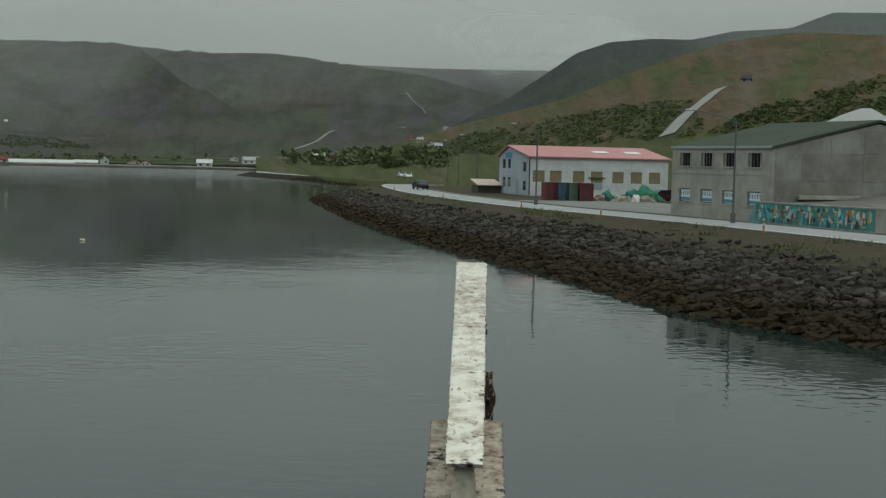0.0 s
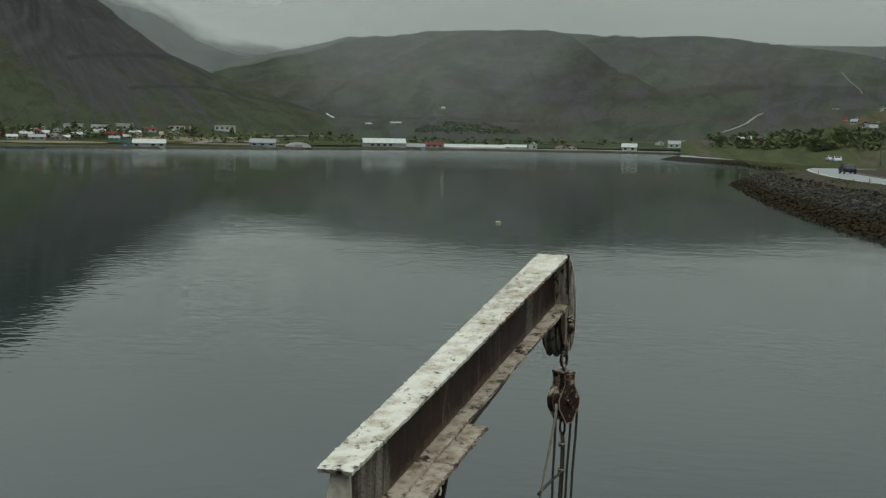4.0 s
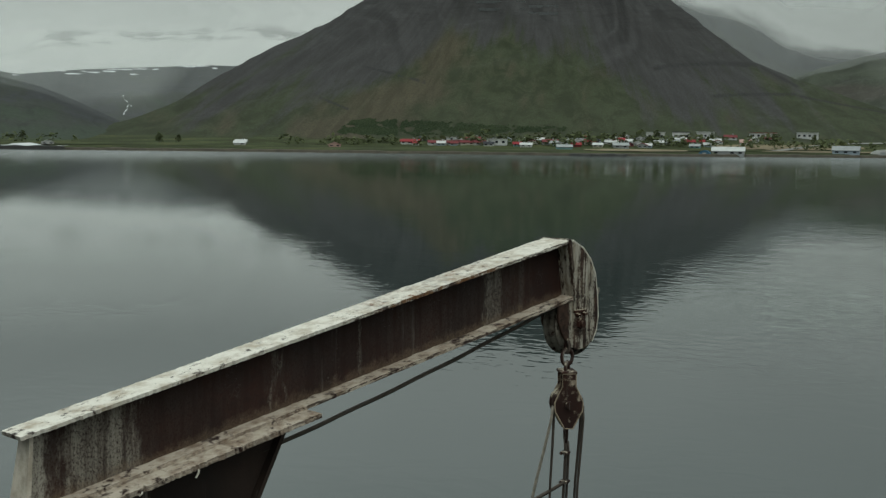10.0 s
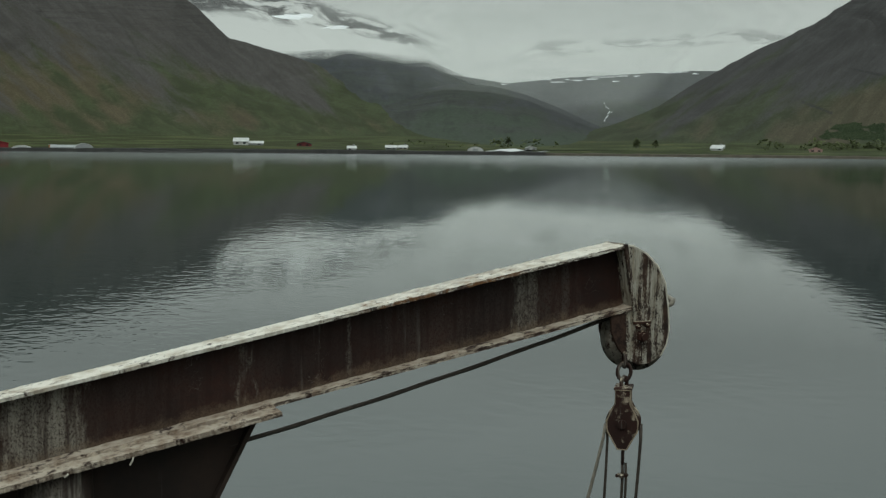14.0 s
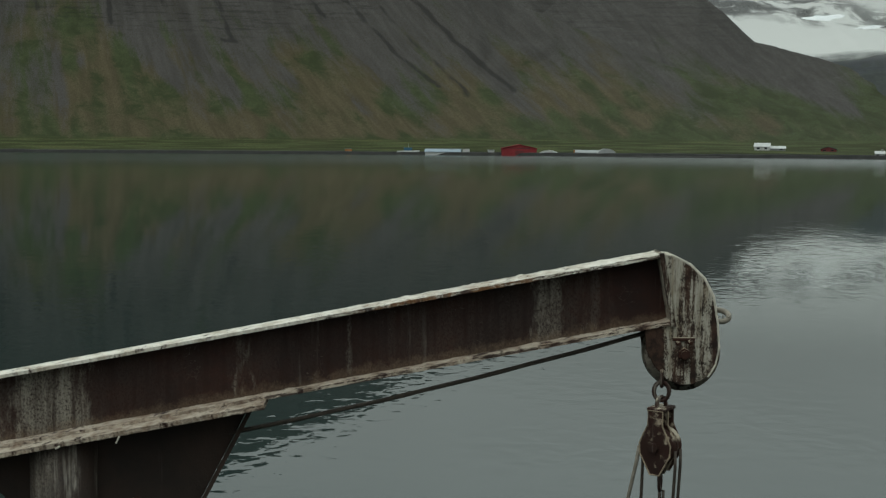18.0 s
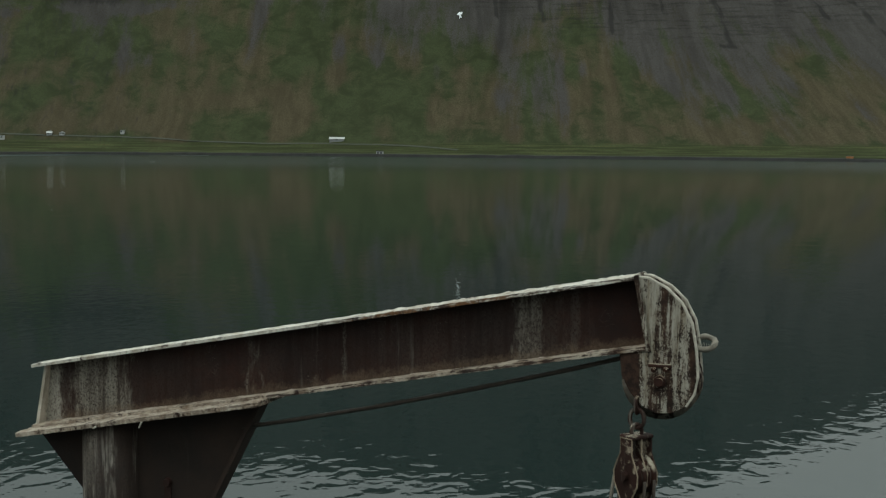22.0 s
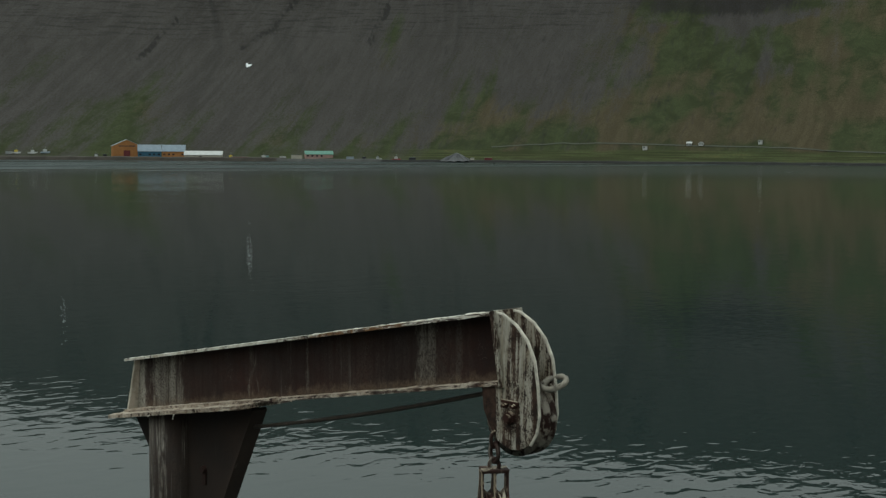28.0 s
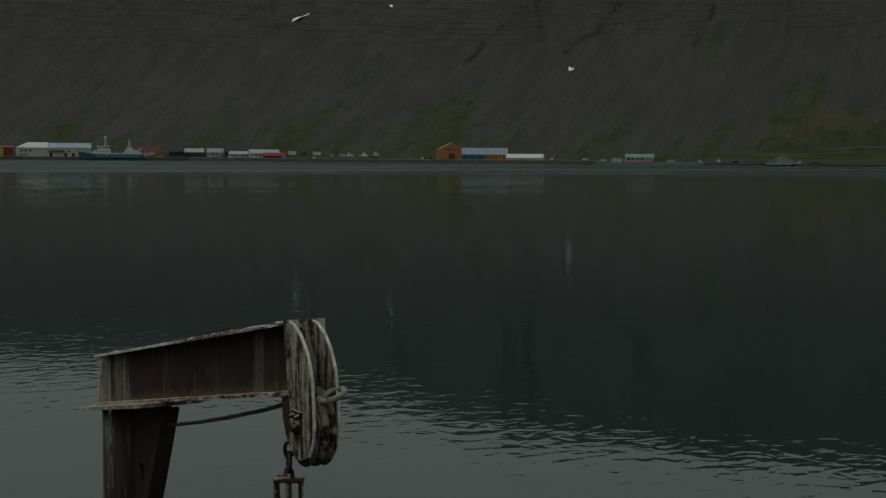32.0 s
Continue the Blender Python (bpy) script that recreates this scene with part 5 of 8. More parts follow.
def spline(pts, per=6):
    """A smooth line through points (Catmull-Rom)."""
    out, n = [], len(pts)
    for i in range(n - 1):
        p0, p1, p2, p3 = (Vector(pts[max(0, min(n - 1, j))]) for j in (i - 1, i, i + 1, i + 2))
        for k in range(per):
            t = k / per
            out.append(0.5 * ((2 * p1) + (p2 - p0) * t + (2 * p0 - 5 * p1 + 4 * p2 - p3) * t * t + (3 * p1 - p0 - 3 * p2 + p3) * t ** 3))
    out.append(Vector(pts[-1]))
    return out


LINE = spline([(x, y, w) for (x, y), w in zip(COAST, ROAD_OFF)], 8)
NORM = []
for i, p in enumerate(LINE):
    d = (LINE[min(i + 1, len(LINE) - 1)] - LINE[max(i - 1, 0)]).xy.normalized()
    NORM.append(Vector((d.y, -d.x)))
for _ in range(6):
    NORM = [(NORM[max(i - 1, 0)] + NORM[i] * 2 + NORM[min(i + 1, len(NORM) - 1)]).normalized() for i in range(len(NORM))]


def bank(i, off):
    """A place at an offset inland of the water's edge at station i."""
    w = LINE[i].z
    k = off / w
    if off < 0:
        z = off * 0.32
    elif k < 0.62:
        z = 2.55 * (k / 0.62) ** 0.85
    elif k < 1:
        z = 2.55 + 0.45 * (k - 0.62) / 0.38
    else:
        z = 3.0
    # the shore runs lower towards the head of the cove
    z *= 1.0 - 0.5 * max(0.0, min(1.0, (i - 98) / 22))
    p = LINE[i].xy + NORM[i] * off
    return Vector((p.x, p.y, z))


def strip(name, label, category, offs, material, lift=0.0, thick=0.0, i0=0, i1=None, rel=False, kind="structure"):
    """A band along the coast between offsets from the road's edge."""
    i1 = len(LINE) - 1 if i1 is None else i1
    verts, faces, m = [], [], len(offs)
    for i in range(i0, i1 + 1):
        for o in offs:
            p = bank(i, LINE[i].z + o[0])
            verts.append((p.x, p.y, p.z + o[1] + lift))
    for i in range(i1 - i0):
        for k in range(m - 1):
            a = i * m + k
            faces.append((a, a + 1, a + m + 1, a + m))
    return tagged(new(name, mesh_from(name, verts, faces, material, False)), label, category, kind=kind)


M_YARD = plain("yard_gravel", (0.14, 0.135, 0.125), 0.95, 0, 0.25, 0.25, 0.4)
M_ASPHALT = plain("pale_worn_asphalt", (0.235, 0.235, 0.23), 0.8, 0, 0.12, 0.5)
M_KERB = plain("concrete_kerb", (0.16, 0.155, 0.145), 0.9, 0, 0.2, 2)
M_LINEPAINT = plain("road_paint", (0.62, 0.62, 0.60), 0.7, 0, 0.1, 4)


def coast_land():
    offs = [-7, -3, -1, 0, 0.12, 0.25, 0.4, 0.55, 0.64, 0.74, 0.85, 1.0]
    verts, faces, cols = [], [], []
    rng = random.Random(4)
    for i in range(len(LINE)):
        row = []
        for o in offs:
            off = o if o < 0 else o * LINE[i].z
            p = bank(i, off)
            p.z += rng.gauss(0, 0.05) if 0 < o < 0.9 else 0
            row.append(p)
        e = bank(i, LINE[i].z)
        for d in (9, 14, 30):
            row.append(bank(i, LINE[i].z + d) - Vector((0, 0, 0.05)))
        far = Vector((e.x + 190, e.y + 60, 3.3))
        row.append(row[-1].lerp(far, 0.35))
        row.append(far)
        verts += [tuple(p) for p in row]
        cols.append(len(row))
    m = cols[0]
    for i in range(len(LINE) - 1):
        for k in range(m - 1):
            a = i * m + k
            faces.append((a, a + 1, a + m + 1, a + m))
    M = mat("shore_ground", (0.08, 0.07, 0.05), 1.0)
    n = N(M)
    v = n.coord("Object")
    a, b = n.noise(v, 0.25, 6, 0.65), n.noise(v, 2.2, 5, 0.7)
    col = n.mix(n.mask(a, 0.46, 0.62), (0.070, 0.051, 0.036), (0.058, 0.058, 0.030))
    col = n.mix(n.mask(b, 0.35, 0.75, 0.55, 0.0), col, (0.03, 0.026, 0.02))
    n.b.inputs["Specular IOR Level"].default_value = 0.1
    # low soil is near black: the dark of boulder gaps put into its colour
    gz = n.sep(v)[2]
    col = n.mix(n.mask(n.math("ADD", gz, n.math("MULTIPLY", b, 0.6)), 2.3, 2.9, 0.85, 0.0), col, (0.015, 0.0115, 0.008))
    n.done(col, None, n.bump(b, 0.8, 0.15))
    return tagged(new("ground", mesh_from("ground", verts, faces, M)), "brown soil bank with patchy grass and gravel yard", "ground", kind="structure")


coast_land()
strip("road", "pale worn asphalt road along the shore", "road", [(0, 0.03), (0.1, 0.06), (5.9, 0.08), (6.0, 0.03)], M_ASPHALT)
strip("road_line", "white painted edge line of the road", "road line", [(0.25, 0.068), (0.45, 0.068)], M_LINEPAINT)
strip("kerb", "low concrete kerb beside the road", "kerb", [(6.0, 0.0), (6.0, 0.2), (6.25, 0.2), (6.25, 0.0)], M_KERB)
strip("pavement", "grey asphalt yard behind the road", "pavement", [(6.25, 0.02), (26, 0.04)], M_YARD, 0, 0, 8, 76)

# rip-rap
M_ROCK = mat("basalt_rock", (0.1, 0.1, 0.1), 0.9)
n_ = N(M_ROCK)
v_ = n_.coord("Object")
info = n_.add("ShaderNodeObjectInfo")
isl = n_.add("ShaderNodeNewGeometry")
tone = n_.math("ADD", n_.math("MULTIPLY", info.outputs["Random"], 0.5), n_.math("MULTIPLY", isl.outputs["Random Per Island"], 0.5))
c_ = n_.ramp(tone, [(0.05, (0.017, 0.0145, 0.0125)), (0.4, (0.043, 0.036, 0.031)), (0.72, (0.092, 0.078, 0.066)), (0.95, (0.25, 0.215, 0.185))])
c_ = n_.mix(n_.mask(n_.noise(v_, 3.5, 5, 0.7), 0.35, 0.7, 0.5, 0.0), c_, (0.03, 0.028, 0.026))
pz = n_.sep(isl.outputs["Position"])[2]
wv = n_.math("ADD", pz, n_.math("MULTIPLY", n_.noise(n_.coord("Object", (0.5, 0.5, 0.5)), 1.0, 4), 0.7))
c_ = n_.mix(n_.mask(wv, 1.1, 2.0, 0.95, 0.0), c_, n_.mix(n_.noise(v_, 2.0, 4), (0.014, 0.0092, 0.0042), (0.036, 0.024, 0.0105)))
n_.b.inputs["Specular IOR Level"].default_value = 0.1
n_.done(c_, None, n_.bump(n_.noise(v_, 6, 5, 0.65), 0.6, 0.08))


def rock_points(rng, s):
    """Twelve corners of a broken block, scaled about the origin."""
    out = []
    bm = bmesh.new()
    bmesh.ops.create_icosphere(bm, subdivisions=1, radius=1.0)
    st = Vector((rng.uniform(0.75, 1.3), rng.uniform(0.6, 1.0), rng.uniform(0.5, 0.85)))
    rot = Euler((rng.uniform(-0.5, 0.5), rng.uniform(-0.5, 0.5), rng.uniform(0, 6.3))).to_matrix()
    for v in bm.verts:
        q = v.co.copy()
        q = Vector([math.copysign(abs(c) ** 0.6, c) for c in q]) * rng.uniform(0.72, 1.1)
        out.append(rot @ Vector((q.x * st.x, q.y * st.y, q.z * st.z)) * s)
    faces = [tuple(v.index for v in f.verts) for f in bm.faces]
    bm.free()
    return out, faces


def revetment():
    bankside = thing("rock_revetment", "dark basalt boulder revetment with brown seaweed at the waterline", "rocks")
    rng = random.Random(11)
    shapes = []
    for k in range(10):
        p, f = rock_points(rng, 1.0)
        shapes.append((p, f, mesh_from("stone", [tuple(q) for q in p], f, M_ROCK)))
    verts, faces, made = [], [], 0
    for i in range(16, 138):
        d = (LINE[i + 1].xy - LINE[i].xy).length
        w = LINE[i].z * 0.50
        count = int(d * w / (0.155 if i < 92 else 0.8))
        for _ in range(count):
            o = rng.uniform(-0.8, w) if rng.random() < 0.93 else rng.uniform(w, w * 1.25)
            t = rng.random()
            p = bank(i, max(o, -0.8)).lerp(bank(i + 1, max(o, -0.8)), t)
            s = rng.choice((0.13, 0.17, 0.2, 0.24, 0.3, 0.4)) * (1.0 if i < 92 else 1.1) * (0.8 if o > w * 0.85 else 1)
            k = rng.randrange(10)
            a = rng.uniform(0, 6.28)
            if made < 300 and 26 <= i <= 52 and s > 0.28:
                ob = new("stone", shapes[k][2])
                ob.matrix_basis = Matrix.LocRotScale((p.x, p.y, p.z + s * 0.22), Euler((0, 0, a)), (s, s, s))
                ob.parent = bankside
                made += 1
                continue
            base = len(verts)
            ca, sa = math.cos(a) * s, math.sin(a) * s
            for q in shapes[k][0]:
                verts.append((p.x + q.x * ca - q.y * sa, p.y + q.x * sa + q.y * ca, p.z + s * 0.2 + q.z * s))
            faces += [tuple(base + j for j in f) for f in shapes[k][1]]
    ob = new("boulder_fill", mesh_from("boulder_fill", verts, faces, M_ROCK))
    ob.parent = bankside
    tagged(ob, "packed dark basalt boulders", kind="stuff")


# ---------------------------------------------------------------- finding the ground
BVH = []
for o in list(bpy.data.objects):
    if o.type == "MESH" and (o.name.startswith(("mountain", "valley", "heath", "hill", "ground"))):
        BVH.append(BVHTree.FromPolygons([v.co for v in o.data.vertices], [tuple(p.vertices) for p in o.data.polygons]))


def site(az, elev, fallback=900.0):
    """Where the land is met in a given direction from the flight's middle."""
    eye = Vector((1.5, 0.5, EYE))
    a, e = radians(az), radians(elev)
    d = Vector((-math.sin(a) * math.cos(e), math.cos(a) * math.cos(e), math.sin(e)))
    best = None
    for tree in BVH:
        hit, _, _, dist = tree.ray_cast(eye, d, 4800)
        if hit is not None and (best is None or dist < best[1]):
            best = (hit, dist)
    if best is None or best[0].z < 0.3:
        p = eye + d * table(SHORE, az) * 1.03
        return Vector((p.x, p.y, 1.6)), table(SHORE, az)
    return best[0], best[1]


def level(x, y, fallback=3.0):
    """The height of the land at a place."""
    top = fallback
    for tree in BVH:
        hit, _, _, _ = tree.ray_cast(Vector((x, y, 900)), Vector((0, 0, -1)), 1000)
        if hit is not None:
            top = max(top, hit.z)
    return top


# ---------------------------------------------------------------- houses
PAINT = {
    "white": (0.50, 0.50, 0.49), "cream": (0.42, 0.39, 0.33), "pink": (0.40, 0.26, 0.23), "red": (0.23, 0.036, 0.040), "maroon": (0.15, 0.042, 0.044), "grey": (0.30, 0.31, 0.31),
    "teal": (0.16, 0.28, 0.28), "dark": (0.045, 0.045, 0.05), "bluegrey": (0.27, 0.32, 0.37), "orange": (0.36, 0.165, 0.065), "blue": (0.05, 0.12, 0.18), "green": (0.14, 0.26, 0.21), "yellow": (0.55, 0.42, 0.08)}
PAINT_M = {k: plain("paint_" + k, c, 0.85, 0, 0.14, 0.4) for k, c in PAINT.items()}
for m in PAINT_M.values():
    m.node_tree.nodes["Principled BSDF"].inputs["Specular IOR Level"].default_value = 0.12
M_PANE = plain("dark_window_glass", (0.02, 0.024, 0.028), 0.15, 0, 0.2, 1)
M_WOODDARK = plain("dark_timber", (0.06, 0.05, 0.04), 0.85)
PANE_ME = {}


def pane(parent, x, y, z, w, h):
    key = (round(w, 1), round(h, 1))
    if key not in PANE_ME:
        bm = bmesh.new()
        box(bm, (-w / 2, -0.06, -h / 2), (w / 2, 0.06, h / 2), None, 0.02)
        me = bpy.data.meshes.new("window")
        bm.to_mesh(me)
        bm.free()
        me.materials.append(M_PANE)
        PANE_ME[key] = me
    ob = new("window", PANE_ME[key])
    ob.location = (x, y, z)
    ob.parent = parent


WORD = {"hall": "gabled hall", "gable": "house", "block": "flat-roofed block", "long": "long low building", "arch": "round-roofed store"}
CAT = {"hall": "hall", "gable": "house", "block": "apartment block", "long": "shed", "arch": "store"}
COLOR = {"bluegrey": "blue-grey", "dark": "black"}
hrng = random.Random(21)


def house(az, elev, wdeg, hdeg, wall, roof, kind):
    """A building on the far shore, facing the water."""
    p, dist = site(az, elev)
    w, h = max(3.0, dist * radians(wdeg)), max(2.4, dist * radians(hdeg))
    dp = min(14.0, max(5.0, w * (0.75 if kind == "gable" else 0.4)))
    label = "%s %s with a %s roof above the far shore" % (COLOR.get(wall, wall), WORD[kind], COLOR.get(roof, roof))
    t = thing("house" if kind == "gable" else "building", label, CAT[kind], (p.x, p.y, p.z - 0.2), az + hrng.uniform(-9, 9), "buildings of the far shore")
    wm, rm = PAINT_M[wall], PAINT_M[roof]
    side = kind == "hall" or (kind == "gable" and w < 14 and hrng.random() < 0.35)
    eave = h * (0.55 if kind == "gable" else 0.52 if kind == "long" else 0.66 if kind == "hall" else 0.93)
    x, y = w / 2, dp / 2
    bm = bmesh.new()
    if kind == "arch":
        prism(bm, [(x * 0.97 * math.cos(a), h * 0.97 * math.sin(a)) for a in [math.pi * k / 10 for k in range(11)]], "y", -y, y)
        part("wall", bm, wm, t)
        bm = bmesh.new()
        arc = [math.pi * k / 12 for k in range(13)]
        prism(bm, [(x * math.cos(a), h * math.sin(a)) for a in arc] + [(x * 0.96 * math.cos(a), h * 0.95 * math.sin(a)) for a in reversed(arc)], "y", -y * 1.02, y * 1.02)
        part("roof", bm, rm, t)
        bm = bmesh.new()
        box(bm, (-w * 0.16, -y - 0.08, 0), (w * 0.16, -y + 0.05, h * 0.55))
        part("door", bm, PAINT_M["grey"], t)
    elif kind == "block":
        box(bm, (-x, -y, -2), (x, y, eave))
        part("wall", bm, wm, t)
        bm = bmesh.new()
        box(bm, (-x - 0.3, -y - 0.4, eave + 0.004), (x + 0.3, y + 0.4, h), None, 0.05)
        part("roof", bm, rm, t)
    else:
        if side:
            prism(bm, [(-x, -2), (x, -2), (x, eave), (0, h - 0.2), (-x, eave)], "y", -y, y)
            part("wall", bm, wm, t)
            for s in (-1, 1):
                bm = bmesh.new()
                prism(bm, [(s * (x + 0.4), eave - 0.25), (0, h), (0, h + 0.22), (s * (x + 0.4), eave)], "y", -y - 0.4, y + 0.4)
                part("roof", bm, rm, t)
        else:
            prism(bm, [(-y, -2), (y, -2), (y, eave), (0, h - 0.2), (-y, eave)], "x", -x, x)
            part("wall", bm, wm, t)
            for s in (-1, 1):
                bm = bmesh.new()
                prism(bm, [(s * (y + 0.4), eave - 0.25), (0, h), (0, h + 0.22), (s * (y + 0.4), eave)], "x", -x - 0.4, x + 0.4)
                part("roof", bm, rm, t)
            if kind == "gable" and hrng.random() < 0.6:
                bm = bmesh.new()
                box(bm, (x * 0.3, -0.4, h - 0.4), (x * 0.3 + 0.8, 0.4, h + 1.0))
                part("chimney", bm, PAINT_M["grey"], t)
    if kind == "hall":
        bm = bmesh.new()
        box(bm, (-w * 0.12, -y - 0.06, -0.5), (w * 0.12, -y + 0.1, eave * 0.62))
        part("door", bm, PAINT_M["maroon"], t, "dark sliding door")
        bm = bmesh.new()
        box(bm, (-w * 0.3, -y - 0.05, eave * 0.95), (w * 0.3, -y + 0.1, eave * 1.02))
        part("lintel", bm, PAINT_M["dark"], t)
    if kind not in ("arch", "hall"):
        storeys = max(1, int(eave / 2.9))
        bays = max(2, min(9, int(w / 3.4)))
        for s in range(storeys):
            for b in range(bays):
                if hrng.random() < (0.5 if kind == "long" else 0.88):
                    pane(t, -x + w * (b + 0.5) / bays, -y, eave * (s + 0.55) / storeys, min(1.6, w / bays * 0.55), min(1.3, eave / storeys * 0.45))


house(3.80, 1.46, 0.26, 0.09, "white", "dark", "gable")
house(3.43, 0.98, 0.22, 0.09, "cream", "red", "gable")
house(3.05, 0.86, 0.20, 0.08, "white", "grey", "gable")
house(2.60, 0.72, 0.22, 0.09, "white", "dark", "gable")
house(2.32, 0.59, 0.22, 0.09, "white", "grey", "gable")
house(1.95, 1.40, 0.24, 0.08, "white", "white", "gable")
house(53.77, -0.31, 0.49, 0.12, "white", "white", "gable")
house(49.78, -0.41, 0.52, 0.20, "pink", "pink", "gable")
house(46.50, -0.25, 0.80, 0.20, "white", "red", "gable")
house(45.40, -0.28, 0.68, 0.19, "white", "maroon", "gable")
house(44.56, -0.10, 1.10, 0.10, "white", "white", "block")
house(44.72, -0.27, 0.58, 0.19, "white", "maroon", "gable")
house(44.06, -0.26, 0.63, 0.19, "cream", "maroon", "gable")
house(43.48, -0.26, 0.54, 0.20, "white", "maroon", "gable")
house(42.75, -0.27, 0.87, 0.29, "white", "white", "block")
house(41.20, -0.20, 0.47, 0.17, "cream", "maroon", "gable")
house(41.49, -0.33, 0.51, 0.12, "white", "white", "gable")
house(40.46, -0.22, 0.66, 0.22, "grey", "maroon", "gable")
house(39.85, -0.41, 0.66, 0.20, "teal", "grey", "gable")
house(39.19, 0.04, 0.53, 0.12, "white", "red", "gable")
house(39.30, -0.13, 0.53, 0.12, "white", "white", "gable")
house(38.75, -0.20, 0.47, 0.22, "cream", "red", "gable")
house(38.05, -0.16, 0.46, 0.17, "white", "white", "gable")
house(37.44, -0.33, 0.66, 0.22, "grey", "grey", "gable")
house(37.50, -0.04, 0.29, 0.17, "white", "white", "gable")
house(35.97, 0.03, 0.77, 0.34, "white", "white", "block")
house(34.88, 0.02, 0.73, 0.37, "white", "dark", "block")
house(33.87, 0.06, 0.72, 0.34, "white", "white", "block")
house(32.83, 0.07, 0.52, 0.20, "white", "maroon", "gable")
house(31.48, 0.14, 1.10, 0.24, "white", "red", "block")
house(29.68, 0.14, 0.85, 0.26, "white", "white", "block")
house(34.97, -0.03, 0.65, 0.17, "white", "white", "gable")
house(34.26, -0.14, 0.75, 0.19, "white", "red", "gable")
house(33.51, -0.06, 0.58, 0.17, "white", "white", "gable")
house(32.20, -0.18, 0.46, 0.26, "white", "pink", "gable")
house(33.35, -0.10, 0.40, 0.16, "white", "red", "gable")
house(36.6, 0.02, 0.36, 0.15, "white", "grey", "gable")
house(38.4, -0.30, 0.42, 0.15, "cream", "white", "gable")
house(31.80, -0.03, 0.26, 0.21, "white", "white", "gable")
house(35.71, -0.16, 0.41, 0.15, "grey", "grey", "gable")
house(36.72, -0.20, 0.39, 0.17, "white", "white", "gable")
house(32.90, -0.56, 1.34, 0.32, "grey", "white", "long")
house(33.87, -0.59, 0.50, 0.21, "blue", "blue", "arch")
house(31.19, 0.05, 0.48, 0.14, "cream", "maroon", "gable")
house(38.48, -0.14, 0.29, 0.17, "teal", "dark", "gable")
house(28.11, -0.48, 1.07, 0.33, "bluegrey", "grey", "long")
house(26.60, -0.49, 1.11, 0.22, "white", "white", "arch")
house(22.90, -0.58, 1.88, 0.39, "grey", "white", "long")
house(21.53, -0.53, 0.85, 0.27, "bluegrey", "grey", "long")
house(20.73, -0.57, 0.76, 0.25, "white", "maroon", "gable")
house(19.68, -0.50, 1.20, 0.24, "grey", "white", "long")
house(18.35, -0.48, 1.37, 0.22, "teal", "white", "long")
house(17.19, -0.44, 0.95, 0.20, "grey", "white", "long")
house(16.44, -0.40, 0.31, 0.29, "white", "grey", "gable")
house(15.23, -0.38, 0.53, 0.20, "cream", "red", "gable")
house(14.74, -0.44, 0.37, 0.24, "white", "maroon", "gable")
house(12.29, -0.43, 0.62, 0.32, "white", "white", "gable")
house(23.52, 0.50, 0.24, 0.10, "grey", "grey", "gable")
house(22.35, 0.56, 0.45, 0.09, "grey", "grey", "long")
house(20.3, 1.24, 0.13, 0.09, "white", "white", "gable")
house(11.01, -0.16, 0.33, 0.19, "white", "grey", "gable")
house(10.29, -0.27, 0.71, 0.31, "white", "grey", "gable")
house(7.46, -0.06, 0.51, 0.34, "red", "white", "gable")
house(6.90, -0.02, 0.32, 0.21, "red", "dark", "gable")
house(6.70, 0.12, 0.51, 0.26, "grey", "grey", "gable")
house(5.54, 0.40, 0.32, 0.14, "grey", "white", "gable")
# low hut standing in for a dark round-arched spot on the heath hill
house(-10.75, 3.66, 0.3, 0.1, "grey", "dark", "long")
house(37.80, -0.18, 0.48, 0.18, "cream", "white", "gable")
house(37.13, -0.12, 0.40, 0.16, "white", "white", "gable")
house(38.55, -0.19, 0.31, 0.25, "maroon", "dark", "gable")
house(37.14, 0.06, 0.24, 0.14, "white", "white", "gable")
house(74.22, -0.27, 0.62, 0.30, "white", "white", "gable")
house(73.62, -0.27, 0.67, 0.16, "grey", "white", "long")
house(71.53, -0.31, 0.61, 0.20, "maroon", "dark", "gable")
house(69.49, -0.48, 0.36, 0.09, "white", "white", "gable")
house(67.78, -0.43, 0.48, 0.10, "grey", "white", "gable")
house(67.26, -0.42, 0.36, 0.09, "cream", "white", "gable")
house(64.13, -0.47, 0.73, 0.12, "white", "grey", "arch")
house(61.74, -0.41, 0.49, 0.12, "white", "white", "gable")
house(53.83, -0.37, 0.49, 0.12, "white", "white", "gable")
house(87.79, -0.51, 1.52, 0.22, "white", "bluegrey", "long")
house(85.72, -0.50, 0.27, 0.10, "white", "white", "block")
house(84.52, -0.52, 1.5, 0.44, "red", "red", "hall")
house(83.23, -0.51, 0.83, 0.19, "white", "white", "arch")
house(81.53, -0.50, 1.06, 0.17, "grey", "grey", "long")
house(80.75, -0.50, 0.80, 0.27, "grey", "white", "arch")
house(146.45, -0.32, 1.58, 0.33, "cream", "white", "long")
house(141.56, -0.25, 1.19, 0.29, "pink", "green", "long")
house(168.55, -0.22, 0.17, 0.44, "yellow", "yellow", "block")
house(168.28, -0.20, 0.38, 0.40, "red", "white", "block")
house(161.44, -0.16, 0.66, 0.34, "dark", "dark", "gable")
house(160.72, -0.18, 0.78, 0.34, "dark", "grey", "gable")
house(159.83, -0.17, 0.67, 0.33, "bluegrey", "grey", "long")
house(158.92, -0.14, 0.98, 0.31, "dark", "dark", "long")
house(158.79, -0.21, 0.86, 0.26, "grey", "grey", "gable")
house(157.76, -0.21, 1.25, 0.34, "cream", "bluegrey", "gable")
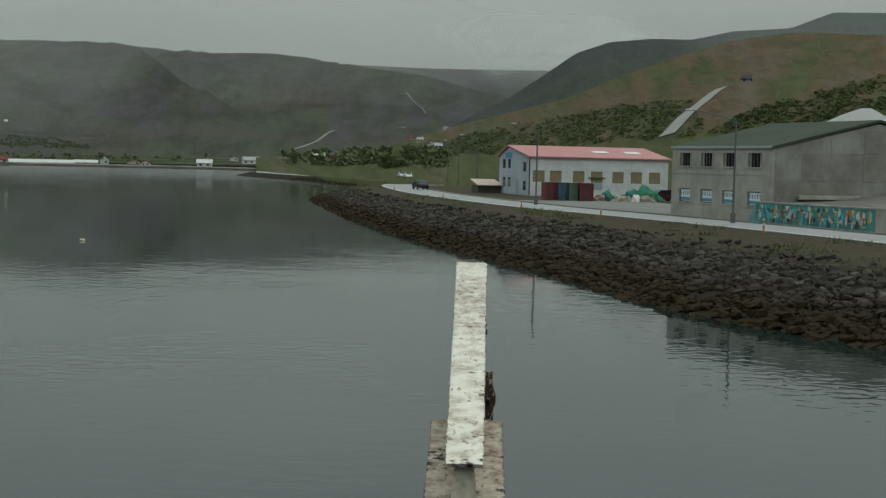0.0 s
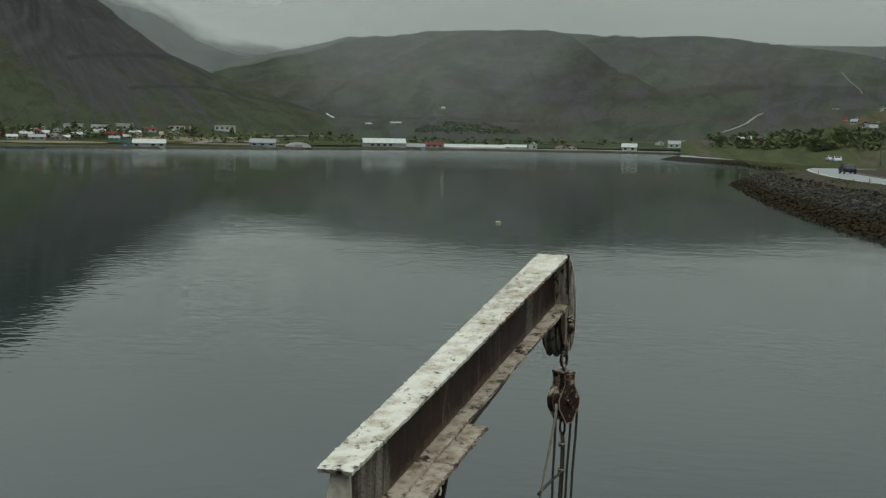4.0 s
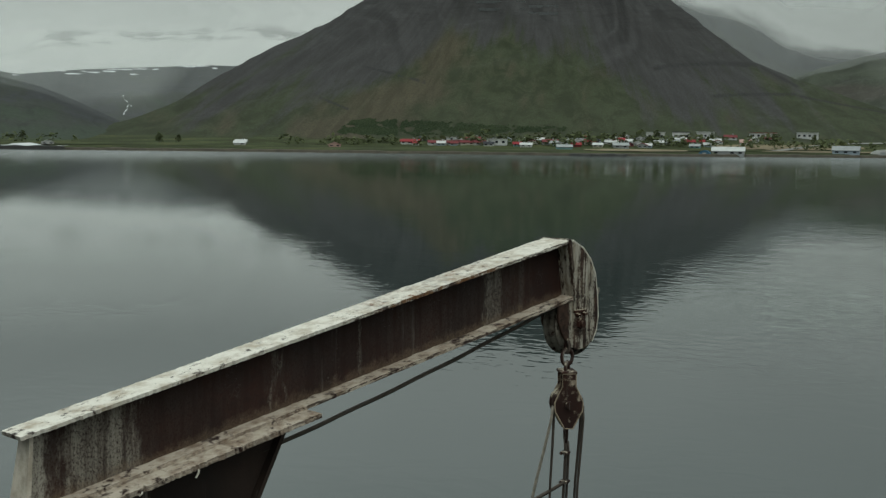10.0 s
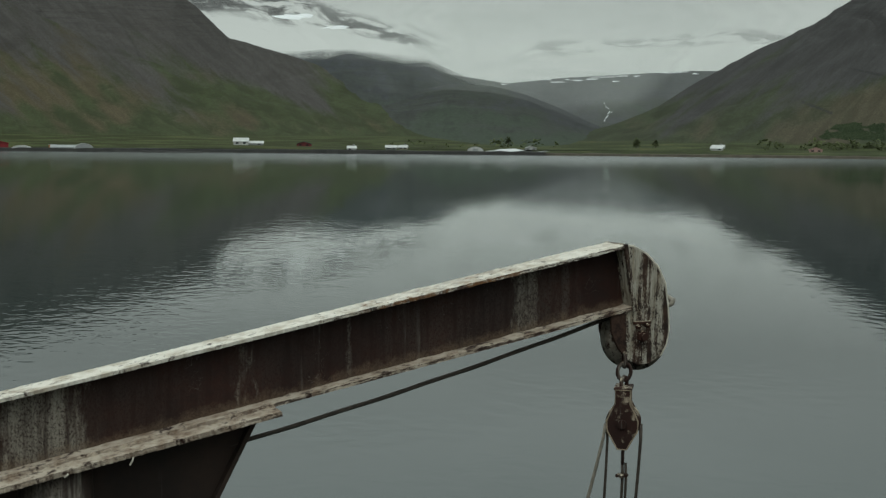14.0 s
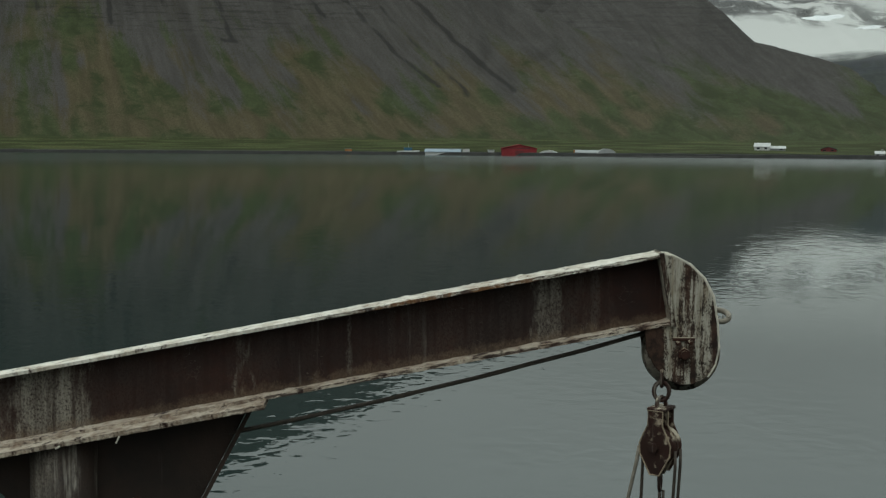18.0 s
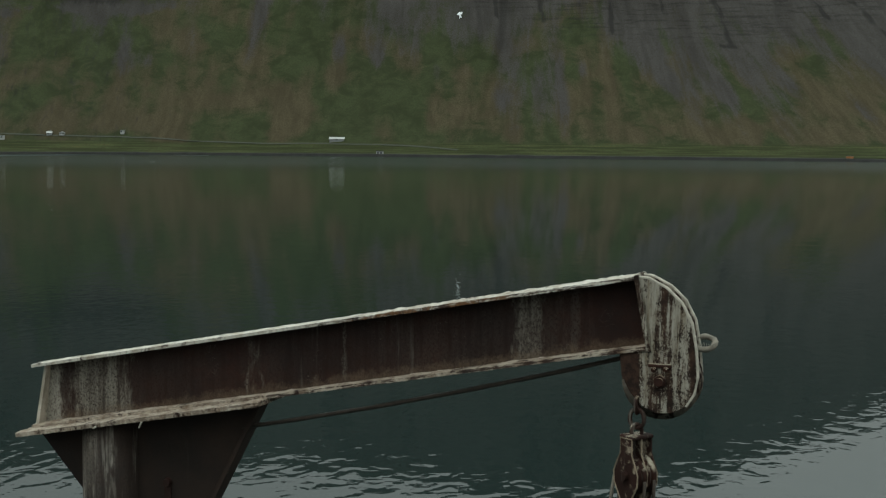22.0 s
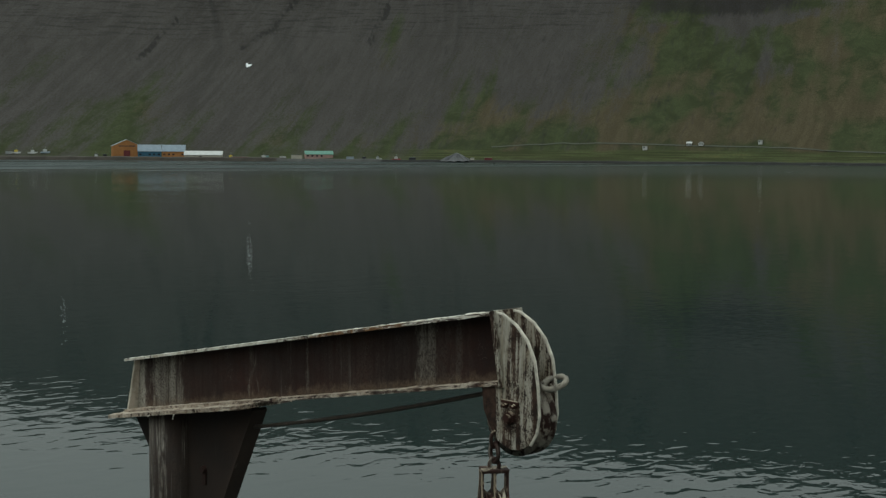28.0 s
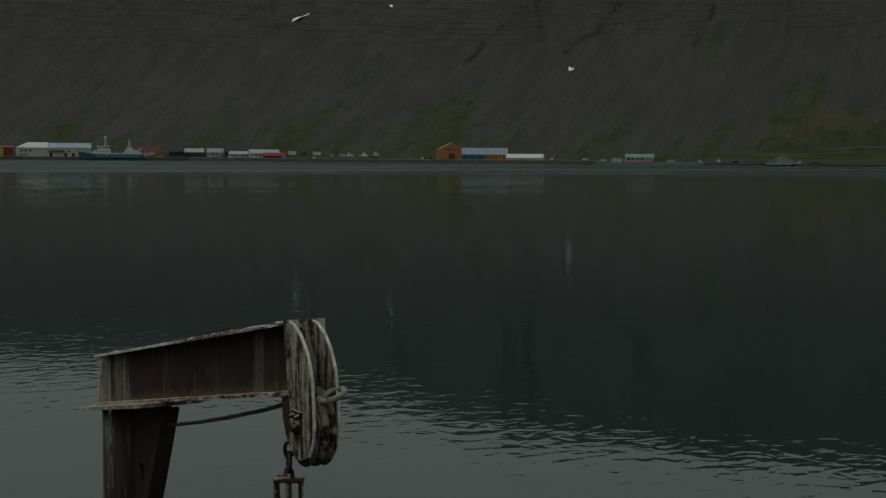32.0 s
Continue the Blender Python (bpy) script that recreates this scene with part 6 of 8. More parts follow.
house(157.34, -0.27, 0.89, 0.27, "maroon", "red", "gable")
house(127.49, 0.21, 0.19, 0.12, "white", "white", "block")
house(122.67, 0.48, 0.14, 0.09, "white", "white", "block")
house(111.77, -0.38, 0.27, 0.17, "white", "dark", "block")
house(125.62, 0.39, 0.2, 0.07, "grey", "white", "gable")
house(125.12, 0.39, 0.2, 0.07, "white", "white", "gable")
house(113.63, 0.22, 0.62, 0.13, "grey", "white", "long")


# the small houses of the village
vrng = random.Random(77)
for k in range(34):
    house(33.2 + 13.3 * (k + vrng.uniform(0.1, 0.9)) / 34, vrng.choice((-0.3, -0.24, -0.17, -0.1)), vrng.uniform(0.26, 0.46), vrng.uniform(0.14, 0.2),
          vrng.choice(("white", "white", "cream", "grey", "bluegrey", "maroon", "teal")), vrng.choice(("white", "grey", "dark", "red", "maroon", "grey")), "gable")


# ---------------------------------------------------------------- the yard across the water
def concrete(name, base, vary=0.3):
    m = mat(name, base, 0.92)
    n = N(m)
    v = n.coord("Object")
    big = n.noise(v, 0.35, 5, 0.6)
    run = n.noise(n.coord("Object", (1.0, 1.0, 0.16)), 3.4, 6, 0.7)
    seam = n.math("FRACT", n.math("MULTIPLY", n.sep(v)[2], 0.8), 0.0)
    fine = n.noise(v, 9, 4)
    dk, lt = tuple(c * (1 - vary) for c in base), tuple(c * (1 + vary * 0.6) for c in base)
    col = n.mix(n.mask(big, 0.3, 0.7), dk, lt)
    col = n.mix(n.mask(run, 0.5, 0.72, 0.0, 0.4), col, tuple(c * 0.55 for c in base))
    col = n.mix(n.mask(n.noise(v, 0.9, 6, 0.75), 0.52, 0.6, 0.0, 0.3), col, tuple(c * 1.25 for c in base))
    col = n.mix(n.mask(seam, 0.0, 0.03, 0.35, 0.0), col, tuple(c * 0.5 for c in base))
    col = n.mix(n.mask(fine, 0.4, 0.7, 0.2, 0.0), col, dk)
    n.done(col, None, n.bump(fine, 0.3, 0.02))
    return m


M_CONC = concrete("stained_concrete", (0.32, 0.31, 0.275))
# gable and back walls take a darker grey than the front
M_CONC_D = concrete("darker_concrete", (0.225, 0.22, 0.20))
M_RENDER = concrete("weathered_white_render", (0.53, 0.55, 0.55), 0.16)
M_RENDER_B = concrete("blue_grey_render", (0.36, 0.40, 0.45), 0.12)
M_GREENROOF = plain("dull_green_roof_sheet", (0.046, 0.056, 0.038), 0.9, 0, 0.2, 0.3)
M_GREENROOF.node_tree.nodes["Principled BSDF"].inputs["Specular IOR Level"].default_value = 0.15
M_PINKROOF = plain("faded_red_roof_sheet", (0.38, 0.165, 0.16), 0.7, 0, 0.1, 0.3)
M_BOARD = plain("tan_window_board", (0.20, 0.165, 0.09), 0.85, 0, 0.2, 2)
M_POSTER = plain("white_poster", (0.62, 0.66, 0.68), 0.5, 0, 0.08, 3)
M_POSTERB = plain("blue_poster_band", (0.06, 0.22, 0.33), 0.5, 0, 0.15, 3)
M_METAL = plain("galvanised_steel", (0.26, 0.27, 0.28), 0.45, 0.6, 0.15, 3)
M_TYRE = plain("tyre_rubber", (0.016, 0.016, 0.017), 0.9)
M_CARGLASS = plain("car_glass", (0.012, 0.015, 0.018), 0.08)
M_LAMPPOST = plain("dull_lamp_post_steel", (0.10, 0.105, 0.11), 0.6, 0.3, 0.15, 3)
M_LAMPLENS = plain("lamp_lens", (0.7, 0.71, 0.72), 0.3)


def slab(name, parent, lo, hi, material, bevel=0.0, label=""):
    bm = bmesh.new()
    box(bm, lo, hi, None, bevel)
    return part(name, bm, material, parent, label)


def wall_with_openings(length, height, thick, holes):
    """A wall along x (face at y = 0) with rectangular openings cut through: (x0, x1, z0, z1)."""
    xs = sorted({0.0, length, *[h[0] for h in holes], *[h[1] for h in holes]})
    zs = sorted({-1.0, height, *[h[2] for h in holes], *[h[3] for h in holes]})
    bm = bmesh.new()
    for x0, x1 in zip(xs, xs[1:]):
        for z0, z1 in zip(zs, zs[1:]):
            cx, cz = (x0 + x1) / 2, (z0 + z1) / 2
            if not any(h[0] < cx < h[1] and h[2] < cz < h[3] for h in holes):
                box(bm, (x0, 0, z0), (x1, thick, z1))
    bmesh.ops.remove_doubles(bm, verts=bm.verts[:], dist=0.001)
    inner = [f for f in bm.faces if len([g for g in bm.faces if g is not f and (g.calc_center_median() - f.calc_center_median()).length < 1e-4]) > 0]
    bmesh.ops.delete(bm, geom=inner, context="FACES")
    return bm


def concrete_store():
    b = thing("concrete_warehouse", "grey stained concrete warehouse with a dull green sheet roof", "warehouse", (17.5, 122.6, 3.0), -66.2)
    L, D, Hh, ridge = 15.6, 22.0, 6.3, 8.75
    up = [(x - 1.0, x + 1.0, 4.65, 5.85) for x in (2.3, 5.9, 9.4, 13.2)]
    lo = [(x - 0.95, x + 0.95, 1.35, 2.55) for x in (2.3, 5.9, 9.4, 13.2)]
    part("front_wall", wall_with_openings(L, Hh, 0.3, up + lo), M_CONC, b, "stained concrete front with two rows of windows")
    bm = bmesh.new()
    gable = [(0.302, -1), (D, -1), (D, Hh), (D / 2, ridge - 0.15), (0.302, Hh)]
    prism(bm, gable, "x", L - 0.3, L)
    part("side_wall", bm, M_CONC_D, b, "darker grey concrete gable wall")
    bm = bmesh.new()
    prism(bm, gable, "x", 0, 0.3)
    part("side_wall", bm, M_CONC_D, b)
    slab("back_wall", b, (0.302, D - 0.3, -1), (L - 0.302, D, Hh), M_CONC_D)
    for s, e in ((-1, -0.1), (1, D + 0.1)):
        bm = bmesh.new()
        prism(bm, [(D / 2, ridge), (D / 2, ridge + 0.22), (e, Hh + 0.13), (e, Hh - 0.09)], "x", -0.12, L + 0.12)
        part("roof", bm, M_GREENROOF, b, "dull green sheet roof slope")
    slab("fascia", b, (-0.12, -0.16, Hh - 0.06), (L + 0.12, -0.11, Hh + 0.16), PAINT_M["grey"], 0.01)
    slab("string_course", b, (0, -0.04, 3.95), (L, -0.003, 4.1), M_CONC)
    slab("corner_pilaster", b, (L - 0.5, -0.06, -0.5), (L + 0.03, -0.003, Hh - 0.3), M_CONC)
    for x0, x1, z0, z1 in up:
        w = new("window")
        w.parent = b
        slab("sill", w, (x0 - 0.1, -0.08, z0 - 0.12), (x1 + 0.1, 0.1, z0 - 0.003), M_CONC)
        slab("pane", w, (x0, 0.2, z0), (x1, 0.24, z1), M_PANE)
        for k in range(4):
            x = x0 + (x1 - x0) * (0.14 + 0.24 * k)
            slab("mullion", w, (x - 0.05, 0.06, z0), (x + 0.05, 0.16, z1), M_WOODDARK if k % 3 else PAINT_M["grey"])
    for x0, x1, z0, z1 in lo:
        w = new("window")
        w.parent = b
        slab("sill", w, (x0 - 0.1, -0.08, z0 - 0.12), (x1 + 0.1, 0.1, z0 - 0.003), M_CONC)
        slab("pane", w, (x0, 0.2, z0), (x1, 0.24, z1), M_PANE)
        slab("poster", w, (x0 + 0.08, 0.15, z0 + 0.06), (x1 - 0.08, 0.17, z1 - 0.08), M_POSTER, 0, "white poster behind the glass")
        slab("poster_band", w, (x0 + 0.1, 0.13, z0 + 0.12), (x1 - 0.1, 0.146, z0 + 0.42), M_POSTERB, 0, "blue band on the poster")
        for k in range(5):
            x = x0 + 0.2 + k * (x1 - x0 - 0.4) / 4
            slab("poster_bar", w, (x - 0.07, 0.12, z0 + 0.62), (x + 0.07, 0.146, z0 + 0.95), M_POSTERB if k % 2 else PAINT_M["bluegrey"])
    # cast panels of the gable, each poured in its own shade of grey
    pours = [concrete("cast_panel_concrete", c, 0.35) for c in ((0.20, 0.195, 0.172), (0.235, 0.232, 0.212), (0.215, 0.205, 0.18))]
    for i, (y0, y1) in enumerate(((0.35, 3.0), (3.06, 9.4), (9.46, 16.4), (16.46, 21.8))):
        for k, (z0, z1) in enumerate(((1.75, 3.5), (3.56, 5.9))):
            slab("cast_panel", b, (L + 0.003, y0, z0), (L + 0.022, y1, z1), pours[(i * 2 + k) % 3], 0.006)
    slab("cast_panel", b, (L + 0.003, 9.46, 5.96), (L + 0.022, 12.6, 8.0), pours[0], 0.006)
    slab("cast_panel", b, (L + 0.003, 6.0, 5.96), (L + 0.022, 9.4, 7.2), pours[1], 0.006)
    slab("ledge", b, (L + 0.024, 2.6, 2.0), (L + 0.4, 9.0, 2.35), M_CONC, 0.03, "pale weathered concrete ledge")
    # lower annex and ramp behind the painted wall
    a = thing("loading_ramp", "grey concrete loading ramp beside the warehouse", "ramp", (17.5, 122.6, 3.0), -66.2)
    bm = bmesh.new()
    prism(bm, [(0.6, -1), (26, -1), (26, 2.9), (14, 2.7), (6, 1.9), (0.6, 1.7)], "x", 15.75, 40)
    part("retaining_block", bm, concrete("earth_stained_concrete", (0.12, 0.112, 0.098)), a)
    bm = bmesh.new()
    prism(bm, [(16.5, 1.9), (24, 1.8), (40, 3.4), (40, 3.7), (24, 2.1), (16.5, 2.0)], "y", 9, 9.5)
    part("parapet", bm, M_CONC, a)


concrete_store()


def painted_wall():
    b = thing("mural_wall", "low concrete wall painted with a bright teal and orange mural", "wall", (22.3, 109.5, 3.0), -66.2)
    slab("wall", b, (0.9, 0, -0.5), (34, 0.25, 1.72), M_CONC)
    bm = bmesh.new()
    prism(bm, [(-0.6, -0.5), (0.898, -0.5), (0.898, 1.72)], "y", 0.0, 0.25)
    part("sloped_end", bm, PAINT_M["teal"], b)
    slab("coping", b, (0.88, -0.05, 1.723), (34, 0.3, 1.82), M_CONC)
    slab("mural_ground", b, (0.91, -0.012, 0.05), (15.8, -0.003, 1.70), plain("teal_mural_paint", (0.045, 0.19, 0.18), 0.7, 0, 0.55, 1.2), 0, "dark teal painted ground")
    rng = random.Random(5)
    cols = [(0.05, 0.32, 0.42), (0.50, 0.40, 0.27), (0.02, 0.03, 0.035), (0.30, 0.15, 0.05), (0.35, 0.34, 0.32), (0.03, 0.17, 0.14), (0.10, 0.05, 0.03), (0.10, 0.33, 0.42), (0.33, 0.17, 0.14), (0.33, 0.26, 0.06), (0.48, 0.47, 0.44), (0.45, 0.44, 0.40), (0.09, 0.27, 0.26), (0.07, 0.23, 0.22)]
    mats = [plain("mural_paint", c, 0.7, 0, 0.35, 5) for c in cols]
    for j in range(230):
        # overlapping figures and splashes of paint
        x, z = rng.uniform(1.3, 15.4), rng.uniform(0.3, 1.5)
        w, h = rng.uniform(0.06, 0.28), rng.uniform(0.08, 0.5)
        h = min(h, z - 0.08, 1.66 - z)
        pts = []
        for k in range(11):
            a = 2 * math.pi * k / 11
            q = rng.uniform(0.55, 1.1)
            pts.append((x + w * math.cos(a) * q, z + h * math.sin(a) * min(1, q)))
        bm = bmesh.new()
        lay = -0.016 - 0.0018 * (j % 24)
        prism(bm, pts, "y", lay - 0.001, lay)
        part("painted_shape", bm, rng.choice(mats), b)


painted_wall()


def white_works():
    b = thing("white_workshop", "weathered white workshop with a faded red sheet roof", "workshop", (6.2, 186.7, 3.1), 18)
    L, D, Hh, ridge, ry = 21.6, 14.0, 5.4, 7.0, 9.6
    cs = [f * L for f in (0.06, 0.18, 0.345, 0.475, 0.63, 0.765, 0.90)]
    holes = [(c - 0.9, c + 0.9, 1.85, 3.5) for c in cs]
    part("front_wall", wall_with_openings(L, Hh, 0.25, holes), M_RENDER, b, "weathered white rendered front")
    for c in cs:
        slab("window_board", b, (c - 0.9, 0.08, 1.85), (c + 0.9, 0.13, 3.5), M_BOARD, 0, "tan boarded-up window")
    slab("door", b, (cs[3] - 0.9, -0.03, 0.9), (cs[3] + 0.9, 0.05, 1.84), PAINT_M["bluegrey"])
    slab("ledge", b, (cs[3] - 1.3, -0.2, 2.55), (cs[3] + 1.3, -0.01, 2.65), M_WOODDARK)
    for x, m in ((0.0, M_RENDER_B), (L - 0.25, M_RENDER)):
        bm = bmesh.new()
        prism(bm, [(0.252, -1), (D, -1), (D, Hh), (ry, ridge - 0.15), (0.252, Hh)], "x", x, x + 0.25)
        part("gable_wall", bm, m, b, "blue-grey gable wall" if x == 0 else "")
    slab("back_wall", b, (0.252, D - 0.25, -1), (L - 0.252, D, Hh), M_RENDER)
    for y, e in ((-0.3, Hh - 0.06), (D + 0.3, Hh - 0.08)):
        bm = bmesh.new()
        prism(bm, [(ry, ridge), (ry, ridge + 0.18), (y, e + 0.18), (y, e)], "x", -0.35, L + 0.35)
        part("roof", bm, M_PINKROOF, b, "faded red sheet roof slope")
    for x0, x1 in ((11.3, 13.7), (16.4, 18.8)):
        bm = bmesh.new()
        q = [(3.6, Hh + (ridge - Hh) * 0.40 + 0.17), (5.0, Hh + (ridge - Hh) * 0.545 + 0.17)]
        prism(bm, [(q[0][0], q[0][1]), (q[1][0], q[1][1]), (q[1][0], q[1][1] + 0.06), (q[0][0], q[0][1] + 0.06)], "x", x0, x1)
        part("skylight", bm, M_POSTER, b, "pale roof light")
    for y, z in ((11.6, 3.7), (9.2, 3.7), (11.6, 1.0), (9.2, 1.0), (2.4, 3.3), (2.4, 0.6)):
        slab("window", b, (-0.05, y - 0.55, z), (-0.003, y + 0.55, z + 1.35), M_PANE)
    slab("sign", b, (-0.06, 8.2, 5.2), (-0.003, 11.0, 6.1), M_POSTERB, 0, "plain blue sign board")
    slab("door", b, (-0.06, 5.0, 0.0), (-0.003, 6.2, 2.1), PAINT_M["bluegrey"])
    slab("downpipe", b, (-0.12, 0.1, 0), (-0.004, 0.25, Hh), M_WOODDARK)


white_works()


def container(x, y, turn, w, color, label):
    b = thing("shipping_container", label, "container", (x, y, 3.05), turn, "containers by the workshop")
    m = plain("container_paint", color, 0.6, 0, 0.25, 1.5)
    bm = bmesh.new()
    n, h = int(w / 0.22), 2.2
    front = []
    for k in range(n + 1):
        front.append((-w / 2 + w * k / n, -1.2 + (0.05 if k % 2 else 0)))
    prism(bm, front + [(w / 2, 1.2), (-w / 2, 1.2)], "z", 0.1, h - 0.08)
    part("body", bm, m, b)
    slab("top_rail", b, (-w / 2 - 0.02, -1.24, h - 0.077), (w / 2 + 0.02, 1.24, h + 0.02), m, 0.01)
    slab("bottom_rail", b, (-w / 2 - 0.02, -1.24, 0.0), (w / 2 + 0.02, 1.24, 0.097), m, 0.01)
    for s in (-1, 1):
        slab("corner_post", b, (s * w / 2 - 0.08, -1.25, 0.1), (s * w / 2 + 0.08, -1.21, h - 0.08), m)


container(7.9, 164.0, 12, 1.45, (0.10, 0.020, 0.022), "dark red corrugated shipping container")
container(9.35, 163.6, 12, 1.1, (0.035, 0.075, 0.105), "dull blue corrugated shipping container")
container(10.6, 163.3, 12, 0.95, (0.06, 0.105, 0.07), "dull green corrugated shipping container")
container(12.2, 162.9, 12, 1.6, (0.075, 0.016, 0.018), "maroon corrugated shipping container")


def heap(name, x, y, w, d, h, color, label, category, seed):
    bm = bmesh.new()
    bmesh.ops.create_icosphere(bm, subdivisions=3, radius=1)
    for v in bm.verts:
        k = 1 + 0.5 * noise.fractal(v.co * 1.7 + Vector((seed, 0, 0)), 0.8, 2, 4)
        v.co = Vector((v.co.x * w / 2 * k, v.co.y * d / 2 * k, max(-0.1, v.co.z) * h * k))
    bmesh.ops.translate(bm, verts=bm.verts[:], vec=(x, y, 3.05))
    tagged(part(name, bm, plain("heap_cloth", color, 0.95, 0, 0.5, 2.5, 0.5), None, "", True), label, category, group="goods in the yard")


# the ones named tarpaulin are heaps of pale sacks
heap("tarpaulin", 14.2, 164, 1.8, 1.6, 0.8, (0.25, 0.19, 0.15), "low heap of pale brown sacks", "tarpaulin", 6)
heap("fishing_net", 15.4, 165, 2.0, 2, 1.2, (0.03, 0.13, 0.09), "bunched green fishing net on the gravel", "fishing net", 1)
heap("tarpaulin", 17.0, 163, 2.4, 2, 0.8, (0.28, 0.24, 0.20), "low heap of pale brown sacks", "tarpaulin", 2)
heap("fishing_net", 18.4, 166, 2.6, 2, 1.3, (0.025, 0.13, 0.10), "bunched green fishing net on the gravel", "fishing net", 3)
heap("fishing_net", 20.2, 166, 2.8, 2, 1.7, (0.03, 0.14, 0.09), "bunched green fishing net on the gravel", "fishing net", 4)
heap("bulk_bag", 18.6, 162, 1.0, 1, 0.9, (0.50, 0.48, 0.45), "white woven bulk bag in the yard", "bag", 5)
heap("tarpaulin", 19.9, 163, 2.2, 1.4, 0.7, (0.22, 0.19, 0.15), "low heap of pale brown sacks", "tarpaulin", 7)
heap("fishing_net", 21.6, 167, 2.0, 2, 1.1, (0.03, 0.12, 0.08), "bunched green fishing net on the gravel", "fishing net", 8)


def shed_small():
    b = thing("boat_shed", "low dark shed with a pale pink roof", "shed", (-0.1, 200, 3.0), 16)
    slab("wall", b, (-1.8, -1.8, -0.5), (1.8, 1.8, 1.1), M_WOODDARK)
    bm = bmesh.new()
    prism(bm, [(-2.2, 1.05), (2.1, 1.9), (2.1, 2.02), (-2.2, 1.17)], "x", -1.95, 1.95)
    part("roof", bm, plain("pale_pink_roof", (0.46, 0.35, 0.30), 0.8), b, "pale pink sheet roof")


shed_small()


def car(x, y, turn, color, label, group="cars on the shore road"):
    b = thing("car", label, "car", (x, y, level(x, y) + 0.07), turn, group)
    m = mat("car_paint", color, 0.25)
    prof = [(-2.1, 0.28), (-2.12, 0.75), (-1.95, 0.95), (-1.55, 1.0), (-1.05, 1.45), (0.55, 1.47), (1.15, 0.98), (1.95, 0.82), (2.12, 0.62), (2.12, 0.28)]
    bm = bmesh.new()
    prism(bm, prof, "x", -0.86, 0.86)
    bmesh.ops.bevel(bm, geom=bm.edges[:], offset=0.06, segments=2, affect="EDGES")
    part("body", bm, m, b)
    bm = bmesh.new()
    prism(bm, [(-1.42, 1.02), (-1.02, 1.40), (0.5, 1.41), (0.98, 1.02)], "x", -0.885, 0.885)
    part("side_windows", bm, M_CARGLASS, b)
    for a in ([(-1.58, 1.01), (-1.1, 1.44), (-1.06, 1.40), (-1.5, 0.99)], [(1.14, 1.03), (0.58, 1.46), (0.55, 1.42), (1.1, 1.0)]):
        bm = bmesh.new()
        prism(bm, a, "x", -0.7, 0.7)
        part("windscreen", bm, M_CARGLASS, b)
    for yy in (-1.32, 1.32):
        for s in (-1, 1):
            bm = bmesh.new()
            disc(bm, (s * 0.80, yy, 0.32), (1, 0, 0), 0.32, 0.2, None, 20)
            wh = part("wheel", bm, M_TYRE, b)
            bm = bmesh.new()
            disc(bm, (s * 0.905, yy, 0.32), (1, 0, 0), 0.19, 0.02, None, 14)
            part("rim", bm, M_METAL, wh)
    for s in (-1, 1):
        slab("headlight", b, (s * 0.62 - 0.17, 2.06, 0.62), (s * 0.62 + 0.17, 2.13, 0.76), M_LAMPLENS, 0.02)
        slab("tail_light", b, (s * 0.66 - 0.13, -2.14, 0.74), (s * 0.66 + 0.13, -2.07, 0.9), PAINT_M["red"], 0.02)


car(-10.5, 206, 17, (0.012, 0.016, 0.028), "dark blue car driving along the shore road")
car(22.6, 168, 112, (0.045, 0.010, 0.014), "dark red car parked in the yard", "cars in the yard")
car(-20.5, 338, 195, (0.55, 0.55, 0.54), "white car on the shore road")
car(-23.0, 352, 197, (0.55, 0.55, 0.54), "white car on the shore road")


def street_lamp(x, y, h, arm, turn):
    z = level(x, y)
    b = thing("street_lamp", "galvanised steel street lamp with a long arm beside the road", "street lamp", (x, y, z), turn, "street lamps of the shore road")
    bm = bmesh.new()
    tube(bm, [(0, 0, -0.3), (0, 0, h * 0.5), (0, 0, h)], 0.085, 10)
    part("pole", bm, M_LAMPPOST, b)
    slab("base", b, (-0.18, -0.18, 0), (0.18, 0.18, 0.9), M_LAMPPOST, 0.04)
    bm = bmesh.new()
    tube(bm, [(0, 0, h - 0.1), (-arm * 0.3, 0, h + 0.35), (-arm * 0.8, 0, h + 0.75), (-arm, 0, h + 0.8)], 0.04, 8)
    part("arm", bm, M_LAMPPOST, b)
    slab("lantern", b, (-arm - 0.6, -0.13, h + 0.75), (-arm, 0.13, h + 0.9), plain("lantern_housing", (0.34, 0.345, 0.35), 0.45), 0.05, "pale grey lantern head")


street_lamp(20.1, 105.0, 8.3, 3.7, 10)
street_lamp(5.4, 141.0, 8.0, 2.4, 14)
street_lamp(-1.6, 205.0, 8.0, 2.4, 16)
street_lamp(-5.8, 262.0, 8.0, 2.4, 16)
street_lamp(-9.0, 300.0, 8.0, 2.4, 16)


def marker(x, y):
    b = thing("marker_post", "short orange plastic road marker post", "post", (x, y, level(x, y)), 0, "marker posts of the shore road")
    bm = bmesh.new()
    tube(bm, [(0, 0, -0.2), (0, 0, 0.72)], 0.07, 8)
    part("stake", bm, PAINT_M["orange"], b)
    slab("reflector", b, (-0.075, -0.08, 0.5), (0.075, -0.06, 0.62), PAINT_M["white"])


for i in (57, 64, 70, 76, 82, 48):
    p = bank(i, LINE[i].z - 0.7)
    marker(p.x, p.y)


